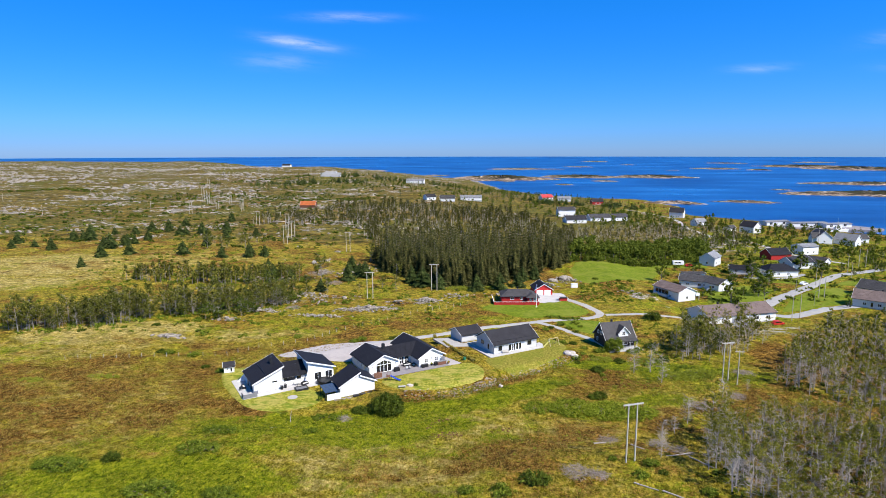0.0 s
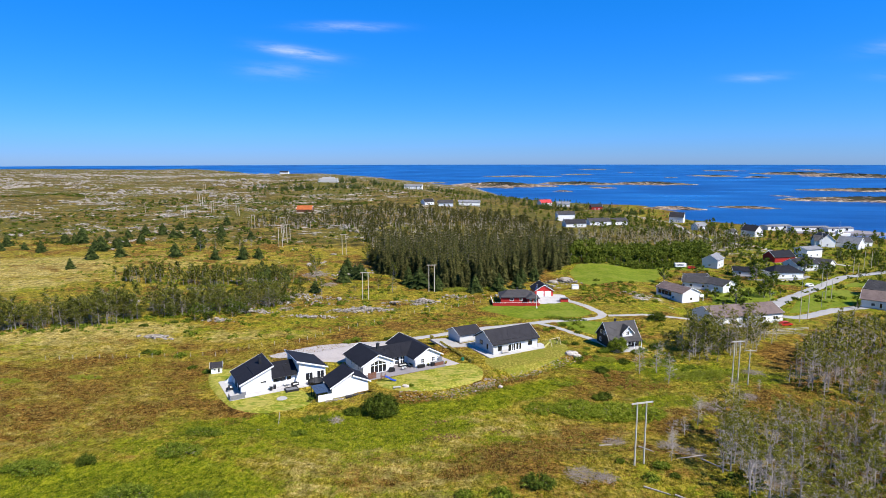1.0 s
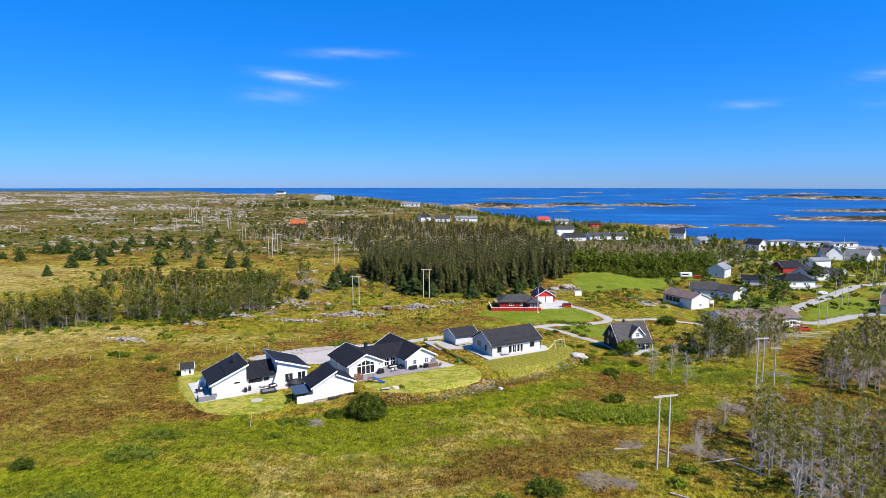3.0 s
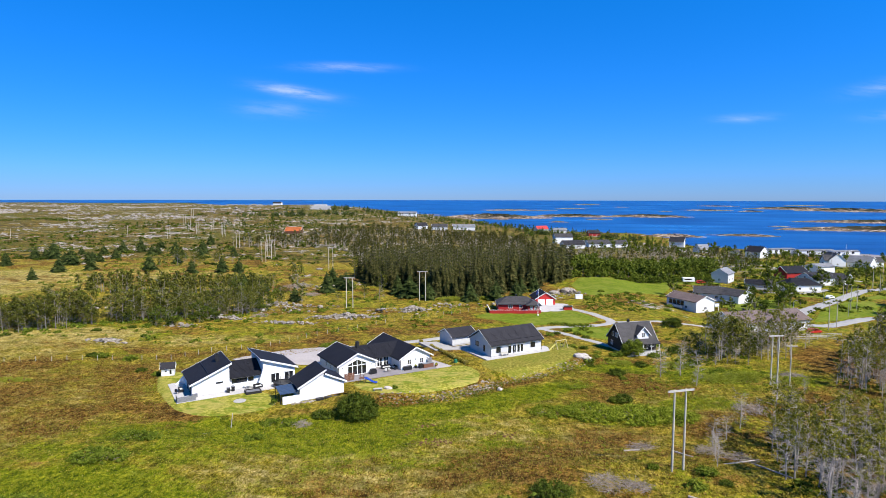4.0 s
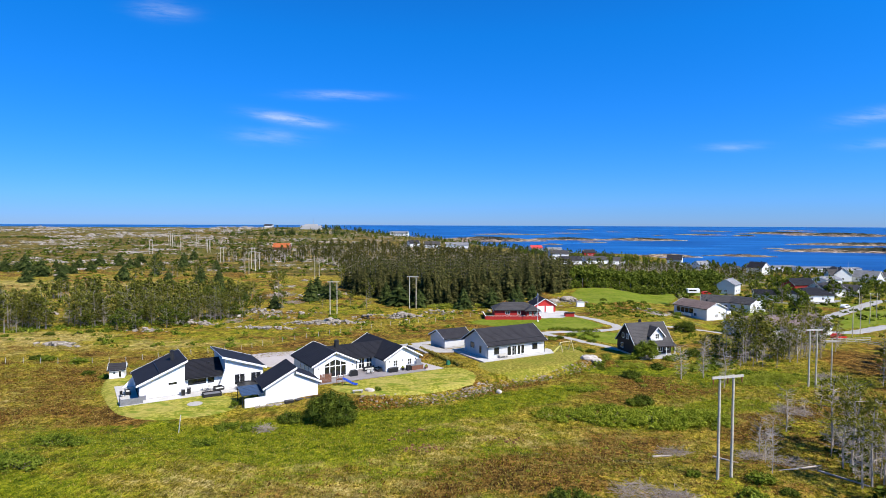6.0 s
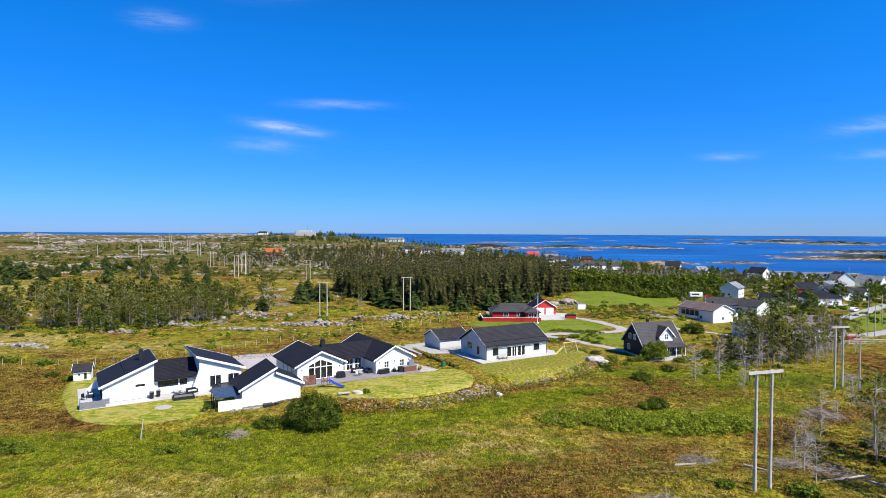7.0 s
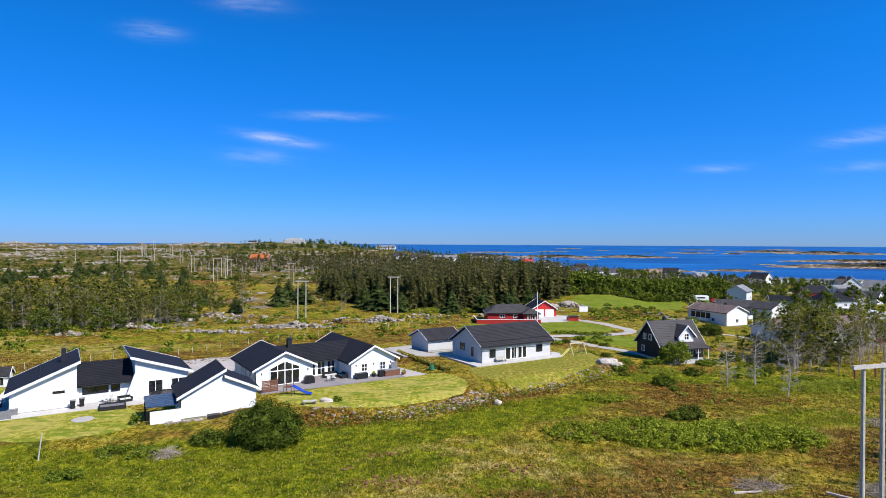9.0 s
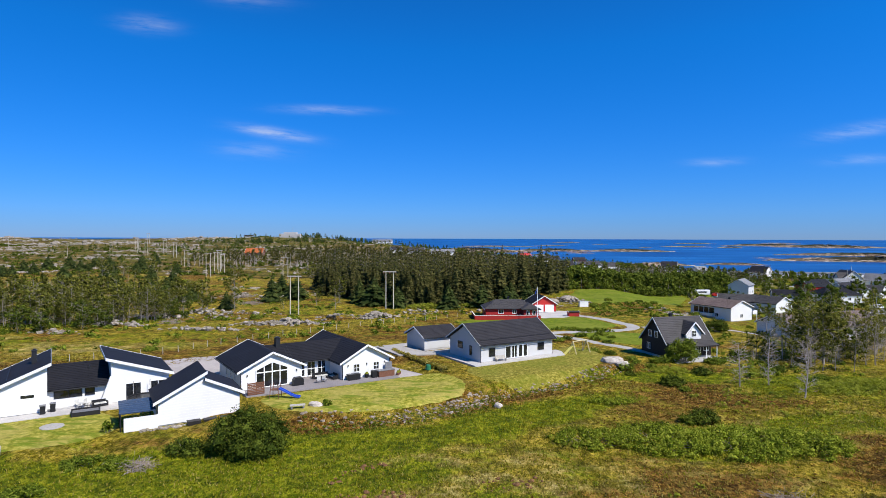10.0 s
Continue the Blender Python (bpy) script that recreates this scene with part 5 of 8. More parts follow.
# Village houses.
W2 = (("front", -2.5, 0.8, 1.3, 1.2, (1, 0)), ("front", 2.5, 0.8, 1.3, 1.2, (1, 0)), ("left", 0.0, 0.8, 1.2, 1.2, (1, 0)), ("right", 0.0, 0.8, 1.2, 1.2, (1, 0)))
W3 = W2 + (("front", 0.0, 0.2, 1.0, 2.0, (0, 0)), ("left", -1.5, 3.2, 1.0, 1.1, (1, 0)), ("left", 1.5, 3.2, 1.0, 1.1, (1, 0)))
VILLAGE = [
    ("white house with a brown roof and a high basement", 75, 237, -62, 15, 9, 4.2, 1.9, WHITE, ROOF_BROWN, W2),
    ("white house with a grey-brown roof", 96.5, 253, -58, 11, 9, 3.2, 2.0, WHITE, ROOF_GREY, W2),
    ("pale grey house with a grey roof", 89, 258, -18, 12, 8.5, 3.2, 2.1, OFFWHITE, ROOF_GREY, W2),
    ("low white shed with a flat dark roof", 94, 276, 5, 10, 5, 2.4, 0.4, WHITE, ROOF_GREY, (("front", 1.0, 0.1, 3.0, 1.9, (0, 0)),)),
    ("grey two-storey house with pale roof", 113, 311, 55, 11, 8, 4.6, 2.5, OFFWHITE, ROOF_DULL, W2),
    ("white shed with a dark blue-black roof", 120, 288, -15, 11, 6.5, 2.8, 1.6, OFFWHITE, ROOF_BLACK, W2),
    ("white house with a black hip roof", 136, 286, 8, 15, 10, 3.2, 2.6, WHITE, ROOF_BLACK, W2),
    ("dark red barn with a black roof", 157, 338, 20, 14, 9, 3.4, 3.0, RED_BOARDS, ROOF_BLACK, ()),
    ("pale blue-grey house with a slate roof", 154, 308, 30, 16, 9, 3.6, 2.8, OFFWHITE, ROOF_SLATE, W2),
    ("white garage with a pale roof", 169, 318, -50, 11, 8, 3.0, 2.4, WHITE, ROOF_GREY, W2),
    ("white house with a white sheet roof", 186, 367, 25, 13, 9, 5.2, 1.5, WHITE, ROOF_DULL, W2),
    ("large white house with many gables", 231, 440, -98, 17, 10, 4.6, 4.2, WHITE, ROOF_GREY, W3),
    ("white house with a grey gable roof", 244, 430, -52, 14, 9, 3.6, 4.0, OFFWHITE, ROOF_DULL, W3),
    ("white two-storey house with a slate roof", 205, 497, -60, 13, 9, 5.0, 4.0, WHITE, ROOF_SLATE, W3),
    ("small white timber boathouse", 190, 500, 40, 8, 6, 2.8, 2.2, WHITE, ROOF_GREY, ()),
    ("white house with a steep grey roof", 175, 532, 30, 11, 8, 3.5, 3.2, WHITE, ROOF_DULL, W3),
    ("tall white house near the shore", 186, 640, -25, 14, 9, 6.0, 4.5, WHITE, ROOF_SLATE, W3),
    ("long white house with a grey roof", 88, 530, 20, 20, 9, 3.4, 2.8, WHITE, ROOF_GREY, W2),
    ("long white house with a pale roof", 108, 548, 20, 16, 9, 3.4, 2.8, WHITE, ROOF_GREY, W2),
    ("white house with a dark roof", 64, 502, 18, 18, 9, 3.2, 3.0, WHITE, ROOF_SLATE, W2),
    ("white two-storey house with a balcony", 62, 560, 10, 16, 9, 6.5, 2.6, WHITE, ROOF_GREY, W3),
    ("grey-beige house with a brown roof", 146, 228, -35, 13, 9, 3.4, 3.0, OFFWHITE, ROOF_BROWN, W3),
    ("beige house with a slate roof", 158, 246, -50, 13, 9, 3.4, 3.0, OFFWHITE, ROOF_GREY, W3),
    ("white house at the harbour road", 262, 450, 10, 11, 8, 3.2, 2.8, WHITE, ROOF_GREY, W2),
    ("white cottage in the scrub", -58, 632, 10, 16, 9, 3.4, 3.0, OFFWHITE, ROOF_GREY, W2),
    ("long white cottage in the scrub", -34, 658, 5, 24, 10, 3.4, 2.4, WHITE, ROOF_DULL, W2),
    ("small white cottage by the wood", -78, 636, 40, 12, 8, 3.4, 3.0, OFFWHITE, ROOF_SLATE, W2),
    ("white cottage with a red roof", 56, 760, 30, 16, 9, 4.0, 3.6, WHITE, plain("red_roof", (0.5, 0.05, 0.05), 0.6), W2),
    ("red cottage near the shore", 120, 760, 10, 14, 9, 4.0, 3.4, RED_BOARDS, ROOF_SLATE, W2),
    ("white cottage near the shore", 80, 770, 0, 16, 8, 3.5, 2.8, WHITE, ROOF_DULL, W2),
    ("white house on the far slope", -128, 860, 0, 26, 10, 4.0, 2.6, WHITE, ROOF_DULL, W2),
    ("brick cabin with an orange tiled roof", -181, 537, 5, 14, 9, 2.8, 3.4, BROWN_WOOD, ROOF_ORANGE, ()),
    ("white farmhouse far across the heath", -560, 1480, 0, 22, 10, 5, 3.5, WHITE, ROOF_SLATE, ()),
]
built = {}
for lab, hx, hy, tr, L, W, hh, rise, wm, rm, ws in VILLAGE:
    hx, hy = out(hx, hy)
    built[lab] = gable_house("village_house", lab, hx, hy, tr, L, W, hh, rise, wm, rm, ws, (L * 0.2, 0.3, 0.7) if L > 12 else None, hip=4.4 if "hip roof" in lab else 0.0)
base_house = built["white house with a brown roof and a high basement"]
# a flat dark panel on the wall stands in for the veranda's shaded recess
part("veranda_shade_panel", one_box(-6.2, 1.6, -4.57, -4.48, 2.0, 3.7), GLASS, base_house)
for k in range(5):
    part("veranda_post", one_box(-6.25 + 1.95 * k, -6.1 + 1.95 * k, -4.66, -4.58, 1.2, 3.9), TRIM, base_house)
part("veranda_rail", one_box(-6.3, 1.7, -5.6, -5.52, 1.2, 2.1), TRIM, base_house)
part("veranda_floor", one_box(-6.3, 1.7, -5.6, -4.5, 1.0, 1.2), CONCRETE, base_house)
part("balcony_floor", one_box(4.4, 7.9, 4.5, 6.4, 2.0, 2.2), CONCRETE, base_house)
part("balcony_rail", one_box(4.4, 7.9, 6.32, 6.4, 2.2, 3.2), TRIM, base_house)
part("balcony_rail", one_box(7.82, 7.9, 4.5, 6.32, 2.2, 3.2), TRIM, base_house)
for px in (4.5, 7.7):
    part("balcony_post", one_box(px, px + 0.15, 6.2, 6.35, -0.6, 2.0), TRIM, base_house)
many = built["large white house with many gables"]
part("wing_wall", prism(bmesh.new(), [(0.5, 0.3), (7.5, 0.3), (7.5, 4.2), (4.0, 7.4), (0.5, 4.2)], -7.6, -2.0), WHITE, many)
bm = bmesh.new()
roof_plane(bm, (0.0, -8.0, 4.1), (0.0, 0.0, 4.1), (4.0, -8.0, 7.8), (4.0, 0.0, 7.8))
roof_plane(bm, (8.0, -8.0, 4.1), (8.0, 0.0, 4.1), (4.0, -8.0, 7.8), (4.0, 0.0, 7.8))
part("wing_roof", bm, ROOF_GREY, many)
gable_house("community_house", "very long building with a low brown tiled roof and white walls", *out(86.0, 205.0), 20, 28.5, 12, 3.2, 2.6, WHITE, ROOF_BROWN,
            (("front", 11, 0.7, 2.0, 1.3, (1, 0)), ("front", 6, 0.7, 2.0, 1.3, (1, 0)), ("front", 0, 0.7, 2.0, 1.3, (1, 0)), ("right", 2, 0.6, 1.6, 1.4, (1, 0)), ("right", -3, 0.2, 1.2, 2.0, (0, 0))), (-6, 0.3, 0.8))
for lab, hx, hy, tr, L, W, hh in (("low white harbour hall", 258, 578, 20, 26, 10, 3.6), ("white fish-landing hall at the quay", 283, 570, 10, 34, 10, 3.4), ("long pale quay shed at the harbour", 306, 566, 15, 26, 9, 3.2)):
    gable_house("harbour_hall", lab, hx, hy, tr, L, W, hh, 0.8, OFFWHITE, ROOF_DULL, (("front", -8, 0.6, 3, 2.4, (1, 0)), ("front", 6, 0.6, 3, 2.4, (1, 0))), group="harbour halls", z=SEA_Z + 2.2)
fort = thing("stone_fort", pose(-262, 880, height(-262, 880) - 0.3, 0, 0, 5), "low grey concrete fort on the hilltop with an aerial", "fort")
part("wall", one_box(-15, 15, -6, 6, -1.0, 5.0, bevel=0.3), CONCRETE, fort)
part("parapet", one_box(-9, 9, -4, 4, 5.0, 7.0, bevel=0.2), CONCRETE, fort)
part("aerial", tube(bmesh.new(), (3, 0, 6.8), (3, 0, 15), 0.25, 0.08), STEEL, fort)



# ---------------------------------------------------------------- trees and shrubs
RNG = np.random.RandomState(5)


def leaf_quads(centres, radii, per, size, rng, flat=0.75, droop=0.0, slim=0.62):
    """Small leaf cards, loosely turned, scattered through clumps: vertices and faces."""
    c = np.repeat(np.asarray(centres, float), per, 0)
    r = np.repeat(np.asarray(radii, float), per)
    d = rng.normal(size=c.shape)
    d /= np.linalg.norm(d, axis=1)[:, None]
    rad = r * rng.uniform(0.55, 1.0, len(r))
    p = c + d * rad[:, None] * np.array([1, 1, flat])
    nrm = d + rng.normal(size=d.shape) * 0.55
    nrm[:, 2] += 0.45
    nrm /= np.linalg.norm(nrm, axis=1)[:, None]
    t = np.cross(nrm, rng.normal(size=d.shape))
    t /= np.linalg.norm(t, axis=1)[:, None] + 1e-9
    b = np.cross(nrm, t)
    s = (size * rng.uniform(0.6, 1.35, len(r)))[:, None]
    w = slim
    v = np.stack([p - t * s, p + b * s * w - np.array([0, 0, droop]) * s, p + t * s, p - b * s * w], 1).reshape(-1, 3)
    f = np.arange(len(v)).reshape(-1, 4)
    return v, f


def stick(verts, faces, p, q, r0, r1, sides=4):
    """Adds a tapered stick to lists of vertices and faces."""
    p, q = np.asarray(p, float), np.asarray(q, float)
    d = q - p
    d = d / (np.linalg.norm(d) + 1e-9)
    s = np.cross(d, (0.3, 0.5, 0.81))
    s /= np.linalg.norm(s) + 1e-9
    t = np.cross(d, s)
    n = len(verts)
    for c, r in ((p, r0), (q, r1)):
        for k in range(sides):
            a = k * math.tau / sides
            verts.append(tuple(c + r * (math.cos(a) * s + math.sin(a) * t)))
    for k in range(sides):
        faces.append((n + k, n + (k + 1) % sides, n + sides + (k + 1) % sides, n + sides + k))


def spruce_shape(h, spread, seed, layers=17):
    """A dark pointed conifer: trunk, and whorls of drooping, ragged boughs."""
    rng = np.random.RandomState(seed)
    tv, tf = [], []
    stick(tv, tf, (0, 0, -0.4), (0, 0, h * 0.97), 0.018 * h, 0.01, 6)
    cv, cf = [], []
    for i in range(layers):
        t = i / (layers - 1)
        z = h * (0.07 + 0.90 * t ** 0.9)
        reach = spread * (1 - t) ** 0.78 + 0.12
        n = int(10 - 4 * t)
        ph = rng.uniform(0, 6.28)
        for k in range(n):
            a = ph + k * math.tau / n + rng.uniform(-0.3, 0.3)
            L = reach * rng.uniform(0.62, 1.15)
            dx, dy = math.cos(a), math.sin(a)
            drop = L * rng.uniform(0.28, 0.55)
            wid = L * rng.uniform(0.24, 0.36) + 0.12
            base = np.array([0, 0, z + 0.05 * h * (1 - t)])
            mid = np.array([dx * L * 0.55, dy * L * 0.55, z - drop * 0.25])
            tip = np.array([dx * L, dy * L, z - drop * 0.8])
            side = np.array([-dy, dx, 0]) * wid
            sag = np.array([0, 0, -0.35 * wid - 0.1])
            m = len(cv)
            cv += [tuple(base), tuple(mid + side + sag), tuple(tip), tuple(mid - side + sag), tuple(mid + np.array([0, 0, 0.06]))]
            cf += [(m, m + 1, m + 4), (m + 1, m + 2, m + 4), (m + 2, m + 3, m + 4), (m + 3, m, m + 4)]
            for _ in range(2):
                u = rng.uniform(0.3, 1.0)
                q = base + (tip - base) * u + side * rng.uniform(-0.9, 0.9) * (1 - abs(u - 0.55))
                l = rng.uniform(0.25, 0.6) * (0.5 + 0.05 * h)
                m = len(cv)
                cv += [tuple(q + np.array([dx, dy, 0.2]) * l * 0.2), tuple(q + side * 0.35 + np.array([0, 0, -l * 0.6])), tuple(q + np.array([dx * 0.5, dy * 0.5, -l * 1.1])), tuple(q - side * 0.35 + np.array([0, 0, -l * 0.6]))]
                cf += [(m, m + 1, m + 2, m + 3)]
    return (tv, tf), (cv, cf)


def hearts(centres, radii, rng, share=0.7, flat=0.8):
    """The close-grown inside of each clump: a small uneven eight-sided lump that the leaves hide."""
    v, f = [], []
    for c, r in zip(centres, radii):
        k = len(v)
        for d in ((1, 0, 0), (-1, 0, 0), (0, 1, 0), (0, -1, 0), (0, 0, 1), (0, 0, -1)):
            q = (np.array(d) + rng.normal(size=3) * 0.18) * r * share * rng.uniform(0.8, 1.15)
            v.append((c[0] + q[0], c[1] + q[1], c[2] + q[2] * flat))
        for a, b, t in ((0, 2, 4), (2, 1, 4), (1, 3, 4), (3, 0, 4), (2, 0, 5), (1, 2, 5), (3, 1, 5), (0, 3, 5)):
            f.append((k + a, k + b, k + t))
    return v, f


def both(a, b):
    """Two sets of vertices and faces as one."""
    (v0, f0), (v1, f1) = a, b
    n = len(v0)
    return [tuple(p) for p in v0] + [tuple(p) for p in v1], [tuple(int(i) for i in q) for q in f0] + [tuple(int(i) + n for i in q) for q in f1]


def foliage(c, r, per, size, rng, flat=0.8, share=0.5, slim=0.62):
    """Leaf cards round closed hearts."""
    return both(leaf_quads(c, r, per, size, rng, flat, slim=slim), hearts(c, r, rng, share, flat))


def pine_shape(h, spread, seed, dead=0.0, bare=0.35, per=7, size=0.26, limbs=22):
    """A wind-shaped pine: grey trunk and limbs with clumps of needles, some of it dead."""
    rng = np.random.RandomState(seed)
    tv, tf, clumps, radii = [], [], [], []
    lean = rng.uniform(-0.06, 0.06, 2)
    top = np.array([lean[0] * h, lean[1] * h, h])
    kink = np.array([rng.uniform(-0.25, 0.25), rng.uniform(-0.25, 0.25), h * 0.5])
    stick(tv, tf, (0, 0, -0.4), kink, 0.018 * h, 0.013 * h, 5)
    stick(tv, tf, kink, top * 0.97, 0.013 * h, 0.02, 5)
    for i in range(limbs):
        t = bare + (1 - bare) * (i + rng.uniform()) / limbs
        base = kink + (top - kink) * ((t - 0.5) / 0.5) if t > 0.5 else kink * (t / 0.5)
        a = rng.uniform(0, 6.28)
        L = spread * (0.30 + 0.75 * math.sin(math.pi * min(1.0, (1 - t) * 0.75 + 0.16))) * rng.uniform(0.6, 1.15)
        tip = base + np.array([math.cos(a) * L, math.sin(a) * L, L * rng.uniform(0.1, 0.6)])
        stick(tv, tf, base, tip, 0.005 * h, 0.012, 3)
        if rng.uniform() < dead * (1.3 - t):
            for u in (0.5, 0.75, 1.0):
                q = base + (tip - base) * u
                for _ in range(2):
                    stick(tv, tf, q, q + rng.normal(size=3) * np.array([0.5, 0.5, 0.35]) * spread * 0.5 + np.array([0, 0, 0.2]), 0.024, 0.010, 3)
        else:
            for u in (0.6, 1.0):
                clumps.append(base + (tip - base) * u + rng.normal(size=3) * 0.10 * spread)
                radii.append(spread * rng.uniform(0.22, 0.38))
    for i in range(int(9 * dead) + 5):
        t = rng.uniform(0.12, bare + 0.12)
        base = kink * (t / 0.5)
        a = rng.uniform(0, 6.28)
        L = spread * rng.uniform(0.4, 0.95)
        tip = base + np.array([math.cos(a) * L, math.sin(a) * L, L * rng.uniform(-0.15, 0.45)])
        stick(tv, tf, base, tip, 0.004 * h, 0.01, 3)
        for _ in range(2):
            q = base + (tip - base) * rng.uniform(0.4, 1.0)
            stick(tv, tf, q, q + rng.normal(size=3) * spread * 0.25, 0.022, 0.010, 3)
    crown = foliage(clumps, radii, per, size * 1.3, rng, 0.8, 0.42, 0.27) if clumps else ([], [])
    return (tv, tf), crown


def twiggy_pine_shape(h, spread, seed, green=0.4, limbs=34):
    """A half-dead pine: bare grey branches and twigs all up the stem, needles only towards the top."""
    rng = np.random.RandomState(seed)
    tv, tf, clumps, radii = [], [], [], []
    kink = np.array([rng.uniform(-0.3, 0.3), rng.uniform(-0.3, 0.3), h * 0.5])
    top = np.array([rng.uniform(-0.05, 0.05) * h, rng.uniform(-0.05, 0.05) * h, h])
    stick(tv, tf, (0, 0, -0.4), kink, 0.015 * h, 0.011 * h, 5)
    stick(tv, tf, kink, top, 0.011 * h, 0.02, 4)
    for i in range(limbs):
        t = 0.10 + 0.88 * (i + rng.uniform()) / limbs
        base = kink + (top - kink) * ((t - 0.5) / 0.5) if t > 0.5 else kink * (t / 0.5)
        a = rng.uniform(0, 6.28)
        L = spread * (0.40 + 0.75 * math.sin(math.pi * (0.12 + 0.80 * (1 - t)))) * rng.uniform(0.5, 1.0)
        tip = base + np.array([math.cos(a) * L, math.sin(a) * L, L * rng.uniform(-0.05, 0.75)])
        stick(tv, tf, base, tip, 0.0042 * h, 0.012, 3)
        if t > 1 - green * rng.uniform(0.6, 1.3):
            for u in (0.6, 1.0):
                clumps.append(base + (tip - base) * u + rng.normal(size=3) * 0.08 * spread)
                radii.append(spread * rng.uniform(0.16, 0.30))
        else:
            for _ in range(6):
                q = base + (tip - base) * rng.uniform(0.3, 1.0)
                d = rng.normal(size=3) * np.array([1, 1, 0.7]) + (tip - base) / L * 0.8 + np.array([0, 0, 0.35])
                stick(tv, tf, q, q + d / np.linalg.norm(d) * spread * rng.uniform(0.20, 0.50), 0.017, 0.007, 3)
    return (tv, tf), (foliage(clumps, radii, 18, 0.20, rng, 0.85, 0.36, 0.26) if clumps else ([], []))


def light_pine(h, spread, seed, full=13, twigs=0):
    """A pine for far woods: a bare stem, a few clumps and some dead twigs."""
    rng = np.random.RandomState(seed)
    tv, tf, c, r = [], [], [], []
    stick(tv, tf, (0, 0, -0.4), (0, 0, h * 0.9), 0.02 * h, 0.03, 4)
    for i in range(full):
        t = rng.uniform(0.34, 1.0)
        a, L = rng.uniform(0, 6.28), spread * rng.uniform(0.15, 0.85) * (1.15 - 0.7 * t)
        q = (math.cos(a) * L, math.sin(a) * L, h * t)
        c.append(q)
        r.append(spread * rng.uniform(0.24, 0.42))
        if i % 2:
            stick(tv, tf, (0, 0, h * (t - 0.08)), q, 0.03, 0.015, 3)
    for i in range(twigs):
        t, a, L = rng.uniform(0.15, 0.95), rng.uniform(0, 6.28), spread * rng.uniform(0.4, 0.9)
        stick(tv, tf, (0, 0, h * t), (math.cos(a) * L, math.sin(a) * L, h * t + L * rng.uniform(0.1, 0.9)), 0.05, 0.015, 3)
    return (tv, tf), foliage(c, r, 9, 0.42, rng, 0.85, 0.56, 0.34)


def light_broadleaf(h, spread, seed):
    """A leafy tree for far woods."""
    rng = np.random.RandomState(seed)
    tv, tf, c, r = [], [], [], []
    stick(tv, tf, (0, 0, -0.4), (0, 0, h * 0.5), 0.025 * h, 0.012 * h, 4)
    for i in range(15):
        t = rng.uniform(0.05, 1.0)
        a, L = rng.uniform(0, 6.28), spread * rng.uniform(0.25, 0.85) * math.sin(math.pi * (0.22 + 0.65 * t))
        c.append((math.cos(a) * L, math.sin(a) * L, h * (0.14 + 0.78 * t)))
        r.append(spread * rng.uniform(0.28, 0.46))
    return (tv, tf), foliage(c, r, 12, 0.38, rng, 0.9, 0.52)


def bush_shape(rx, ry, h, seed, lobes=26, per=24, size=0.17, dense=0.34):
    """A rounded shrub of many leafy lobes on a few stems."""
    rng = np.random.RandomState(seed)
    tv, tf, c, r = [], [], [], []
    for i in range(lobes):
        a, q = rng.uniform(0, 6.28), math.sqrt(rng.uniform(0, 1)) * 0.86
        x, y = rx * q * math.cos(a), ry * q * math.sin(a)
        top = h * math.sqrt(max(0.05, 1 - q * q)) * rng.uniform(0.66, 1.05)
        rad = dense * min(h, (rx + ry) / 2) * rng.uniform(0.7, 1.25) + 0.12
        c.append((x, y, max(rad * 0.45, top - rad)))
        r.append(rad)
        if i % 3 == 0:
            stick(tv, tf, (x * 0.25, y * 0.25, -0.3), (x, y, max(0.2, top - rad)), 0.03 + 0.008 * h, 0.012, 4)
            if top - rad > 0.9:
                c.append((x * 0.9, y * 0.9, (top - rad) * 0.5))
                r.append(rad * 1.05)
    return (tv, tf), foliage(c, r, per, size, rng, 0.85, 0.42)


def broadleaf_shape(h, spread, seed, per=10):
    """A small leafy tree with limbs and clumped foliage with gaps."""
    rng = np.random.RandomState(seed)
    tv, tf, c, r = [], [], [], []
    stick(tv, tf, (0, 0, -0.4), (0, 0, h * 0.42), 0.028 * h, 0.018 * h, 6)
    for i in range(16):
        a = rng.uniform(0, 6.28)
        t = rng.uniform(0.05, 1.0)
        L = spread * (0.35 + 0.6 * math.sin(math.pi * (0.18 + 0.76 * t))) * rng.uniform(0.55, 1.0)
        tip = np.array([math.cos(a) * L, math.sin(a) * L, h * (0.18 + 0.74 * t)])
        stick(tv, tf, (0, 0, h * (0.14 + 0.26 * t)), tip, 0.010 * h, 0.02, 4)
        for u in (0.6, 1.0):
            c.append(tip * np.array([u, u, 0.86 + 0.14 * u]) + rng.normal(size=3) * 0.10 * spread)
            r.append(spread * rng.uniform(0.24, 0.42))
    return (tv, tf), foliage(c, r, per + 12, 0.14 + 0.008 * h, rng, 0.88, 0.52)


def plain_mesh(name, v, f, mat):
    me = bpy.data.meshes.new(name)
    me.from_pydata([tuple(p) for p in v], [], [tuple(int(i) for i in q) for q in f])
    me.materials.append(mat)
    me.update()
    return me


def tree_thing(name, shape, bark, leaf, label, category, group, m):
    """A tree or shrub with its wood and its leaves as two parts."""
    ob = thing(name, m, label, category, group)
    (tv, tf), (cv, cf) = shape
    for n, v, f, mat in (("trunk", tv, tf, bark), ("crown", cv, cf, leaf)):
        if len(v):
            new(n, plain_mesh(n, v, f, mat)).parent = ob
    return ob


def stand(x, y, turn, s, sz=None, sink=0.0):
    return pose(x, y, height(x, y) - sink, 0, 0, turn) @ Matrix.Diagonal((s, s, sz or s, 1))


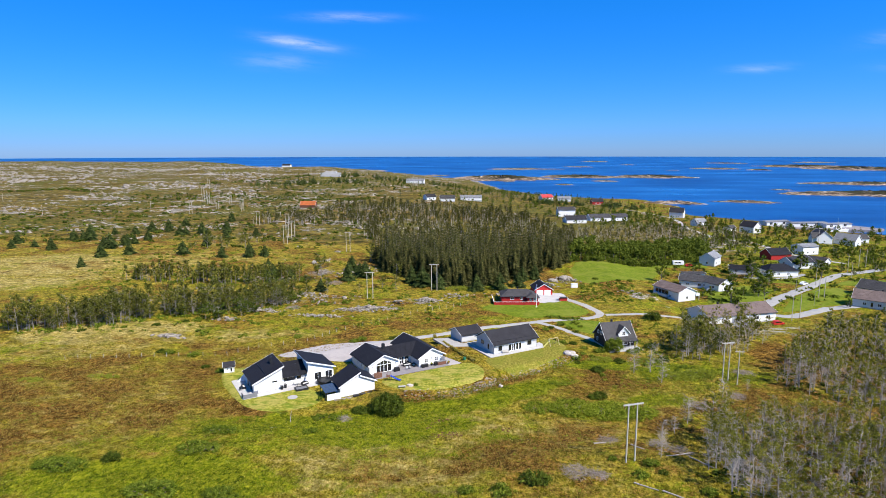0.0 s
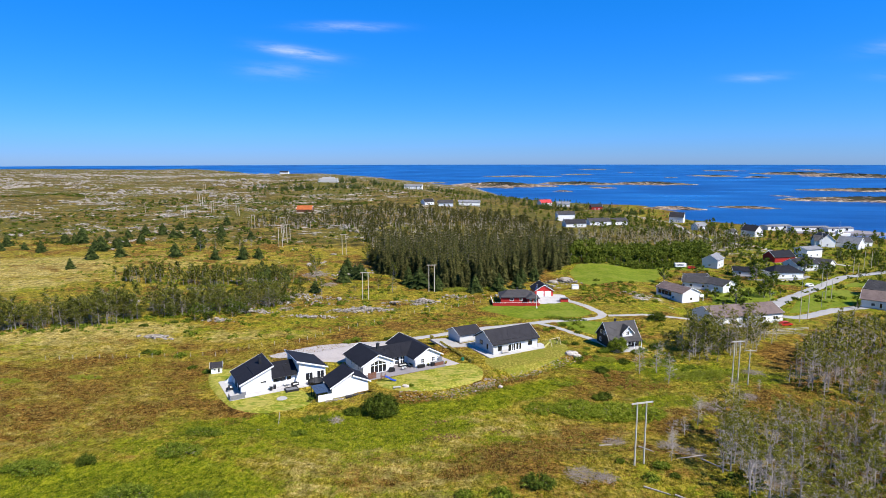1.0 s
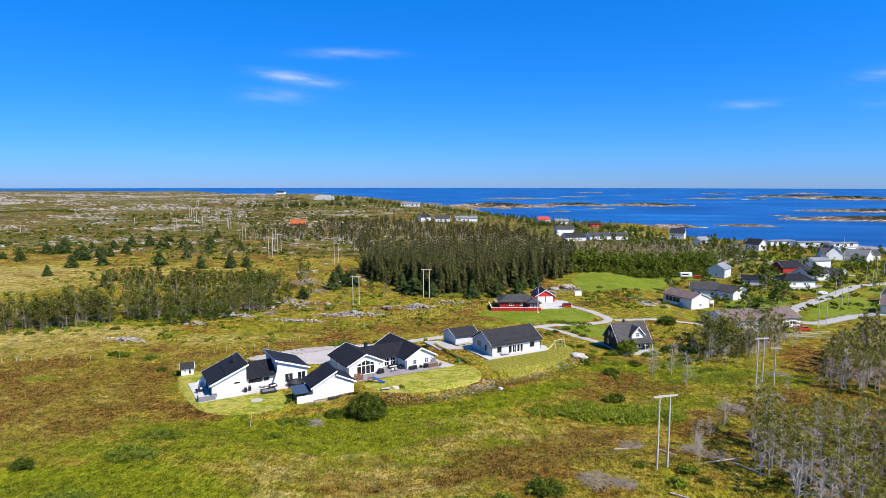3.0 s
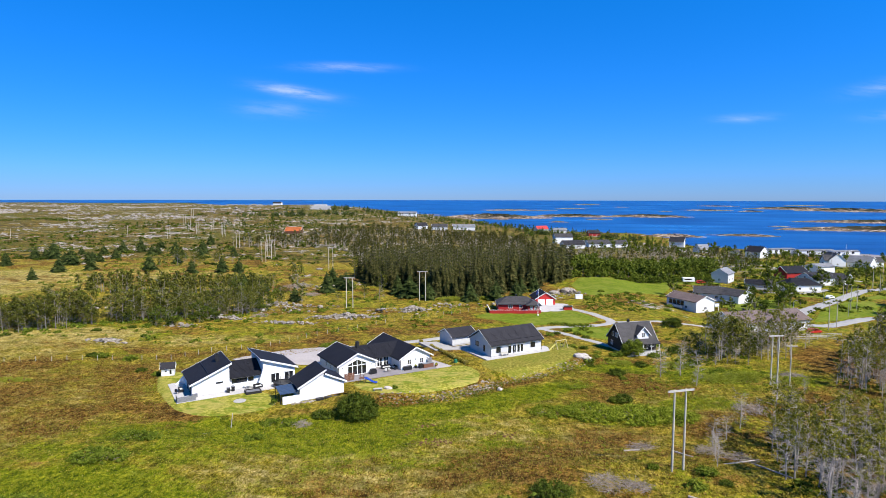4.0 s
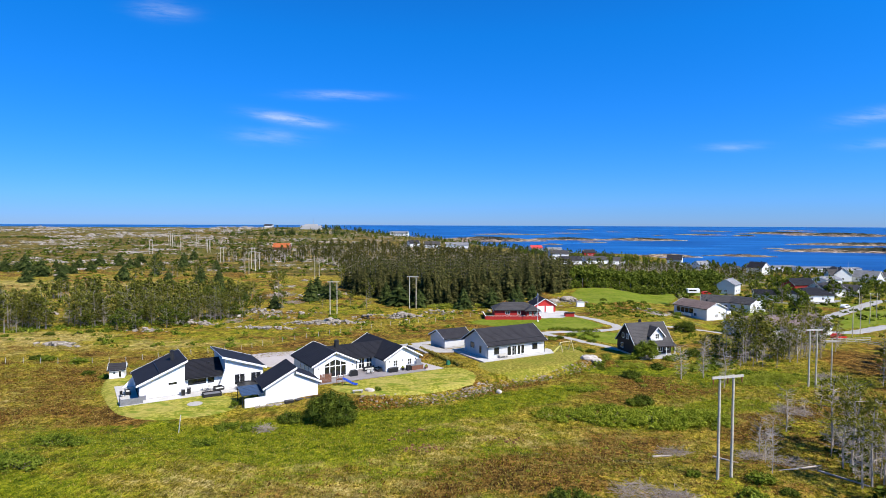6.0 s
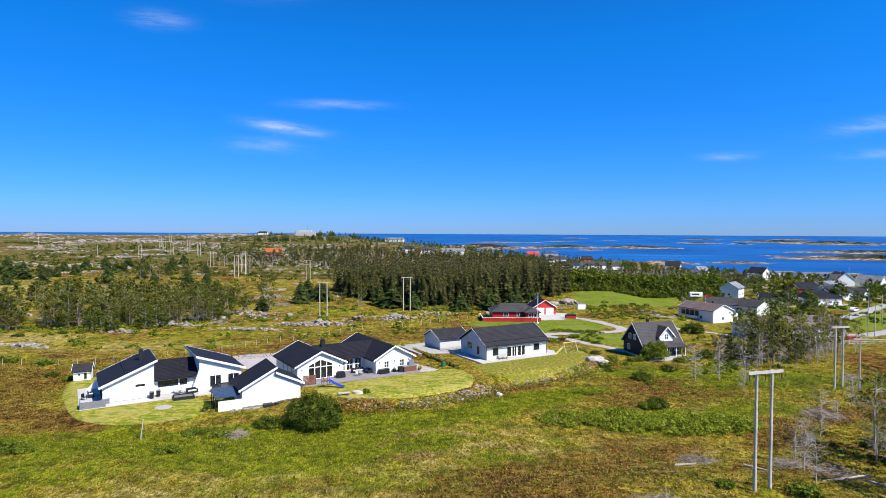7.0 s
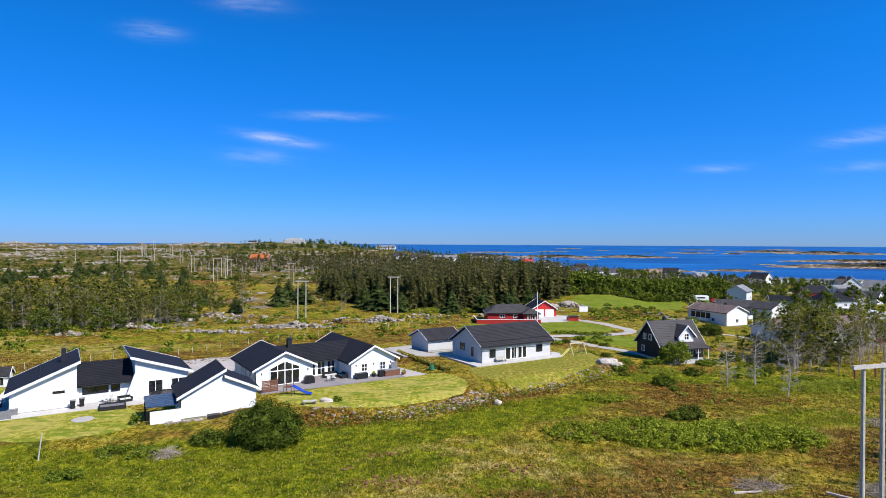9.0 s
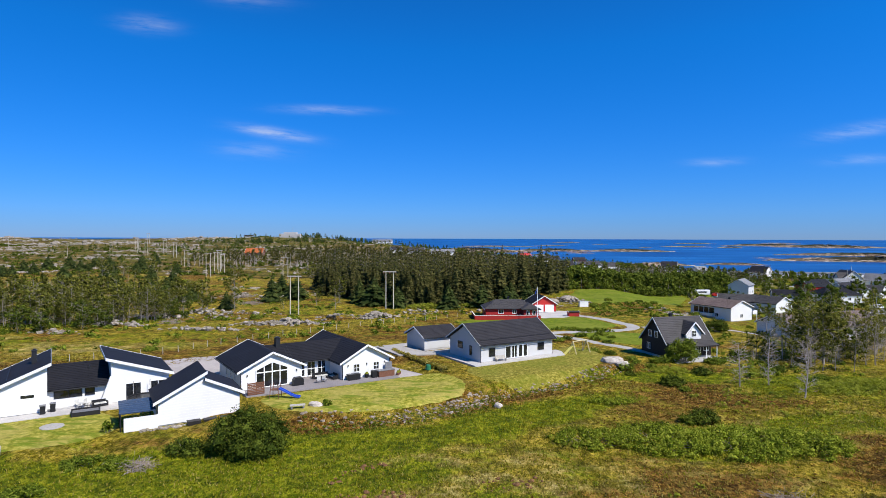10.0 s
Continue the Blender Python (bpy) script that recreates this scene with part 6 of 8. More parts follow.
def planting(kind_list, spots, rng, lo, hi):
    """Plants copies of the given first trees at spots on plan; the first trees take the first spots."""
    for i, (x, y) in enumerate(spots):
        first = kind_list[i % len(kind_list)]
        s = rng.uniform(lo, hi)
        m = stand(x, y, rng.uniform(0, 360), s, s * rng.uniform(0.88, 1.15))
        if i < len(kind_list):
            first.matrix_basis = m
        else:
            copy_thing(first, m)


def in_area(x, y, poly):
    hit = False
    for (ax, ay), (bx, by) in zip(poly, poly[1:] + poly[:1]):
        if (ay > y) != (by > y) and x < (bx - ax) * (y - ay) / (by - ay) + ax:
            hit = not hit
    return hit


def scatter(poly, n, gap, rng, keep=None):
    """Up to n spots inside an outline, no two nearer than gap."""
    xs, ys = [p[0] for p in poly], [p[1] for p in poly]
    out, tries = [], 0
    while len(out) < n and tries < n * 40:
        tries += 1
        x, y = rng.uniform(min(xs), max(xs)), rng.uniform(min(ys), max(ys))
        if in_area(x, y, poly) and all((x - a) ** 2 + (y - b) ** 2 > gap * gap for a, b in out[-400:]) and (keep is None or keep(x, y)):
            out.append((x, y))
    return out


def band(line, width, n, rng, back=True):
    """Spots along a line on plan, spread to one side or both."""
    seg = [math.hypot(b[0] - a[0], b[1] - a[1]) for a, b in zip(line, line[1:])]
    out = []
    for _ in range(n):
        t = rng.uniform(0, sum(seg))
        for (a, b), l in zip(zip(line, line[1:]), seg):
            if t <= l:
                u = t / l
                nx, ny = -(b[1] - a[1]) / l, (b[0] - a[0]) / l
                w = rng.uniform(0 if back else -width / 2, width if back else width / 2)
                out.append((a[0] + (b[0] - a[0]) * u + nx * w, a[1] + (b[1] - a[1]) * u + ny * w))
                break
            t -= l
    return out


def joined(name, shapes, spots, mats, label, category, rng, lo, hi):
    """A far wood as one object: many turned and scaled copies in one mesh with two materials."""
    V, F, M, base = [], [], [], 0
    zz = ground(np.array([p[0] for p in spots]), np.array([p[1] for p in spots]))
    for i, (x, y) in enumerate(spots):
        s = rng.uniform(lo, hi)
        a = rng.uniform(0, 6.28)
        c, sn = math.cos(a), math.sin(a)
        for k, (v, f) in enumerate(shapes[i % len(shapes)]):
            v = np.asarray(v, float)
            if not len(v):
                continue
            w = np.stack([x + s * (v[:, 0] * c - v[:, 1] * sn), y + s * (v[:, 0] * sn + v[:, 1] * c), zz[i] + s * v[:, 2]], -1)
            V.append(w)
            F += [tuple(int(j) + base for j in q) for q in f]
            M += [k] * len(f)
            base += len(v)
    me = bpy.data.meshes.new(name)
    me.from_pydata(np.concatenate(V), [], F)
    for m in mats:
        me.materials.append(m)
    me.polygons.foreach_set("material_index", M)
    me.update()
    return tagged(new(name, me), label, category, kind="stuff")


O = Matrix.Identity(4)
SPRUCES = [spruce_shape(15.5 + 0.9 * k, 3.3 + 0.15 * k, 100 + k) for k in range(5)]
YOUNG = [spruce_shape(5.6, 3.1 + 0.25 * k, 120 + k, 11) for k in range(3)]
PINES = [pine_shape(8.0 - 0.25 * k, 2.7 + 0.12 * k, 130 + k, 0.16, 0.32, 16, 0.22, 21) for k in range(4)] + [twiggy_pine_shape(7.6, 2.5, 136, 0.5, 26)]
FULLPINES = [pine_shape(6.6, 3.4, 138 + k, 0.0, 0.05, 20, 0.22, 26) for k in range(2)]
GREYPINES = [twiggy_pine_shape(9.0, 2.1, 140 + k, (0.50, 0.22, 0.62, 0.36, 0.10, 0.45)[k]) for k in range(6)]
FARPINES = [light_pine(8.5, 2.6, 190 + k, 17) for k in range(4)] + [light_pine(7.5, 2.3, 195 + k, 8, 12) for k in range(2)]
GREYSCRUB = [light_pine(6.5, 2.3, 210 + k, 5, 22) for k in range(4)]
FARBROADS = [light_broadleaf(7.5, 3.3, 200 + k) for k in range(4)]
DEADPINES = [twiggy_pine_shape(7.5, 1.9, 150 + k, 0.0, 40) for k in range(3)]
BROADS = [broadleaf_shape(8.5, 3.5, 160 + k) for k in range(4)]
SCRUB = [bush_shape(0.9, 0.9, 0.75, 180 + k, 5, 8, 0.20) for k in range(4)]
BUSHES = [bush_shape(2.0, 2.0, 1.9, 170 + k) for k in range(3)]


def clear_of_houses(x, y, gap=6.5):
    for (ax, ay), (bx, by) in zip(COAST_ROAD, COAST_ROAD[1:]):
        t = min(1, max(0, ((x - ax) * (bx - ax) + (y - ay) * (by - ay)) / ((bx - ax) ** 2 + (by - ay) ** 2)))
        if (x - ax - t * (bx - ax)) ** 2 + (y - ay - t * (by - ay)) ** 2 < 64:
            return False
    return all((x - v[1]) ** 2 + (y - v[2]) ** 2 > (gap + 0.25 * v[4]) ** 2 for v in VILLAGE)


# the spruce plantation: its near rows tree by tree, the rest as one wood
SPRUCE_FRONT = [(-57, 277), (-42, 263.5), (-15, 243), (1, 245), (9, 258), (17, 272), (36, 295)]
firsts = [tree_thing("spruce_tree", s, BARK, SPRUCE_LEAF, "tall dark spruce with drooping boughs in a dense plantation", "tree", "spruce plantation", O) for s in SPRUCES]
planting(firsts, band(SPRUCE_FRONT, 11, 130, RNG), RNG, 0.5, 0.98)
wood = scatter([(-58, 285), (-42, 273), (-15, 253), (-1, 255), (14, 282), (38, 304), (44, 335), (36, 345), (-62, 340), (-68, 310)], 320, 3.1, RNG)
joined("spruce_wood", [spruce_shape(16 + k, 3.6, 110 + k, 10) for k in range(4)], wood, (BARK, SPRUCE_LEAF), "dense dark spruce wood behind the first rows", "woodland", RNG, 0.68, 1.04)
firsts = [tree_thing("young_spruce", s, BARK, SPRUCE_YOUNG, "young bluish-green spruce standing alone on the heath", "tree", "young spruces", O) for s in YOUNG]
spots = [(-287, 311), (-278, 318), (-267, 346), (-216, 292), (-206, 302), (-175, 304), (-265, 374), (-251, 376), (-246, 388), (-216, 450), (-238, 419), (-135, 302), (-272, 359), (-196, 372), (-204, 380), (-180, 366),
         (-214, 376), (-190, 388), (-165, 380), (-232, 339), (-225, 336), (-225, 350), (-235, 321), (-263, 347), (-258, 307), (-274, 346), (-229, 318), (-178, 336), (-218, 376), (-233, 388), (-99, 245), (-93, 252), (-262, 262), (-205, 262), (-150, 300), (-128, 306), (-300, 330), (-228, 330), (-110, 268), (-72, 232), (-64, 268), (-60, 262), (-66, 254),
         (12, 250), (-22, 242), (-6, 240), (4, 243), (20, 266), (-36, 252), (-30, 246), (-70, 276), (14, 262), (-100, 250)]
planting(firsts, spots, RNG, 0.85, 1.6)

# pine belts on the heath
firsts = [tree_thing("pine_tree", s, PALE_BARK, PINE_LEAF, "windswept pine with grey trunk and olive crown", "tree", "pine belts", O) for s in PINES]
pines = band([(-152, 160), (-130, 170), (-117, 184), (-103, 190), (-86, 199), (-76, 207)], 13, 205, RNG)
back_belt = band([(-166, 236), (-146, 236), (-120, 236), (-100, 240), (-86, 246)], 16, 130, RNG)
pines += band([(-168, 152), (-150, 161)], 9, 16, RNG)
clump = scatter([(57, 159), (67, 161), (84, 175), (94, 184), (88, 192), (70, 186), (58, 174)], 12, 2.6, RNG)
pines += band([(-85, 214), (-76, 212)], 14, 14, RNG) + [(-178, 318), (-170, 322), (-165, 330), (-160, 326), (-172, 334), (-156, 338), (-150, 330), (-166, 342), (-182, 330), (-148, 342)]
pines += [(-84, 248), (-78, 252), (-68, 228), (-56, 236), (-92, 262), (-58, 290), (-66, 300), (-44, 258), (-47, 240), (-40, 236)]
clump += [(58, 170), (60, 164.5), (63, 166), (67, 169), (70, 166), (74, 170), (72, 176), (66, 175), (80, 180), (77, 184), (57, 172), (86, 178), (90, 184)]
clump += scatter([(54, 172), (61, 165), (72, 165), (86, 176), (84, 190), (64, 184)], 22, 2.4, RNG)
pines += [(64.6, 160.4), (63.1, 166.6), (56.1, 163.3), (55.3, 173.9), (66.4, 193.7), (81.3, 185.8), (62, 168.4), (64.9, 168.6), (67.8, 169.9), (70.1, 166.2), (62.7, 176.6), (71, 183), (77.5, 183.6), (55.5, 170.4), (76, 166.8), (60, 161), (62, 167), (66, 172), (70, 170), (75, 174), (79, 178), (84, 181), (88, 186), (64, 176), (72, 181)]
planting(firsts, pines, RNG, 0.55, 1.12)
joined("pine_belt", FARPINES, back_belt, (PALE_BARK, PINE_LEAF), "belt of low pines on the heath behind the first", "woodland", RNG, 0.6, 1.0)
firsts = [tree_thing("bushy_pine", s, PALE_BARK, DARK_LEAF, "broad dark green pine with boughs down to the ground", "tree", "pine belts", O) for s in FULLPINES]
planting(firsts, [(-95, 187), (-89, 192), (-86, 196), (-99, 185), (-91, 200), (-128, 193), (-134, 190), (-140, 190), (-78, 211), (-110, 188), (-83, 246), (-96, 236), (-108, 240), (-76, 214), (-122, 236), (70, 172), (58, 176)], RNG, 0.7, 1.1)

under = band([(-150, 158), (-130, 168), (-117, 182), (-103, 188), (-86, 197), (-76, 205)], 10, 150, RNG) + band([(-166, 234), (-120, 234), (-84, 246)], 14, 80, RNG)
far = scatter([(-200, 440), (-105, 430), (-78, 350), (-60, 342), (46, 345), (60, 385), (20, 520), (-40, 560), (-120, 560), (-180, 510)], 760, 3.2, RNG, lambda x, y: not (abs(x + 178) < 24 and 480 < y < 550))
joined("pine_wood", FARPINES + GREYSCRUB[:2], far, (DEADWOOD, MOOR_LEAF), "wide scrubby pine wood with grey stems", "woodland", RNG, 0.78, 1.25)
far = scatter([(40, 352), (120, 388), (176, 400), (186, 470), (170, 520), (120, 480), (60, 440), (30, 400)], 330, 4.0, RNG, clear_of_houses)
joined("grey_wood", GREYSCRUB + FARPINES[:1], far, (DEADWOOD, MOOR_LEAF), "half-bare grey birch and pine wood", "woodland", RNG, 0.55, 1.0)
far = scatter([(-330, 700), (-150, 640), (-60, 700), (20, 720), (60, 790), (0, 900), (-120, 960), (-200, 920), (-330, 900)], 190, 6, RNG) + band([(-380, 560), (-250, 600), (-180, 590)], 25, 46, RNG)
joined("far_wood", FARPINES[:3], far, (BARK, DARK_LEAF), "scattered low pine scrub far across the heath", "woodland", RNG, 0.5, 0.85)
far = band([(-330, 760), (-260, 780), (-190, 800)], 30, 50, RNG) + band([(-245, 870), (-180, 860), (-110, 880), (-60, 930)], 30, 50, RNG) + band([(40, 690), (110, 720), (160, 700)], 40, 60, RNG)
joined("far_spruce", [spruce_shape(5.6, 3.1, 125 + k, 6) for k in range(2)], far, (BARK, SPRUCE_YOUNG), "dark spruces along the far ridge", "woodland", RNG, 0.9, 1.5)

# leafy woods down to the coast; the dense line behind the green field first
far = scatter([(40, 316), (60, 318), (90, 326), (118, 344), (132, 372), (126, 392), (86, 366), (44, 350)], 170, 3.0, RNG)
joined("greenwood", FARBROADS, far, (BARK, GREEN_LEAF), "dense dark green leafy wood behind the green field", "woodland", RNG, 0.85, 1.25)
far = scatter([(60, 480), (170, 400), (186, 330), (250, 340), (330, 450), (326, 540), (250, 560), (190, 640), (90, 640), (40, 560)], 320, 5.8, RNG, clear_of_houses)
edge = band([(38, 313), (60, 316), (90, 323), (118, 342), (132, 370)], 6, 120, RNG, False)
joined("greenwood_edge", [bush_shape(1.9, 1.9, 3.4, 185 + k, 14, 16, 0.22) for k in range(3)], edge, (BARK, GREEN_LEAF), "dense leafy undergrowth along the edge of the wood", "scrub", RNG, 0.7, 1.5)
joined("coast_wood", FARBROADS + GREYSCRUB[:1], far, (BARK, GREEN_LEAF), "leafy dark green trees between the harbour houses", "woodland", RNG, 0.45, 1.0)
far = scatter([(-60, 600), (60, 560), (180, 600), (200, 760), (90, 900), (0, 1000), (-80, 900)], 340, 6.2, RNG, clear_of_houses)
joined("coast_scrub", FARBROADS[:2] + FARPINES[:2], far, (BARK, GREEN_LEAF), "low windblown scrub along the coast", "woodland", RNG, 0.4, 0.85)

# the grey, half-dead woods: a near stand and a farther one behind a clearing
firsts = [tree_thing("grey_pine", s, DEADWOOD, GREY_NEEDLES, "half-dead pine with pale grey bare branches and sparse green tips", "tree", "grey pine wood", O) for s in GREYPINES]
GREY = [(43, 97), (46, 107), (51, 116), (58, 114), (64, 119), (74, 116), (88, 118), (112, 122), (110, 100), (84, 78), (66, 72), (50, 76), (44, 87)]
GREY_FAR = [(74, 144), (80, 135), (92, 129), (120, 126), (146, 160), (134, 192), (112, 190), (96, 172)]
planting(firsts, clump + scatter(GREY, 285, 1.8, RNG) + scatter([(74, 144), (80, 135), (92, 129), (108, 131), (96, 150), (90, 158)], 55, 2.6, RNG), RNG, 0.68, 1.06)
joined("wood_undergrowth", SCRUB, scatter(GREY, 330, 1.2, RNG) + scatter(GREY_FAR, 200, 1.8, RNG), (DEADWOOD, DARK_LEAF), "dark juniper and heather under the grey pines", "scrub", RNG, 0.6, 1.8)
joined("grey_pine_wood", [light_pine(8.6, 1.9, 220 + k, 12, 26) for k in range(4)], scatter(GREY_FAR, 190, 2.7, RNG, lambda x, y: x > 100 or y > 152), (DEADWOOD, GREY_NEEDLES), "stand of half-bare grey pines behind the clearing", "woodland", RNG, 0.68, 1.06)
firsts = [tree_thing("dead_pine", s, DEADWOOD, PINE_LEAF, "bare dead pine with silvery twigs", "tree", "dead pines", O) for s in DEADPINES]
planting([tree_thing("dead_pine", s, DEADWOOD, PINE_LEAF, "bare dead pine with silvery twigs", "tree", "dead pines", O) for s in DEADPINES], [(41.2, 148.3), (45.7, 149.2), (46.6, 141.2)], RNG, 0.92, 1.0)
planting(firsts, [(38.5, 108), (42, 112), (46, 117), (37.5, 104), (52, 124), (58, 131), (66, 137), (57, 160), (62, 161), (52, 168), (92, 158), (100, 166), (36, 99), (-33, 74.5)] + scatter(GREY, 40, 4, RNG) + scatter(GREY_FAR, 36, 5, RNG), RNG, 0.5, 0.9)

# broadleaf trees
BIG_TREES = [(127.1, 292.6), (161.9, 297.3), (99.3, 241.6), (115.1, 254.0), (81.2, 281.0), (161.3, 318.0), (93.1, 216.4)]
firsts = [tree_thing("leafy_tree", s, BARK, BUSH_LEAF, "leafy bright green deciduous tree", "tree", "leafy trees", O) for s in BROADS[:1]] + [tree_thing("leafy_tree", s, BARK, GREEN_LEAF, "dark green deciduous tree", "tree", "leafy trees", O) for s in BROADS[1:]]
spots = scatter([(110, 338), (150, 345), (180, 420), (176, 470), (130, 400)], 34, 7, RNG) + scatter([(205, 440), (262, 470), (256, 560), (215, 560)], 22, 9, RNG) + scatter([(190, 300), (240, 330), (260, 400), (200, 390)], 30, 8, RNG)
spots += scatter([(100, 232), (150, 262), (150, 300), (190, 340), (150, 345), (100, 320), (88, 262)], 20, 7, RNG, clear_of_houses) + scatter([(150, 240), (190, 270), (240, 320), (200, 330), (170, 290)], 24, 7, RNG, clear_of_houses)
spots += [(97, 285), (100, 280), (118, 274), (122, 279), (126, 272), (140, 302), (159, 302), (112, 272), (86, 236), (90, 238), (95, 237), (72, 190),
          (123.5, 285), (119.6, 262.8), (102.8, 296.2), (168.7, 305.6), (165, 309), (87.2, 199.6), (114.9, 295.7), (147.7, 330.3), (135.7, 224.8), (128, 305), (133, 308), (172, 300), (104, 242), (110, 246), (130, 205), (136, 208), (126, 196), (142, 214), (118, 196), (70, 500), (40, 520), (120, 520), (124, 200), (132, 200), (148, 218), (112, 192)]
planting(firsts, [out(*p) for p in spots], RNG, 0.5, 0.92)
for x, y in BIG_TREES:
    f = firsts[1 + int(x) % 3]
    copy_thing(f, stand(x, y, 40 * x, (1.05 + 0.03 * (int(y) % 9)) / f.scale[0]))
firsts = [tree_thing("leafy_shrub", s, BARK, BUSH_LEAF, "rounded green willow shrub in the grass", "shrub", "willow shrubs", O) for s in BUSHES[:2]] + [tree_thing("leafy_shrub", BUSHES[2], BARK, DARK_LEAF, "dark green shrub in the grass", "shrub", "willow shrubs", O)]
spots = [(-40.5, 167), (-38.5, 169), (-29, 171.5), (-92, 150), (-84, 149.3), (-95, 151), (-70, 138), (36, 166), (38, 168.5), (34, 165), (44, 166), (46, 168.5), (27, 157), (29, 159.5), (39, 156.5), (28, 131), (32, 150), (-98, 190), (-60, 170),
         (-150, 252), (-138, 246), (70, 246), (57, 252), (50, 240), (66, 234), (78, 228), (22, 188), (26, 192), (28, 188), (30, 184), (20, 186), (32, 190), (46, 258), (40, 252), (48, 268), (58, 266), (64, 270), (75, 276), (27.8, 172), (30.7, 167.7), (31.7, 159.6), (27.2, 154.9), (32.6, 146), (30.7, 194.2), (26, 194), (-20, 240), (-14, 238), (-4, 238), (-28, 236), (-50, 226), (-80, 220),
         (150, 218), (156, 226), (140, 200), (110, 232), (101, 240), (52, 160), (50, 158), (24, 171), (22, 174), (-34, 228), (48, 176), (50, 172), (33.5, 96), (31, 92), (35, 93), (0.5, 85), (6.5, 84.5), (-76, 141), (41, 87), (38, 84), (44, 84), (47, 158), (56, 154), (24, 127), (27, 97.5), (-101, 183), (-96, 186), (-90, 189), (-84, 194), (-112, 176), (-121, 172), (-79, 198), (-104, 181), (-74, 202), (-70, 206), (-132, 166), (-64, 210), (-56, 214), (-48, 218), (-20, 226), (-36, 222), (-44, 212)]
planting(firsts, spots, RNG, 0.5, 1.15)
for x, y, rx, ry, h, mat, lab in ((-20.0, 118.4, 4.7, 4.0, 5.1, DARK_LEAF, "large dense dark green bush by the lawn"), (-26.2, 117.5, 2.2, 1.8, 2.0, DARK_LEAF, "dark green bush beside the bank"),
                                  (12.3, 88.4, 3.0, 2.4, 2.4, DARK_LEAF, "dark green bush in the meadow"), (-67.5, 89.5, 2.0, 1.6, 2.3, DARK_LEAF, "small round dark green bush"),
                                  (39.3, 166.4, 3.1, 2.7, 4.7, BUSH_LEAF, "large leafy bush before the black house"), (44.8, 165.6, 1.7, 1.5, 1.5, BUSH_LEAF, "leafy bush before the black house"), (50.5, 170.0, 1.8, 1.8, 2.4, DARK_LEAF, "dark leafy bush by the black house"),
                                  (-33.0, 113.5, 4.2, 2.0, 1.3, BUSH_LEAF, "low spreading bush below the garden bank"), (-34.2, 106.0, 1.8, 1.3, 1.1, BUSH_LEAF, "small pale green meadow bush"),
                                  (-75.5, 86.5, 6.2, 3.0, 2.0, BUSH_LEAF, "low spreading mat of green willow"), (-53.2, 95.0, 5.2, 3.0, 1.9, BUSH_LEAF, "low spreading mat of green willow"), (-52.5, 103.0, 4.8, 2.0, 1.5, BUSH_LEAF, "low grey-green willow mat"),
                                  (-53.5, 80.5, 6.0, 3.2, 2.0, BUSH_LEAF, "low spreading mat of green willow"), (-41.5, 80.5, 4.0, 2.4, 1.5, BUSH_LEAF, "low spreading mat of green willow"),
                                  (15.5, 123.6, 5.6, 3.6, 1.5, THICKET_LEAF, "broad thicket of low willow"), (23.0, 124.2, 6.4, 5.6, 1.8, THICKET_LEAF, "broad thicket of low willow"), (31.5, 123.0, 6.8, 6.2, 1.9, THICKET_LEAF, "broad thicket of low willow"), (37.0, 122.0, 5.0, 4.8, 1.7, THICKET_LEAF, "broad thicket of low willow"),
                                  (58.5, 202.0, 3.2, 2.6, 3.6, DARK_LEAF, "dark leafy bush beside the black house"), (29.5, 131.0, 2.2, 1.6, 2.2, DARK_LEAF, "dark round bush behind the thicket"), (31.7, 149.0, 2.2, 1.7, 1.9, DARK_LEAF, "dark round bush in the heath"), (21.0, 139.0, 3.4, 1.6, 0.8, THICKET_LEAF, "low green scrub on the heath"),
                                  (53, 146, 6, 4, 1.2, HEDGE_LEAF, "patch of bright green scrub"), (60, 149, 6, 4, 1.1, HEDGE_LEAF, "patch of bright green scrub"), (47, 158, 5, 3, 1.0, HEDGE_LEAF, "patch of bright green scrub"),
                                  (68, 146, 5, 3, 1.0, HEDGE_LEAF, "patch of bright green scrub"), (-116, 126, 4, 2, 0.7, HEDGE_LEAF, "low green scrub on the heath"), (-99, 131, 5, 2, 0.6, HEDGE_LEAF, "low green scrub on the heath"), (34, 158, 5, 2.6, 0.9, HEDGE_LEAF, "low green scrub on the heath"),
                                  (30, 199, 5.5, 1.6, 1.3, BUSH_LEAF, "low hedge beside the road"), (24, 201, 4.0, 1.4, 1.1, BUSH_LEAF, "low hedge beside the road"), (-12, 241, 8, 3, 2.0, HEDGE_LEAF, "bright green undergrowth before the spruces"), (2, 244, 6, 3, 2.0, HEDGE_LEAF, "bright green undergrowth before the spruces")):
    area = rx * ry
    tree_thing("shrub", bush_shape(rx, ry, h, int(abs(x * 31 + y)), int(24 + area * (5.0 if h > 2.6 else 4.6)), 95 if h > 2.6 else 44, 0.078 + 0.003 * h if h > 2.6 else 0.098, 0.24 if h > 2.6 else 0.30), BARK, mat, lab, "shrub", "", stand(x, y, 0, 1))

# low scrub over the middle ground, too much to count


def wild(x, y):
    """Whether a spot lies outside plots, roads and yards."""
    return not any(abs((x - a) * c + (y - b) * s) < hx and abs(-(x - a) * s + (y - b) * c) < hy for a, b, hx, hy, c, s in NEAR_KEEP) and not (-65 < x < 45 and abs(y - (185 + 0.55 * x)) < 7 and x > -30)


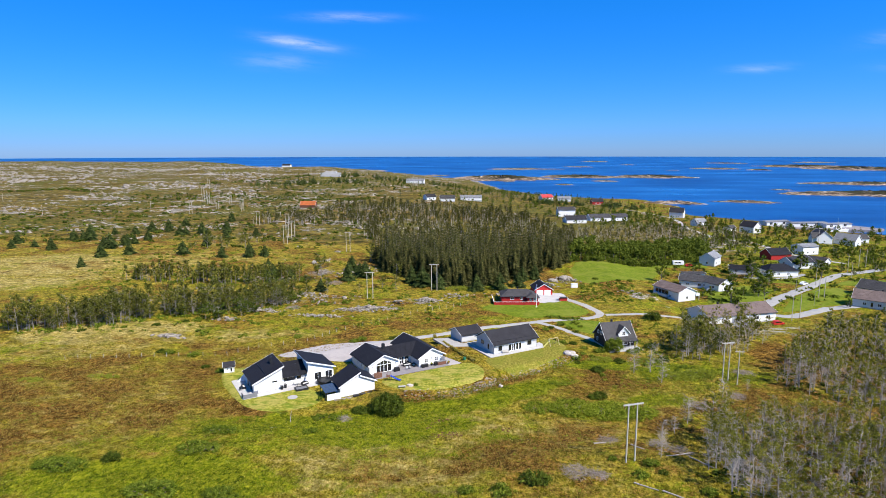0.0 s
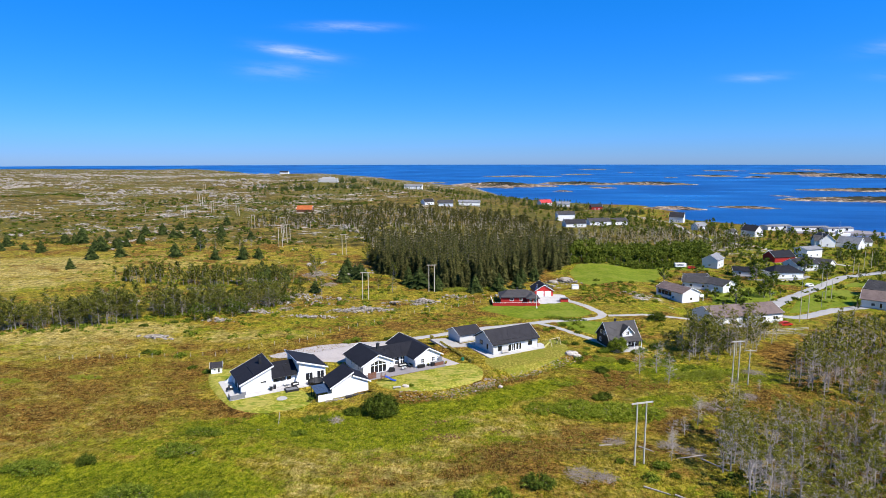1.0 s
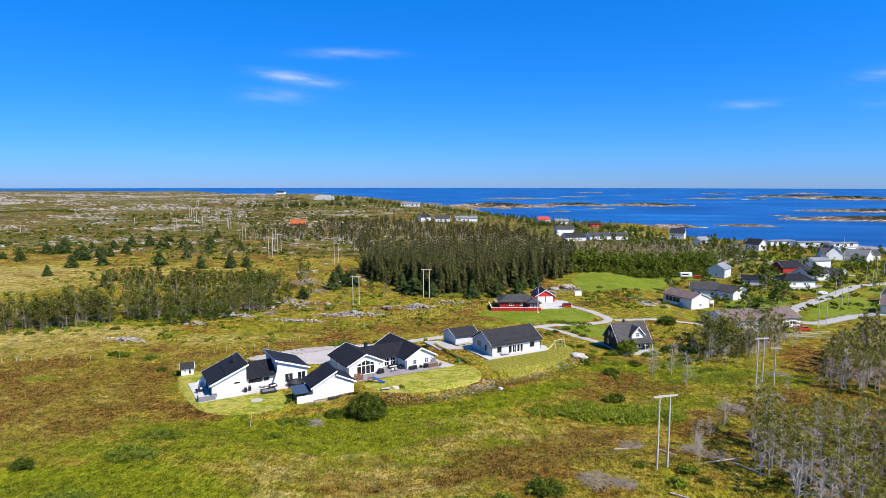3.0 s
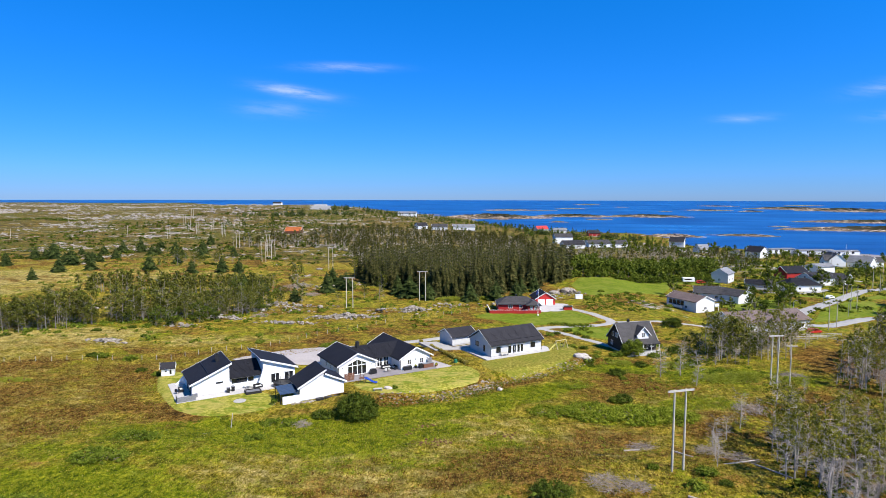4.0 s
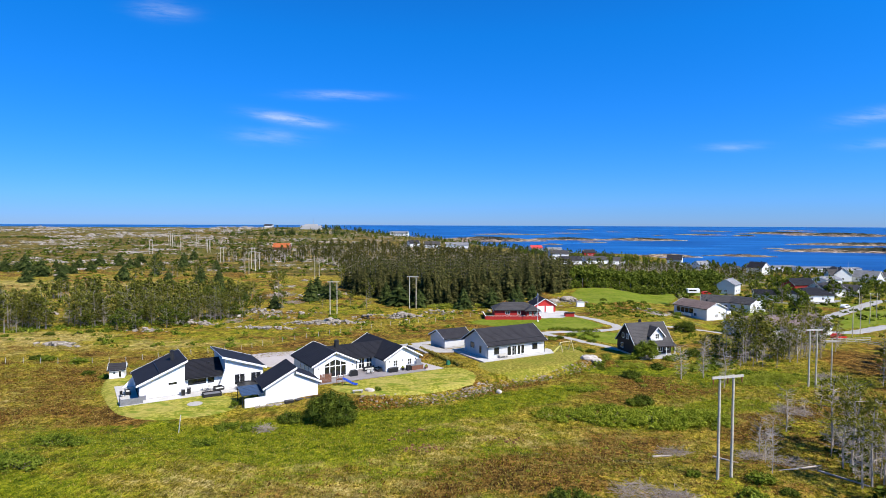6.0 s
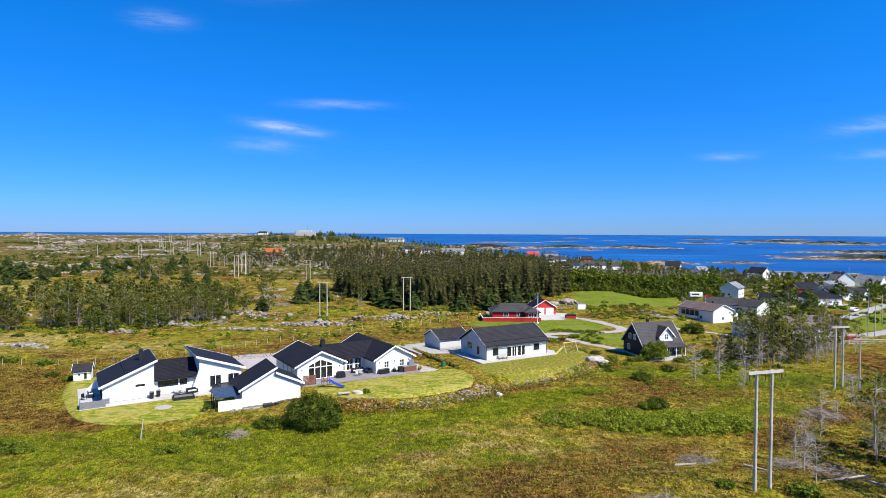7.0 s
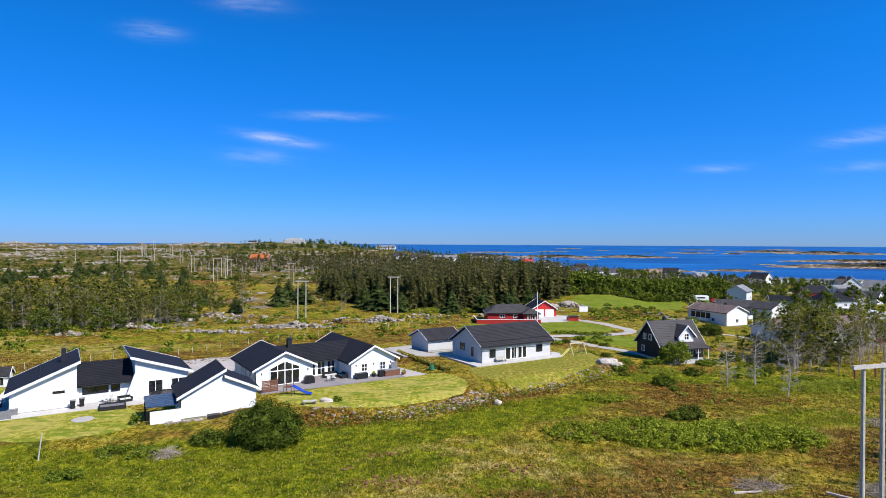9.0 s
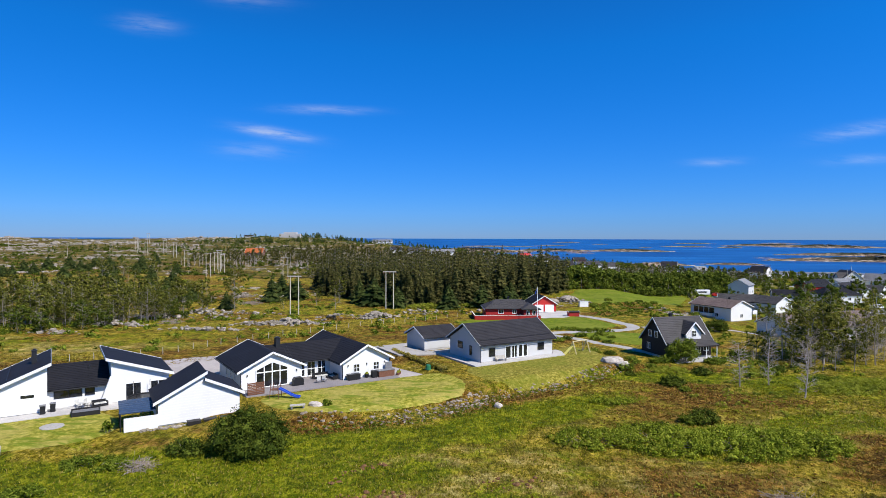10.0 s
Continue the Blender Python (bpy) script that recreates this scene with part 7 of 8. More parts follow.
NEAR_KEEP = [(px, py, hx + 1.5, hy + 1.5, math.cos(radians(t)), math.sin(radians(t))) for px, py, hx, hy, t, _ in PLOTS]
spots = scatter([(-165, 165), (-75, 165), (-30, 188), (0, 205), (0, 240), (-60, 275), (-110, 330), (-220, 330)], 620, 1.5, RNG, wild)
spots += scatter([(36, 226), (60, 226), (66, 262), (40, 258)], 90, 1.5, RNG) + scatter([(46, 150), (70, 150), (60, 200), (46, 200)], 60, 1.5, RNG)
spots += under
joined("clearing_scrub", SCRUB, scatter([(34, 134), (46, 130), (64, 140), (62, 156), (42, 160), (30, 146)], 90, 1.3, RNG), (BARK, HEDGE_LEAF), "light green scrub in the clearing", "scrub", RNG, 0.4, 1.0)
joined("heath_scrub", SCRUB, spots, (BARK, BUSH_LEAF), "low green scrub scattered over the heath", "scrub", RNG, 0.6, 1.8)
spots = scatter([(-112, 84), (-70, 74), (0, 70), (40, 84), (36, 112), (-10, 114), (-50, 106), (-110, 118)], 150, 2.0, RNG, wild)
joined("meadow_scrub", SCRUB, spots, (BARK, HEDGE_LEAF), "small clumps of herbs in the meadow grass", "scrub", RNG, 0.2, 0.62)
spots = scatter([(88, 226), (150, 236), (240, 330), (230, 420), (190, 480), (120, 420), (88, 330)], 480, 2.6, RNG) + scatter([(90, 500), (170, 480), (200, 560), (150, 640), (60, 620)], 160, 5.0, RNG)
joined("village_scrub", SCRUB, [out(*p) for p in spots], (BARK, GREEN_LEAF), "hedges and scrub between the village houses", "scrub", RNG, 0.8, 2.8)
spots = band([(-640, 650), (-585, 672), (-545, 690), (-480, 660)], 22, 120, RNG, False) + band([(-430, 760), (-382, 816), (-343, 846), (-300, 890)], 30, 120, RNG, False) + band([(-270, 605), (-219, 600), (-170, 600), (-140, 640)], 16, 90, RNG, False)
spots += scatter([(-420, 330), (-110, 330), (-60, 430), (-160, 620), (-420, 640)], 800, 3.6, RNG) + scatter([(-300, 640), (-150, 600), (-40, 640), (-20, 760), (-160, 860), (-320, 800)], 260, 6.0, RNG)
joined("far_scrub", SCRUB, spots, (BARK, DARK_LEAF), "dark low scrub far over the heath", "scrub", RNG, 1.0, 3.6)
spots = scatter([(-17, 123.5), (-10, 125), (2, 131), (7, 139), (26, 154), (28, 158), (8, 142), (0, 134.5), (-10, 129), (-17, 127)], 260, 0.5, RNG)
joined("bank_scrub", SCRUB, spots, (BARK, BUSH_LEAF), "low weeds growing among the bank stones", "scrub", RNG, 0.2, 0.48)

# ---------------------------------------------------------------- grass, heather and rocks
def tufts(name, n, lo, hi, mat, want, label, seed, w=0.42, hgt=0.38):
    """Low leaning tufts of three blades each, over the near ground."""
    rng = np.random.RandomState(seed)
    x, y = rng.uniform(lo[0], hi[0], n * 4), rng.uniform(lo[1], hi[1], n * 4)
    masks = cover_masks(x, y, None)
    ok = rng.uniform(size=len(x)) < want(masks, x, y)
    for px, py, hx, hy, c, s in NEAR_KEEP:
        u, v = (x - px) * c + (y - py) * s, -(x - px) * s + (y - py) * c
        ok &= ~((np.abs(u) < hx) & (np.abs(v) < hy))
    x, y = x[ok][:n], y[ok][:n]
    z = ground(x, y)
    V, k = [], 4
    for j in range(k):
        a = rng.uniform(0, 6.28, len(x))
        s = rng.uniform(0.5, 1.3, len(x))
        dx, dy = np.cos(a), np.sin(a)
        p0 = np.stack([x - dy * w * s * 0.5, y + dx * w * s * 0.5, z - 0.05], -1)
        p1 = np.stack([x + dy * w * s * 0.5, y - dx * w * s * 0.5, z - 0.05], -1)
        p2 = np.stack([x + dx * w * s * 0.8, y + dy * w * s * 0.8, z + hgt * s], -1)
        V.append(np.stack([p0, p1, p2], 1))
    v = np.stack(V, 1).reshape(-1, 3)
    me = bpy.data.meshes.new(name)
    me.vertices.add(len(v))
    me.vertices.foreach_set("co", v.ravel())
    me.loops.add(len(v))
    me.loops.foreach_set("vertex_index", np.arange(len(v)))
    me.polygons.add(len(v) // 3)
    me.polygons.foreach_set("loop_start", np.arange(0, len(v), 3))
    me.materials.append(mat)
    me.update()
    me.validate()
    return tagged(new(name, me), label, "grass", kind="stuff")


tufts("grass_tussocks", 36000, (-125, 64), (80, 165), TUSSOCK, lambda m, x, y: np.clip(0.35 + 0.9 * m["dry"] - 0.5 * np.clip(m["green"] - 0.4, 0, 1) - 0.4 * np.clip(m["heath"] - 0.5, 0, 1), 0.03, 1), "uneven straw-yellow grass tussocks", 11, 0.13, 0.18)
tufts("green_grass", 20000, (-90, 64), (60, 150), GREEN_GRASS, lambda m, x, y: np.clip(m["green"] - 0.22, 0.02, 1), "lush green meadow grass", 12, 0.13, 0.20)
tufts("heather", 30000, (-140, 78), (80, 165), HEATHER, lambda m, x, y: np.clip(m["heath"] - 0.32, 0, 1), "brown heather tufts", 13, 0.30, 0.16)


def rock_mesh(seed, sx, sy, sz, detail=2):
    """One angular, weathered rock."""
    rng = np.random.RandomState(seed)
    bm = bmesh.new()
    bmesh.ops.create_icosphere(bm, subdivisions=detail, radius=1.0)
    axes = rng.normal(size=(9, 3))
    axes /= np.linalg.norm(axes, axis=1)[:, None]
    cut = rng.uniform(0.55, 0.9, 9)
    for v in bm.verts:
        p = np.array(v.co)
        for a, c in zip(axes, cut):
            d = p @ a
            if d > c:
                p = p - a * (d - c)
        p *= 1 + rng.uniform(-0.05, 0.05)
        v.co = (p[0] * sx, p[1] * sy, p[2] * sz)
    return bm


def rubble(name, spots, sizes, mat, label, category, seed, flat=0.65):
    """Many single stones of different size in one object."""
    rng = np.random.RandomState(seed)
    shapes = []
    for k in range(6):
        bm = rock_mesh(seed + k, 1, 1, 1, 1)
        bm.verts.ensure_lookup_table()
        shapes.append((np.array([v.co for v in bm.verts]), [[v.index for v in f.verts] for f in bm.faces]))
        bm.free()
    V, F, base = [], [], 0
    zz = ground(np.array([p[0] for p in spots]), np.array([p[1] for p in spots]))
    for i, (x, y, *lift) in enumerate(spots):
        v, f = shapes[i % 6]
        s = sizes[0] + (sizes[1] - sizes[0]) * rng.uniform() ** 2.2
        a = rng.uniform(0, 6.28)
        c, sn = math.cos(a), math.sin(a)
        w = v * np.array([s * rng.uniform(0.8, 1.5), s, s * flat * rng.uniform(0.7, 1.2)])
        V.append(np.stack([x + w[:, 0] * c - w[:, 1] * sn, y + w[:, 0] * sn + w[:, 1] * c, zz[i] + w[:, 2] + s * 0.1 + sum(lift)], -1))
        F += [tuple(int(j) + base for j in q) for q in f]
        base += len(v)
    ob = mesh_object(name, np.concatenate(V), F, mat)
    return tagged(ob, label, category, kind="stuff")


bank = band([(-17, 124.6), (-10.5, 126.4), (-4.5, 128.0), (1.5, 132.2), (5.5, 136.5)], 4.6, 300, RNG) + band([(1.0, 133.5), (6.2, 137.6)], 4.0, 150, RNG)
rubble("bank_stones", bank, (0.04, 0.34), BANK_ROCK, "pale broken stones on the garden bank", "stones", 21)
PEAT = plain("dry_peat", (0.17, 0.085, 0.035), 0.95, 0, 0.5, 2.0, 0.03)
clods = band([(-9.9, 111.0), (-8.3, 114.4), (-5.2, 116.2)], 1.0, 60, RNG, False) + band([(-9.0, 107.6), (-2.0, 108.8)], 2.2, 110, RNG, False) + band([(3.0, 111.4), (9.0, 113.0)], 3.0, 60, RNG, False)
rubble("peat_clods", clods, (0.05, 0.32), PEAT, "turned brown peat clods in the meadow", "peat", 57, 0.7)
bank = band([(6, 139), (11.8, 143.4), (16.3, 146.4), (21.6, 151.5), (26.2, 155.5)], 2.6, 330, RNG)
rubble("bank_stones", bank, (0.05, 0.30), BANK_ROCK, "low wall of tumbled pale stones below the lawn", "stones", 27)
outs = []
for cx, cy, rx, ry, n in ((-24, 220, 6, 3, 60), (-45, 206, 7, 3.2, 80), (-61, 194.5, 9, 1.6, 60), (-101, 164.5, 5, 1.8, 40), (-92, 187, 6, 1.8, 36), (-84, 199, 9, 2.5, 50), (-52, 203, 6, 2, 36), (-74, 224, 8, 3, 40), (-80, 213, 8, 3, 40), (-33, 214, 8, 4, 24),
                          (33, 264, 8, 5, 60), (60, 244, 9, 3, 8), (8, 232, 8, 4, 26), (-12, 228, 9, 4, 30), (-66, 218, 14, 6, 60), (25, 252, 5, 4, 26), (-82, 268, 9, 8, 60), (-68, 280, 9, 12, 60), (-104, 250, 12, 5, 40), (-118, 228, 9, 3, 30),  (-141, 206, 9, 3, 30), (-96, 250, 16, 8, 30)):
    for _ in range(int(n * 2.2)):
        a, q = RNG.uniform(0, 6.28), math.sqrt(RNG.uniform())
        q *= RNG.uniform(0.35, 1.5)
        outs.append((cx + rx * q * math.cos(a), cy + ry * q * math.sin(a), max(0.0, 1 - q * q) * min(1.5, 0.4 * ry) * RNG.uniform(0.1, 1)))
rubble("outcrop_stones", outs, (0.08, 0.85), ROCK, "pale grey outcrops of bare rock in the grass", "rocks", 33, 0.6)
def crags(n, x0, x1, y0, y1, gap, seed):
    """Spots of bare rock in loose ridges that run across the heath."""
    rng = np.random.RandomState(seed)
    x, y = rng.uniform(x0, x1, n * 6), rng.uniform(y0, y1, n * 6)
    ok = (wave_noise(x * 0.45, y, gap, seed) + 0.5 * wave_noise(x * 0.45, y, gap * 0.3, seed + 9) > 0.24) & (x < 60 - 0.5 * (y - 200)) & (inland(x, y) > 15)
    return list(zip(x[ok][:n], y[ok][:n]))


rubble("heath_rocks", crags(3000, -480, -90, 290, 760, 34, 51), (0.2, 1.8), CRAG, "bare grey rock knolls across the heath", "rocks", 39, 0.6)
rubble("heath_rocks", crags(2600, -1100, -120, 640, 1500, 60, 52), (0.5, 4.2), CRAG, "bare grey rock ridges far across the heath", "rocks", 45, 0.5)
rubble("heath_rocks", crags(1000, -2400, -300, 1400, 2300, 130, 53), (1.5, 8.0), CRAG, "far grey rock ridges towards the sea", "rocks", 47, 0.30)
for x, y, sx, sy, sz, lab in ((25.2, 158.6, 1.9, 1.3, 1.1, "big pale boulder in the grass"), (26.6, 157.4, 1.3, 1.0, 0.8, "big pale boulder in the grass"), (5.6, 135.6, 0.75, 0.6, 0.55, "pale boulder at the corner of the bank"), (34, 266, 3.6, 2.2, 1.8, "rough grey rock knoll behind the red garage"),
                              (28, 262, 2.4, 1.6, 1.3, "rough grey rock knoll behind the red garage"), (-45, 206.5, 5.0, 1.8, 1.0, "long pale rock slab in grass"), (-25, 220.5, 3.0, 1.8, 1.5, "pale bare rock knoll in grass"), (-101, 165, 4.2, 1.6, 0.7, "long pale rock slab in grass"), (-16.9, 131.6, 1.0, 0.7, 0.6, "white boulder on the lawn")):
    ob = finish("boulder", rock_mesh(int(abs(x * 7 + y)), sx, sy, sz), PALE_ROCK if sx < 2 else ROCK)
    ob.location = (x, y, height(x, y) + sz * 0.15)
    tagged(ob, lab, "rock")


def brush_heap(x, y, r, h, label, seed):
    """A heap of cut grey branches."""
    rng = np.random.RandomState(seed)
    v, f = [], []
    for _ in range(int(85 * r)):
        a, q = rng.uniform(0, 6.28), r * math.sqrt(rng.uniform())
        px, py, pz = q * math.cos(a), q * math.sin(a), h * (1 - (q / r) ** 2) * rng.uniform(0.2, 1)
        d = rng.normal(size=3) * np.array([1, 1, 0.35])
        d *= rng.uniform(0.5, 1.3) / np.linalg.norm(d)
        stick(v, f, (px - d[0], py - d[1], max(0, pz - d[2])), (px + d[0], py + d[1], max(0.05, pz + d[2])), 0.022, 0.008, 3)
    ob = mesh_object("brush_heap", v, f, HEAPWOOD)
    ob.location = (x, y, height(x, y))
    return tagged(ob, label, "brush heap", "heaps of cut branches", "stuff")


for k, (x, y, r, h) in enumerate(((19.7, 92.2, 2.6, 0.7), (23.5, 91.5, 1.6, 0.4), (37.5, 106.5, 2.0, 0.4), (40.5, 103, 2.2, 0.5), (51.3, 126.4, 2.6, 0.4), (70, 150, 2.6, 0.4), (62, 133, 2, 0.4), (-71, 247, 4, 0.7), (-84, 268, 6, 1.0), (-74, 204, 2.5, 0.8), (28, 108, 2, 0.3), (-29, 113.5, 1.3, 0.5))):
    brush_heap(x, y, r, h, "heap of cut pale grey branches on the ground", 60 + k)
for x, y, tr, l in ((31, 88.5, -30, 4.2), (35.5, 86, -35, 5.0), (40, 101, 20, 6), (43, 98, -50, 5), (47, 103, 60, 6), (26, 106.5, 10, 2.5), (33, 104.5, -40, 3)):
    ob = finish("fallen_log", tube(bmesh.new(), (-l / 2, 0, 0.12), (l / 2, 0, 0.16), 0.14, 0.08, 7), DEADWOOD)
    ob.matrix_basis = pose(x, y, height(x, y), 0, 0, tr)
    tagged(ob, "bleached fallen tree trunk lying in the heather", "log", "fallen logs")

# ---------------------------------------------------------------- gardens
patch("lawn_left", [(-71, 142), (-69, 135.3), (-65.7, 129.3), (-58.8, 121.3), (-53, 115.6), (-47.5, 113.6), (-43, 114.3), (-38, 116.7), (-35.3, 119.5), (-35.3, 122), (-38.5, 127), (-45, 130), (-55, 135), (-62, 141)], LAWN, "mown yellow-green lawn round the white villa", "lawn", 0.10)
patch("lawn_middle", [(-26.5, 134.2), (-22.5, 129.6), (-18.5, 128.3), (-14.4, 128.1), (-7.7, 131.4), (-3.5, 134.3), (1.7, 138.7), (3.5, 141), (2.0, 144.5), (-2.3, 150.5), (-5, 150)], LAWN, "mown striped lawn before the gabled house", "lawn", 0.10)
patch("lawn_right", [(0, 150), (4.6, 142.5), (7.4, 141.8), (12.7, 145.8), (19.8, 152.2), (24, 158), (26, 168), (22, 174), (16, 168), (4, 158)], ROUGH_LAWN, "mown lawn before the bungalow", "lawn", 0.10)


def slab(name, frame_m, outline, top, mat, label, category="terrace", drop=0.6):
    """A terrace: a flat slab with a thickness, in a house's own directions."""
    bm = bmesh.new()
    a = [bm.verts.new((x, y, top)) for x, y in outline]
    b = [bm.verts.new((x, y, top - drop)) for x, y in outline]
    bm.faces.new(a)
    bm.faces.new(b[::-1])
    for i in range(len(a)):
        j = (i + 1) % len(a)
        bm.faces.new((a[i], b[i], b[j], a[j]))
    ob = finish(name, bm, mat)
    ob.matrix_basis = frame_m
    return tagged(ob, label, category, kind="structure")


FA, FC, FM, FR = (o.matrix_basis.copy() for o in (hA, hC, hM, hR))
slab("terrace_left", FA, [(-10.4, -1.7), (8.6, -1.9), (9.8, -4.0), (13.6, -5.6), (16.5, -1.0), (16.5, 0.7), (6.5, 0.7), (6.5, 1.6), (-0.3, 1.6), (-0.3, 0.55), (-7.3, 0.55), (-7.3, 12.0), (-10.4, 12.0)], 0.2, FLAGS, "pale concrete terrace round the white villa")
slab("terrace_middle", FM, [(-4.4, -2.8), (17.6, -4.2), (17.6, -1.2), (9.7, -1.2), (9.7, 3.3), (4.3, 3.3), (4.3, 0.5), (-4.4, 0.5)], 0.17, DECK, "grey decked terrace between the two gables")
slab("gravel_corner", FM, [(17.6, -4.2), (21.5, -4.4), (20.5, 1.0), (19.5, 8.0), (17.6, 8.0)], 0.13, PINK_GRAVEL, "pinkish gravel corner beside the terrace", "yard")
slab("terrace_right", FR, [(-1.7, -1.2), (17.0, -1.2), (18.6, 1.5), (18.6, 3.0), (15.6, 3.0), (15.6, 0.5), (0.5, 0.5), (0.5, 9.9), (-1.7, 12.0)], 0.18, FLAGS, "pale paved terrace round the bungalow")
slab("forecourt", FR, [(-8.0, 13.0), (-1.9, 10.5), (0.5, 10.0), (9.0, 10.2), (9.0, 13.6), (-2.4, 13.6), (-3.4, 20.5), (-8.0, 22.0)], 0.10, GRAVEL, "pale gravel forecourt before the garage", "yard")


def simple_thing(name, m, label, category, pieces, group=""):
    """A small thing out of named boxes and bars: (part, material, bmesh)."""
    ob = thing(name, m, label, category, group)
    for n, mat, bm in pieces:
        part(n, bm, mat, ob)
    return ob


def chair(m, label, group, frame_mat=GREY_PLASTIC, seat_mat=CUSHION):
    ob = thing("garden_chair", m, label, "chair", group)
    part("seat", one_box(-0.26, 0.26, -0.25, 0.27, 0.38, 0.46), seat_mat, ob)
    part("backrest", one_box(-0.26, 0.26, 0.24, 0.31, 0.46, 0.95), seat_mat, ob)
    for x in (-0.24, 0.21):
        for y in (-0.23, 0.23):
            part("leg", one_box(x, x + 0.04, y, y + 0.04, 0, 0.38), frame_mat, ob)
    return ob


def sofa(m, label, w=2.0):
    ob = thing("garden_sofa", m, label, "sofa", "garden seats")
    part("base", one_box(-w / 2, w / 2, -0.4, 0.4, 0.06, 0.34), BLACK_PLASTIC, ob)
    part("backrest", one_box(-w / 2, w / 2, 0.28, 0.42, 0.34, 0.78), BLACK_PLASTIC, ob)
    for x in (-w / 2, w / 2 - 0.12):
        part("armrest", one_box(x, x + 0.12, -0.4, 0.28, 0.34, 0.6), BLACK_PLASTIC, ob)
    n = int(w / 0.7)
    for k in range(n):
        a = -w / 2 + 0.14 + k * (w - 0.28) / n
        part("cushion", one_box(a, a + (w - 0.28) / n - 0.03, -0.38, 0.26, 0.34, 0.46, bevel=0.03), CUSHION, ob)
    return ob


def lidded_box(m, w, d, h, label, mat=BLACK_PLASTIC, name="storage_box"):
    ob = thing(name, m, label, "box", "storage boxes")
    part("body", one_box(-w / 2, w / 2, -d / 2, d / 2, 0, h * 0.86, bevel=0.02), mat, ob)
    part("lid", one_box(-w / 2 - 0.03, w / 2 + 0.03, -d / 2 - 0.03, d / 2 + 0.03, h * 0.86, h, bevel=0.02), mat, ob)
    return ob


def wheelie_bin(m, label):
    ob = thing("wheelie_bin", m, label, "bin", "wheelie bins")
    bm = bmesh.new()
    box(bm, -0.3, 0.3, -0.32, 0.32, 0.06, 1.0)
    for v in bm.verts:
        if v.co.z < 0.5:
            v.co.x *= 0.82
            v.co.y *= 0.85
    part("body", bm, BLACK_PLASTIC, ob)
    part("lid", one_box(-0.33, 0.33, -0.36, 0.34, 1.0, 1.08, bevel=0.02), GREY_PLASTIC, ob)
    for x in (-0.3, 0.24):
        part("wheel", tube(bmesh.new(), (x, 0.3, 0.1), (x + 0.06, 0.3, 0.1), 0.1, 0.1, 10), BLACK_PLASTIC, ob)
    return ob


z0 = 0.2
# villa terrace
simple_thing("corner_fence", FA @ pose(-8.6, -1.5, z0), "dark grey low fence with planter at the terrace corner", "fence",
             [("panel", GREY_PLASTIC, one_box(-1.7, 1.6, -0.12, 0.0, 0, 1.0)), ("panel", GREY_PLASTIC, one_box(-1.7, -1.58, 0.0, 1.9, 0, 1.0)), ("planter", BLACK_PLASTIC, one_box(-1.5, 1.4, 0.1, 0.6, 0, 0.7, bevel=0.02))])
sofa(FA @ pose(-8.7, 5.6, z0, 0, 0, 90), "black garden sofa with pale cushions", 1.9)
chair(FA @ pose(-9.6, 4.2, z0, 0, 0, 40), "black garden chair with a pale seat", "villa terrace chairs", BLACK_PLASTIC, BLACK_PLASTIC)
wheelie_bin(FA @ pose(-0.7, -0.35, z0), "black wheelie bin against the white wall")
wheelie_bin(FA @ pose(0.3, 0.2, z0), "dark wheelie bin against the white wall")
lidded_box(FA @ pose(-6.9, 0.2, z0), 1.0, 0.5, 0.7, "grey heat pump box by the wall", GREY_PLASTIC)
sand = thing("sandbox", FA @ pose(3.6, -2.4, 0.1, 0, 0, -3), "black timber sandbox filled with pale sand", "sandbox")
for x0, x1, y0, y1 in ((-1.5, 1.5, -1.1, -0.98), (-1.5, 1.5, 0.98, 1.1), (-1.5, -1.38, -0.98, 0.98), (1.38, 1.5, -0.98, 0.98)):
    part("plank", one_box(x0, x1, y0, y1, 0, 0.5), BLACK_BOARDS, sand)
part("sand", one_box(-1.38, 1.38, -0.98, 0.98, 0.05, 0.32), GREY_PLASTIC, sand)
for k, u in enumerate((2.9, 3.9)):
    chair(FA @ pose(u, 0.6, z0, 0, 0, 20 + 30 * k), "pale garden chair by the villa wall", "villa terrace chairs", GREY_PLASTIC, CUSHION)
simple_thing("garden_table", FA @ pose(3.4, 0.1, z0), "small pale round garden table", "table", [("top", CUSHION, one_box(-0.35, 0.35, -0.35, 0.35, 0.66, 0.7)), ("leg", GREY_PLASTIC, one_box(-0.04, 0.04, -0.04, 0.04, 0, 0.66))])
sofa(FA @ pose(5.2, -0.1, z0, 0, 0, 10), "dark garden lounger with cushions", 1.7)
tramp = thing("trampoline", FA @ pose(9.9, -1.6, z0), "round trampoline with black mat and safety net poles", "trampoline")
part("mat", disc_ring(bmesh.new(), 1.55, 0.80, 0.83, 24), BLACK_PLASTIC, tramp)
bm = bmesh.new()
for k in range(24):
    a, b = k * math.tau / 24, (k + 1) * math.tau / 24
    tube(bm, (1.85 * math.cos(a), 1.85 * math.sin(a), 0.82), (1.85 * math.cos(b), 1.85 * math.sin(b), 0.82), 0.12, 0.12, 5)
part("rim_pad", bm, BLACK_PLASTIC, tramp)
for k in range(6):
    a = k * math.tau / 6
    part("net_pole", tube(bmesh.new(), (1.9 * math.cos(a), 1.9 * math.sin(a), 0), (1.9 * math.cos(a), 1.9 * math.sin(a), 2.6), 0.03, 0.03, 5), BLACK_PLASTIC, tramp)
part("skirt", tube(bmesh.new(), (0, 0, 0.1), (0, 0, 0.75), 1.72, 1.78, 24), BLACK_PLASTIC, tramp)
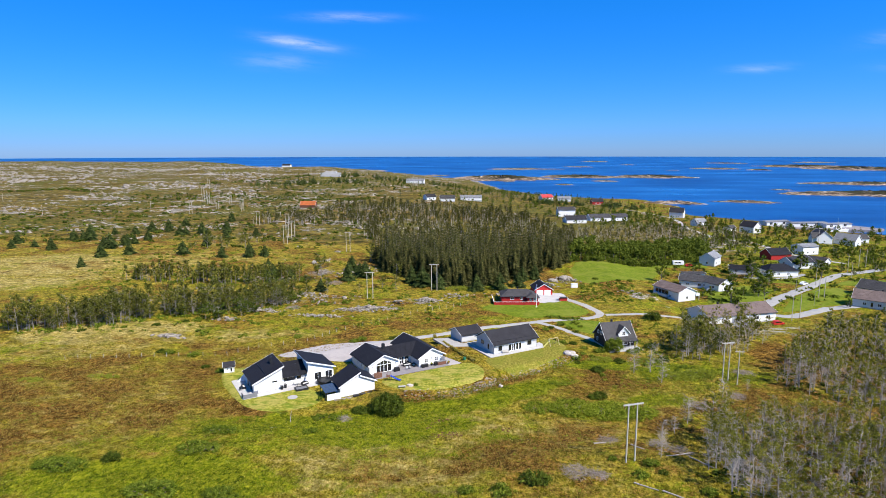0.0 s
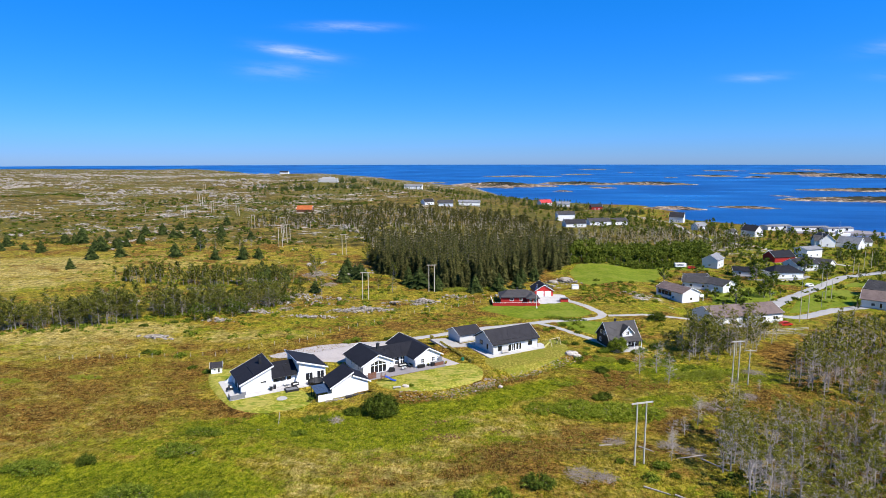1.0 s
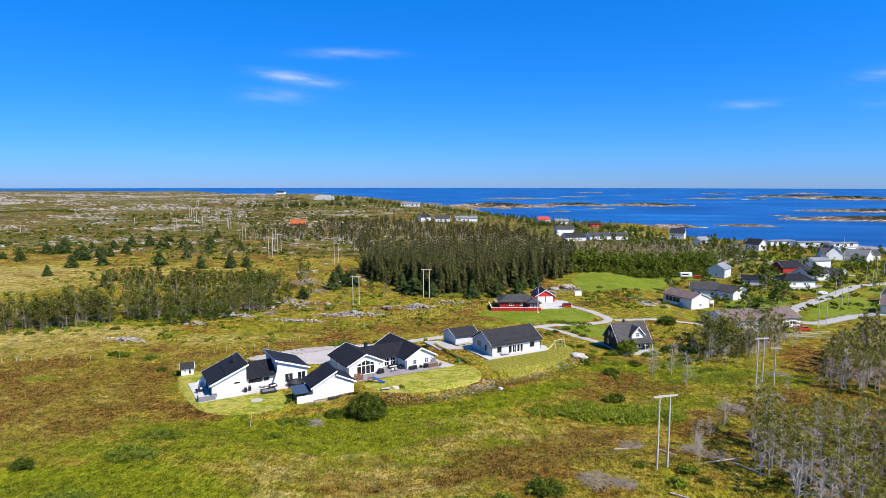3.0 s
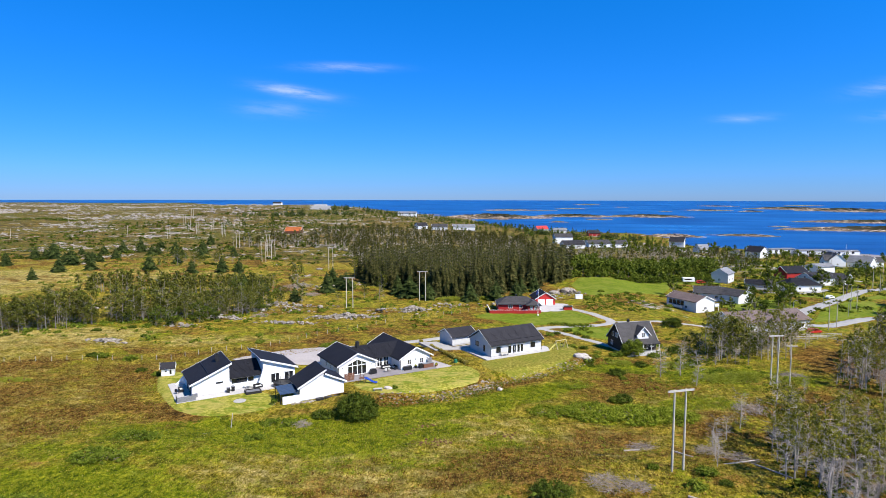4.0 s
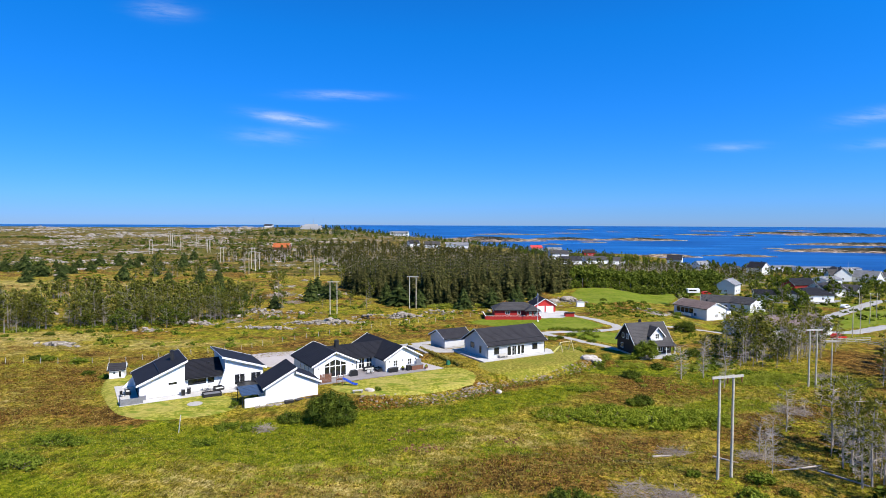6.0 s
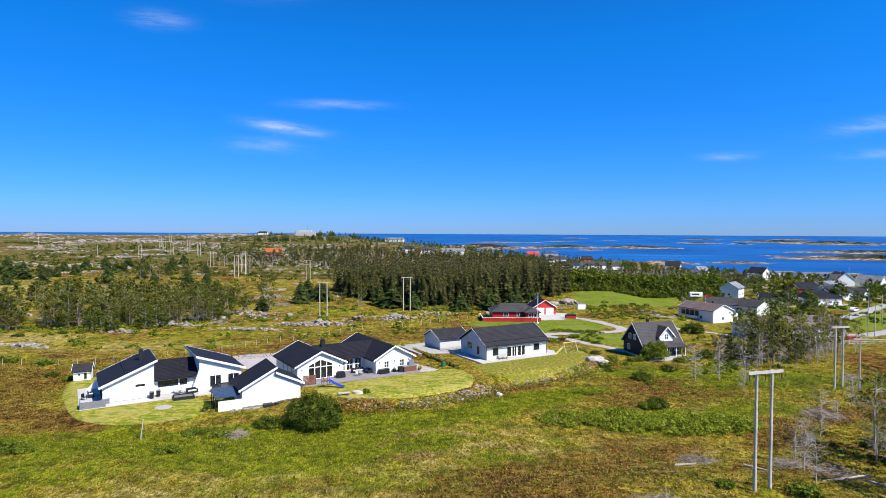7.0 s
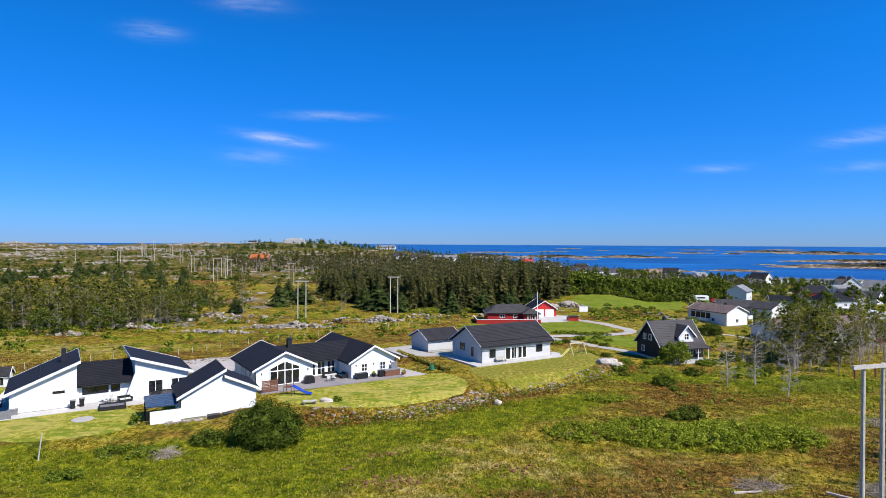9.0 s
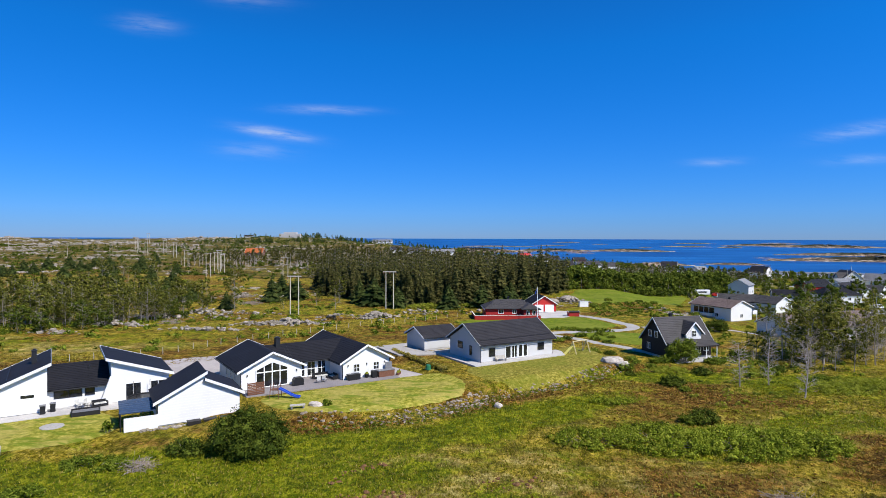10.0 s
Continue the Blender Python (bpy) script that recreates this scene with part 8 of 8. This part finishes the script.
ph = gable_house("playhouse", "tiny white playhouse with a dark roof on the lawn", -67.2, 137.3, 25, 2.6, 2.2, 1.7, 0.9, WHITE, ROOF_SLATE, (("front", -0.4, 0.8, 0.5, 0.5, (0, 0)), ("front", 0.55, 0.15, 0.6, 1.3, (0, 0))), z=-10.35, oh=0.25, found=0.1, category="playhouse", group="")
ob = finish("leaning_post", tube(bmesh.new(), (0, 0, -0.3), (0.35, 0.1, 2.6), 0.07, 0.06), GREY_WOOD)
ob.location = (-40.2, 110.4, height(-40.2, 110.4))
tagged(ob, "pale leaning wooden post in the meadow", "post")
simple_thing("lawn_cover", FA @ pose(0.2, -6.2, 0.02), "round grey worn patch of gravel in the lawn", "cover", [("disc", GRAVEL, disc_ring(bmesh.new(), 1.2, 0.0, 0.16, 20))])
# in front of the garage: dark planters and stones
for k in range(4):
    lidded_box(FC @ pose(4.0 + 1.75 * k, -0.55, 0.02, 0, 0, 2), 1.4, 0.8, 0.5, "dark timber planter box along the white garage wall", BLACK_BOARDS, "planter_box")
rubble("garden_stones", [tuple((FC @ Vector((u, -0.5 + 0.25 * math.sin(u * 5), 0)))[:2]) for u in np.arange(-1.4, 3.4, 0.32)], (0.22, 0.5), ROCK, "grey boulders along the garage wall", "stones", 71)
sofa(FC @ pose(-1.9, 2.2, 0.05, 0, 0, 90), "dark garden sofa under the patio roof", 1.8)
# gabled house terrace
simple_thing("brown_screen", FM @ pose(-3.2, -2.6, 0.17), "reddish brown slatted garden screen", "fence",
             [("slat", BROWN_WOOD, one_box(-1.0, 1.2, 0, 0.05, 0.06 + 0.2 * k, 0.22 + 0.2 * k)) for k in range(8)] + [("post", BROWN_WOOD, one_box(x, x + 0.09, 0.05, 0.14, 0, 1.7)) for x in (-1.0, 0.1, 1.1)])
bbq = thing("covered_grill", FM @ pose(3.3, -0.6, 0.17), "gas grill under a black cover", "grill")
part("cover", prism(bmesh.new(), [(-0.8, 0.05), (0.8, 0.05), (0.72, 0.85), (0.45, 1.15), (-0.45, 1.15), (-0.72, 0.85)], -0.35, 0.35), BLACK_PLASTIC, bbq)
sofa(FM @ pose(7.6, 1.6, 0.17, 0, 0, 0), "dark garden sofa with pale cushions", 2.4)
sofa(FM @ pose(9.0, 0.3, 0.17, 0, 0, -90), "dark garden sofa with pale cushions", 1.6)
simple_thing("garden_table", FM @ pose(7.6, 0.2, 0.17), "low dark garden table", "table", [("top", BLACK_PLASTIC, one_box(-0.6, 0.6, -0.4, 0.4, 0.38, 0.43))] + [("leg", BLACK_PLASTIC, one_box(x, x + 0.05, y, y + 0.05, 0, 0.38)) for x in (-0.55, 0.5) for y in (-0.35, 0.3)])
for k in range(2):
    chair(FM @ pose(6.2 + 0.9 * k, -0.9, 0.17, 0, 0, 170 - 30 * k), "pale garden chair on the deck", "deck chairs", GREY_PLASTIC, CUSHION)
lidded_box(FM @ pose(11.2, -1.9, 0.17), 1.9, 0.75, 0.85, "black cushion box against the white gable", BLACK_PLASTIC)
simple_thing("plant_pot", FM @ pose(13.4, -1.75, 0.17), "black round plant pot with a small plant", "pot", [("pot", BLACK_PLASTIC, tube(bmesh.new(), (0, 0, 0), (0, 0, 0.55), 0.25, 0.36, 12)), ("plant", HEDGE_LEAF, tube(bmesh.new(), (0, 0, 0.5), (0, 0, 0.85), 0.3, 0.12, 7))])
kit = thing("outdoor_kitchen", FM @ pose(16.3, -2.3, 0.17), "outdoor kitchen with brown timber front and dark top", "outdoor kitchen")
part("body", one_box(-1.4, 1.2, -0.5, 0.4, 0, 0.9), BROWN_WOOD, kit)
part("worktop", one_box(-1.5, 1.3, -0.55, 0.45, 0.9, 0.97), GREY_PLASTIC, kit)
part("grill_lid", one_box(-2.4, -1.55, -0.35, 0.35, 0, 1.05, bevel=0.08), BLACK_PLASTIC, kit)
part("back_screen", one_box(0.2, 1.3, 0.5, 0.6, 0, 1.95), GREY_PLASTIC, kit)
for k in range(2):
    simple_thing("plant_pot", FM @ pose(18.0 + 0.5 * k, -2.9 + 0.4 * k, 0.17), "terracotta pot with a small plant", "pot", [("pot", BROWN_WOOD, tube(bmesh.new(), (0, 0, 0), (0, 0, 0.4), 0.2, 0.28, 10)), ("plant", HEDGE_LEAF, tube(bmesh.new(), (0, 0, 0.38), (0, 0, 0.75), 0.25, 0.05, 6))])
for k in range(3):
    bed = thing("raised_bed", FM @ pose(19.6 + 1.3 * k * 0.3, 4.0 + 2.0 * k, 0.1, 0, 0, 8), "brown timber raised bed with plants", "planter", "raised beds")
    part("frame", one_box(-0.6, 0.6, -0.8, 0.8, 0, 0.45), BROWN_WOOD, bed)
    part("soil", one_box(-0.52, 0.52, -0.72, 0.72, 0.4, 0.47), BLACK_BOARDS, bed)
pf = thing("slide_frame", FM @ pose(-1.3, -5.0, 0.05, 0, 0, -38), "wooden climbing frame with a bright blue slide", "slide")
for x in (-0.45, 0.45):
    for y in (-0.5, 0.5):
        part("post", tube(bmesh.new(), (x * 1.35, y * 1.2, 0), (x, y, 1.9), 0.05), BROWN_WOOD, pf)
part("platform", one_box(-0.5, 0.5, -0.5, 0.5, 1.1, 1.18), BROWN_WOOD, pf)
bm = bmesh.new()
pts = [(0.5, 1.18), (1.1, 0.95), (2.0, 0.45), (2.7, 0.2), (3.2, 0.18)]
for (xa, za), (xb, zb) in zip(pts, pts[1:]):
    for y0, y1, up in ((-0.25, 0.25, 0.0), (-0.29, -0.25, 0.16), (0.25, 0.29, 0.16)):
        q = [bm.verts.new(p) for p in ((xa, y0, za), (xb, y0, zb), (xb, y1, zb), (xa, y1, za), (xa, y0, za + 0.04 + up), (xb, y0, zb + 0.04 + up), (xb, y1, zb + 0.04 + up), (xa, y1, za + 0.04 + up))]
        for idx in ((0, 1, 2, 3), (7, 6, 5, 4), (0, 4, 5, 1), (1, 5, 6, 2), (2, 6, 7, 3), (3, 7, 4, 0)):
            bm.faces.new([q[i] for i in idx])
part("slide", bm, BLUE_PLASTIC, pf, "bright blue slide")
simple_thing("stone_bench", pose(-18.7, 130.1, height(-18.7, 130.1) + 0.1, 0, 0, 20), "low grey garden bench at the lawn edge", "bench", [("seat", GREY_WOOD, one_box(-0.9, 0.9, -0.3, 0.3, 0.36, 0.46)), ("support", GREY_PLASTIC, one_box(-0.8, -0.6, -0.25, 0.25, 0, 0.36)), ("support", GREY_PLASTIC, one_box(0.6, 0.8, -0.25, 0.25, 0, 0.36))])
tree_thing("lawn_shrub", bush_shape(0.6, 0.6, 1.1, 77, 10, 26, 0.15), BARK, BUSH_LEAF, "small round shrub beside a white boulder", "shrub", "", stand(-15.6, 131.9, 0, 1))
tree_thing("lawn_shrub", bush_shape(0.7, 0.5, 1.6, 78, 8, 22, 0.14), BARK, BUSH_LEAF, "thin young shrub at the terrace corner", "shrub", "", stand(-37.0, 121.3, 0, 1))
# the low yellow hedge between the plots
first = tree_thing("hedge_shrub", bush_shape(0.42, 0.42, 0.75, 79, 7, 20, 0.13), BARK, TUSSOCK, "small yellow-green hedge plant", "shrub", "hedge plants", O)
HEDGE = [(-16.2, 175.5), (-12, 165), (-7.2, 157.2), (-1.5, 149.0)]
n = 0
for (ax, ay), (bx, by) in zip(HEDGE, HEDGE[1:]):
    k = int(math.hypot(bx - ax, by - ay) / 0.95)
    for j in range(k):
        x, y = ax + (bx - ax) * j / k + RNG.uniform(-0.12, 0.12), ay + (by - ay) * j / k + RNG.uniform(-0.12, 0.12)
        m = stand(x, y, RNG.uniform(0, 360), RNG.uniform(0.75, 1.25))
        if n == 0:
            first.matrix_basis = m
        else:
            copy_thing(first, m)
        n += 1
rubble("stone_heap", [(-9 + RNG.normal() * 1.6, 168.6 + RNG.normal() * 1.2) for _ in range(46)], (0.18, 0.5), ROCK, "grey heap of slates and stones by the garage", "stones", 83, 0.4)
simple_thing("garden_hose_reel", pose(-4.6, 150.9, height(-4.6, 150.9), 0, 0, 20), "green plastic compost bin and netting", "compost bin", [("body", GREEN_PLASTIC, tube(bmesh.new(), (0, 0, 0), (0, 0, 0.7), 0.5, 0.38, 10)), ("lid", GREEN_PLASTIC, tube(bmesh.new(), (0, 0, 0.7), (0, 0, 0.78), 0.4, 0.3, 10))])
# bungalow
bench = thing("wooden_bench", FR @ pose(4.1, -0.1, 0.18), "weathered wooden bench against the bungalow wall", "bench")
part("seat", one_box(-1.0, 1.0, -0.28, 0.2, 0.4, 0.47), GREY_WOOD, bench)
part("backrest", one_box(-1.0, 1.0, 0.18, 0.25, 0.5, 0.95), GREY_WOOD, bench)
for x in (-0.95, 0.87):
    part("leg", one_box(x, x + 0.08, -0.26, 0.22, 0, 0.4), GREY_WOOD, bench)
play = thing("swing_set", pose(20.4, 165.4, height(20.4, 165.4), 0, 0, 38), "pale wooden swing set with a yellow slide", "swing set")
for x in (-0.9, 2.6):
    for y in (-0.9, 0.9):
        part("leg", tube(bmesh.new(), (x, y, 0), (x, 0, 2.2), 0.10), PALE_WOOD, play)
part("beam", tube(bmesh.new(), (-1.0, 0, 2.2), (2.7, 0, 2.2), 0.10), PALE_WOOD, play)
part("slide", prism(bmesh.new(), [(-0.9, 1.5), (-0.9, 1.58), (-3.0, 0.2), (-3.0, 0.1)], -0.25, 0.25), plain("yellow_plastic", (0.62, 0.55, 0.14), 0.5), play, "pale yellow slide")
for x in (0.7, 1.6):
    part("swing_seat", one_box(x - 0.22, x + 0.22, -0.1, 0.1, 0.5, 0.55), BLACK_PLASTIC, play)
    part("rope", tube(bmesh.new(), (x, 0, 0.55), (x, 0, 2.2), 0.02, 0.02, 4), GREY_PLASTIC, play)
flag = thing("flagpole", pose(18.4, 215.0, height(18.4, 215.0)), "tall white flagpole with a furled flag", "flagpole")
part("pole", tube(bmesh.new(), (0, 0, 0), (0, 0, 9.2), 0.11, 0.06, 8), WHITE_PAINT, flag)
part("base", tube(bmesh.new(), (0, 0, 0), (0, 0, 0.5), 0.3, 0.25, 8), WHITE_PAINT, flag)
part("pennant", prism(bmesh.new(), [(-0.5, 7.2), (-0.05, 8.6), (-0.05, 8.9), (-0.62, 7.4)], -0.02, 0.02), BLUE_PLASTIC, flag)
simple_thing("white_shed_box", pose(36.5, 250.5, height(36.5, 250.5), 0, 0, 10), "white utility cabinet in the grass", "cabinet", [("body", WHITE_PAINT, one_box(-1.4, 1.4, -0.6, 0.6, 0, 1.7)), ("lid", OFFWHITE, one_box(-1.5, 1.5, -0.7, 0.7, 1.7, 1.8))])

# ---------------------------------------------------------------- power poles, fences, village bits
def twin_pole(x, y, turn, h, gap=2.3, arm=4.0, z=None):
    ob = thing("power_pole", pose(x, y, height(x, y) if z is None else z, 0, 0, turn), "weathered wooden twin power pole with a crossarm", "power pole", "power line")
    for s in (-1, 1):
        part("pole", tube(bmesh.new(), (s * gap / 2, 0, -0.5), (s * gap / 2, 0, h), 0.16, 0.12, 8), POLE_WOOD, ob)
    part("crossarm", one_box(-arm / 2, arm / 2, -0.22, -0.08, h - 0.28, h - 0.02), GREY_WOOD, ob)
    for k in (-1, 0, 1):
        part("insulator", tube(bmesh.new(), (k * arm * 0.46, -0.15, h - 0.9), (k * arm * 0.46, -0.15, h - 0.28), 0.06, 0.09, 6), CERAMIC, ob)
    return ob


def single_pole(x, y, h,  label="plain weathered wooden utility pole", arm=0.0, turn=0.0):
    x, y = out(x, y)
    ob = thing("pole", pose(x, y, height(x, y), 0, 0, turn), label, "pole", "single poles")
    part("pole_shaft", tube(bmesh.new(), (0, 0, -0.4), (0, 0, h), 0.14, 0.10, 7), POLE_WOOD, ob)
    if arm:
        part("crossarm", one_box(-arm / 2, arm / 2, -0.18, -0.06, h - 0.4, h - 0.2), GREY_WOOD, ob)
    return ob


twin_pole(30.0, 96.9, 21, 11.2, 1.8, 4.1, z=-8.25)
for x, y, tr, h in ((-48.2, 222, 5, 11.0), (-24, 239, 8, 11.5), (-86, 328, 0, 12), (-131, 346, 0, 12), (-155, 412, 0, 12), (-186, 432, 0, 11), (-232, 505, 0, 11), (-240, 520, 0, 11), (-262, 517, 0, 11), (-268, 556, 0, 11), (-285, 545, 0, 12), (-300, 568, 0, 12), (-320, 600, 0, 12), (-271, 486, 0, 11), (-360, 690, 0, 12), (-134, 362, 0, 11.5), (-138, 378, 0, 11.5)):
    twin_pole(x, y, tr, h)
twin_pole(62.6, 142.6, 15, 10.6, 1.5, 3.4)
single_pole(65.0, 141.0, 9.0, "wooden stay pole with a short crossarm", 2.2)
for x, y, h in ((106.2, 204.5, 9), (110.9, 209, 9), (132.5, 240.5, 9), (135, 241.2, 9), (142.9, 264.4, 8), (166, 280, 9), (190, 318, 10), (194, 319, 10), (175, 300, 9), (-330, 520, 9), (-480, 640, 10), (-520, 560, 10), (-400, 470, 9), (220, 420, 10), (185, 440, 9)):
    single_pole(x, y, h)
for x, y in ((124.4, 227.2), (80.8, 189.5), (104, 222), (128, 250)):
    x, y = out(x, y)
    ob = thing("street_lamp", pose(x, y, height(x, y)), "grey steel street lamp beside the road", "street lamp", "street lamps")
    part("post", tube(bmesh.new(), (0, 0, 0), (0, 0, 6.0), 0.09, 0.06, 7), STEEL, ob)
    part("arm", tube(bmesh.new(), (0, 0, 6.0), (0.9, 0, 6.3), 0.05, 0.05, 6), STEEL, ob)
    part("lamp_head", one_box(0.7, 1.3, -0.14, 0.14, 6.25, 6.4), GREY_PLASTIC, ob)

FENCE = [(-118, 141), (-98, 146), (-74.6, 151.2), (-68.1, 158.7), (-55.4, 166.2), (-49, 176.6), (-37.5, 190), (-25.7, 203), (-10.7, 214), (0, 224)]
fence = thing("stock_fence", O, "old wooden stakes of a stock fence across the grass", "fence")
for (ax, ay), (bx, by) in zip(FENCE, FENCE[1:]):
    k = max(1, int(math.hypot(bx - ax, by - ay) / 3.0))
    for j in range(k):
        x, y = ax + (bx - ax) * j / k, ay + (by - ay) * j / k
        z = height(x, y)
        part("stake", tube(bmesh.new(), (x, y, z - 0.2), (x + RNG.uniform(-0.1, 0.1), y, z + 1.25), 0.06, 0.05, 5), GREY_WOOD, fence)
rail = thing("wooden_rail_fence", O, "weathered low wooden rail fence by the long building", "fence")
for (ax, ay), (bx, by) in (((88, 190), (106, 198)), ((86, 187), (97, 188.5)), ((97, 188.5), (100, 184))):
    za, zb = height(ax, ay), height(bx, by)
    for dz in (0.5, 0.95):
        part("rail", tube(bmesh.new(), (ax, ay, za + dz), (bx, by, zb + dz), 0.07, 0.07, 5), GREY_WOOD, rail)
    k = int(math.hypot(bx - ax, by - ay) / 2.5)
    for j in range(k + 1):
        x, y = ax + (bx - ax) * j / k, ay + (by - ay) * j / k
        z = height(x, y)
        part("fence_post", tube(bmesh.new(), (x, y, z - 0.2), (x, y, z + 1.05), 0.07, 0.07, 5), GREY_WOOD, rail)


def car(x, y, turn, mat, label):
    x, y = out(x, y)
    ob = thing("car", pose(x, y, height(x, y) + 0.1, 0, 0, turn), label, "car", "parked cars")
    bm = bmesh.new()
    prism(bm, [(-2.1, 0.3), (2.1, 0.3), (2.15, 0.75), (1.3, 0.92), (0.6, 1.45), (-1.3, 1.48), (-2.0, 0.95), (-2.15, 0.8)], -0.85, 0.85)
    part("body", bm, mat, ob)
    part("windows", prism(bmesh.new(), [(-1.75, 0.98), (1.1, 0.98), (0.55, 1.38), (-1.25, 1.40)], -0.87, 0.87), GLASS, ob)
    for wx in (-1.3, 1.3):
        for wy in (-0.8, 0.66):
            part("wheel", tube(bmesh.new(), (wx, wy, 0.22), (wx, wy + 0.16, 0.22), 0.32, 0.32, 12), BLACK_PLASTIC, ob)
    return ob


car(99.5, 199.5, 15, RED_PAINT, "red car parked by the long building")
car(138, 264.5, 35, WHITE_PAINT, "white car parked at the roadside")
car(100.5, 304, 10, RED_PAINT, "red car parked beside the caravan")
car(92, 247, 70, STEEL, "grey car parked by the white house")
car(172, 322, 20, WHITE_PAINT, "white car parked in the village")
cx, cy = out(95.5, 306.5)
cv = thing("caravan", pose(cx, cy, height(cx, cy), 0, 0, 4), "white caravan parked on the grass", "caravan")
part("body", one_box(-3.0, 3.0, -1.1, 1.1, 0.45, 2.6, bevel=0.2), WHITE_PAINT, cv)
part("window_band", one_box(-2.2, 1.4, -1.13, -1.08, 1.4, 2.0), GLASS, cv)
for y in (-1.0, 0.85):
    part("wheel", tube(bmesh.new(), (0, y, 0.32), (0, y + 0.15, 0.32), 0.32, 0.32, 12), BLACK_PLASTIC, cv)
for x, y, tr, l, hh in ((300, 548, 20, 18, 13), (352, 545, 60, 22, 12)):
    bt = thing("fishing_boat", pose(x, y, SEA_Z, 0, 0, tr), "white fishing boat with a mast at the quay", "boat", "fishing boats")
    bm = bmesh.new()
    n = 9
    ring_lo, ring_hi = [], []
    for s in (1, -1):
        for k in range(n):
            t = k / (n - 1) if s == 1 else 1 - k / (n - 1)
            w = 0.18 * l * math.sin(math.pi * min(1, 0.25 + 0.75 * (1 - t))) * 0.75
            ring_lo.append(bm.verts.new((l * (t - 0.5), s * w * 0.7, -0.5)))
            ring_hi.append(bm.verts.new((l * (t - 0.5) * 1.05, s * w, 1.6 + 1.0 * t * t)))
    m2 = len(ring_lo)
    for k in range(m2):
        bm.faces.new((ring_lo[k], ring_lo[(k + 1) % m2], ring_hi[(k + 1) % m2], ring_hi[k]))
    bm.faces.new(ring_hi)
    part("hull", bm, WHITE_PAINT, bt)
    part("wheelhouse", one_box(-l * 0.25, l * 0.1, -1.5, 1.5, 1.5, 5.0, bevel=0.15), WHITE_PAINT, bt)
    part("mast", tube(bmesh.new(), (-l * 0.1, 0, 4.8), (-l * 0.1, 0, hh), 0.18, 0.08), WHITE_PAINT, bt)
    part("boom", tube(bmesh.new(), (-l * 0.1, 0, 5.4), (l * 0.25, 0, 7.5), 0.1, 0.06), STEEL, bt)
quay = slab("quay", O, [(240, 556), (330, 548), (345, 560), (318, 596), (250, 600)], SEA_Z + 2.0, DECK, "grey concrete quay at the harbour", "quay", 4.0)
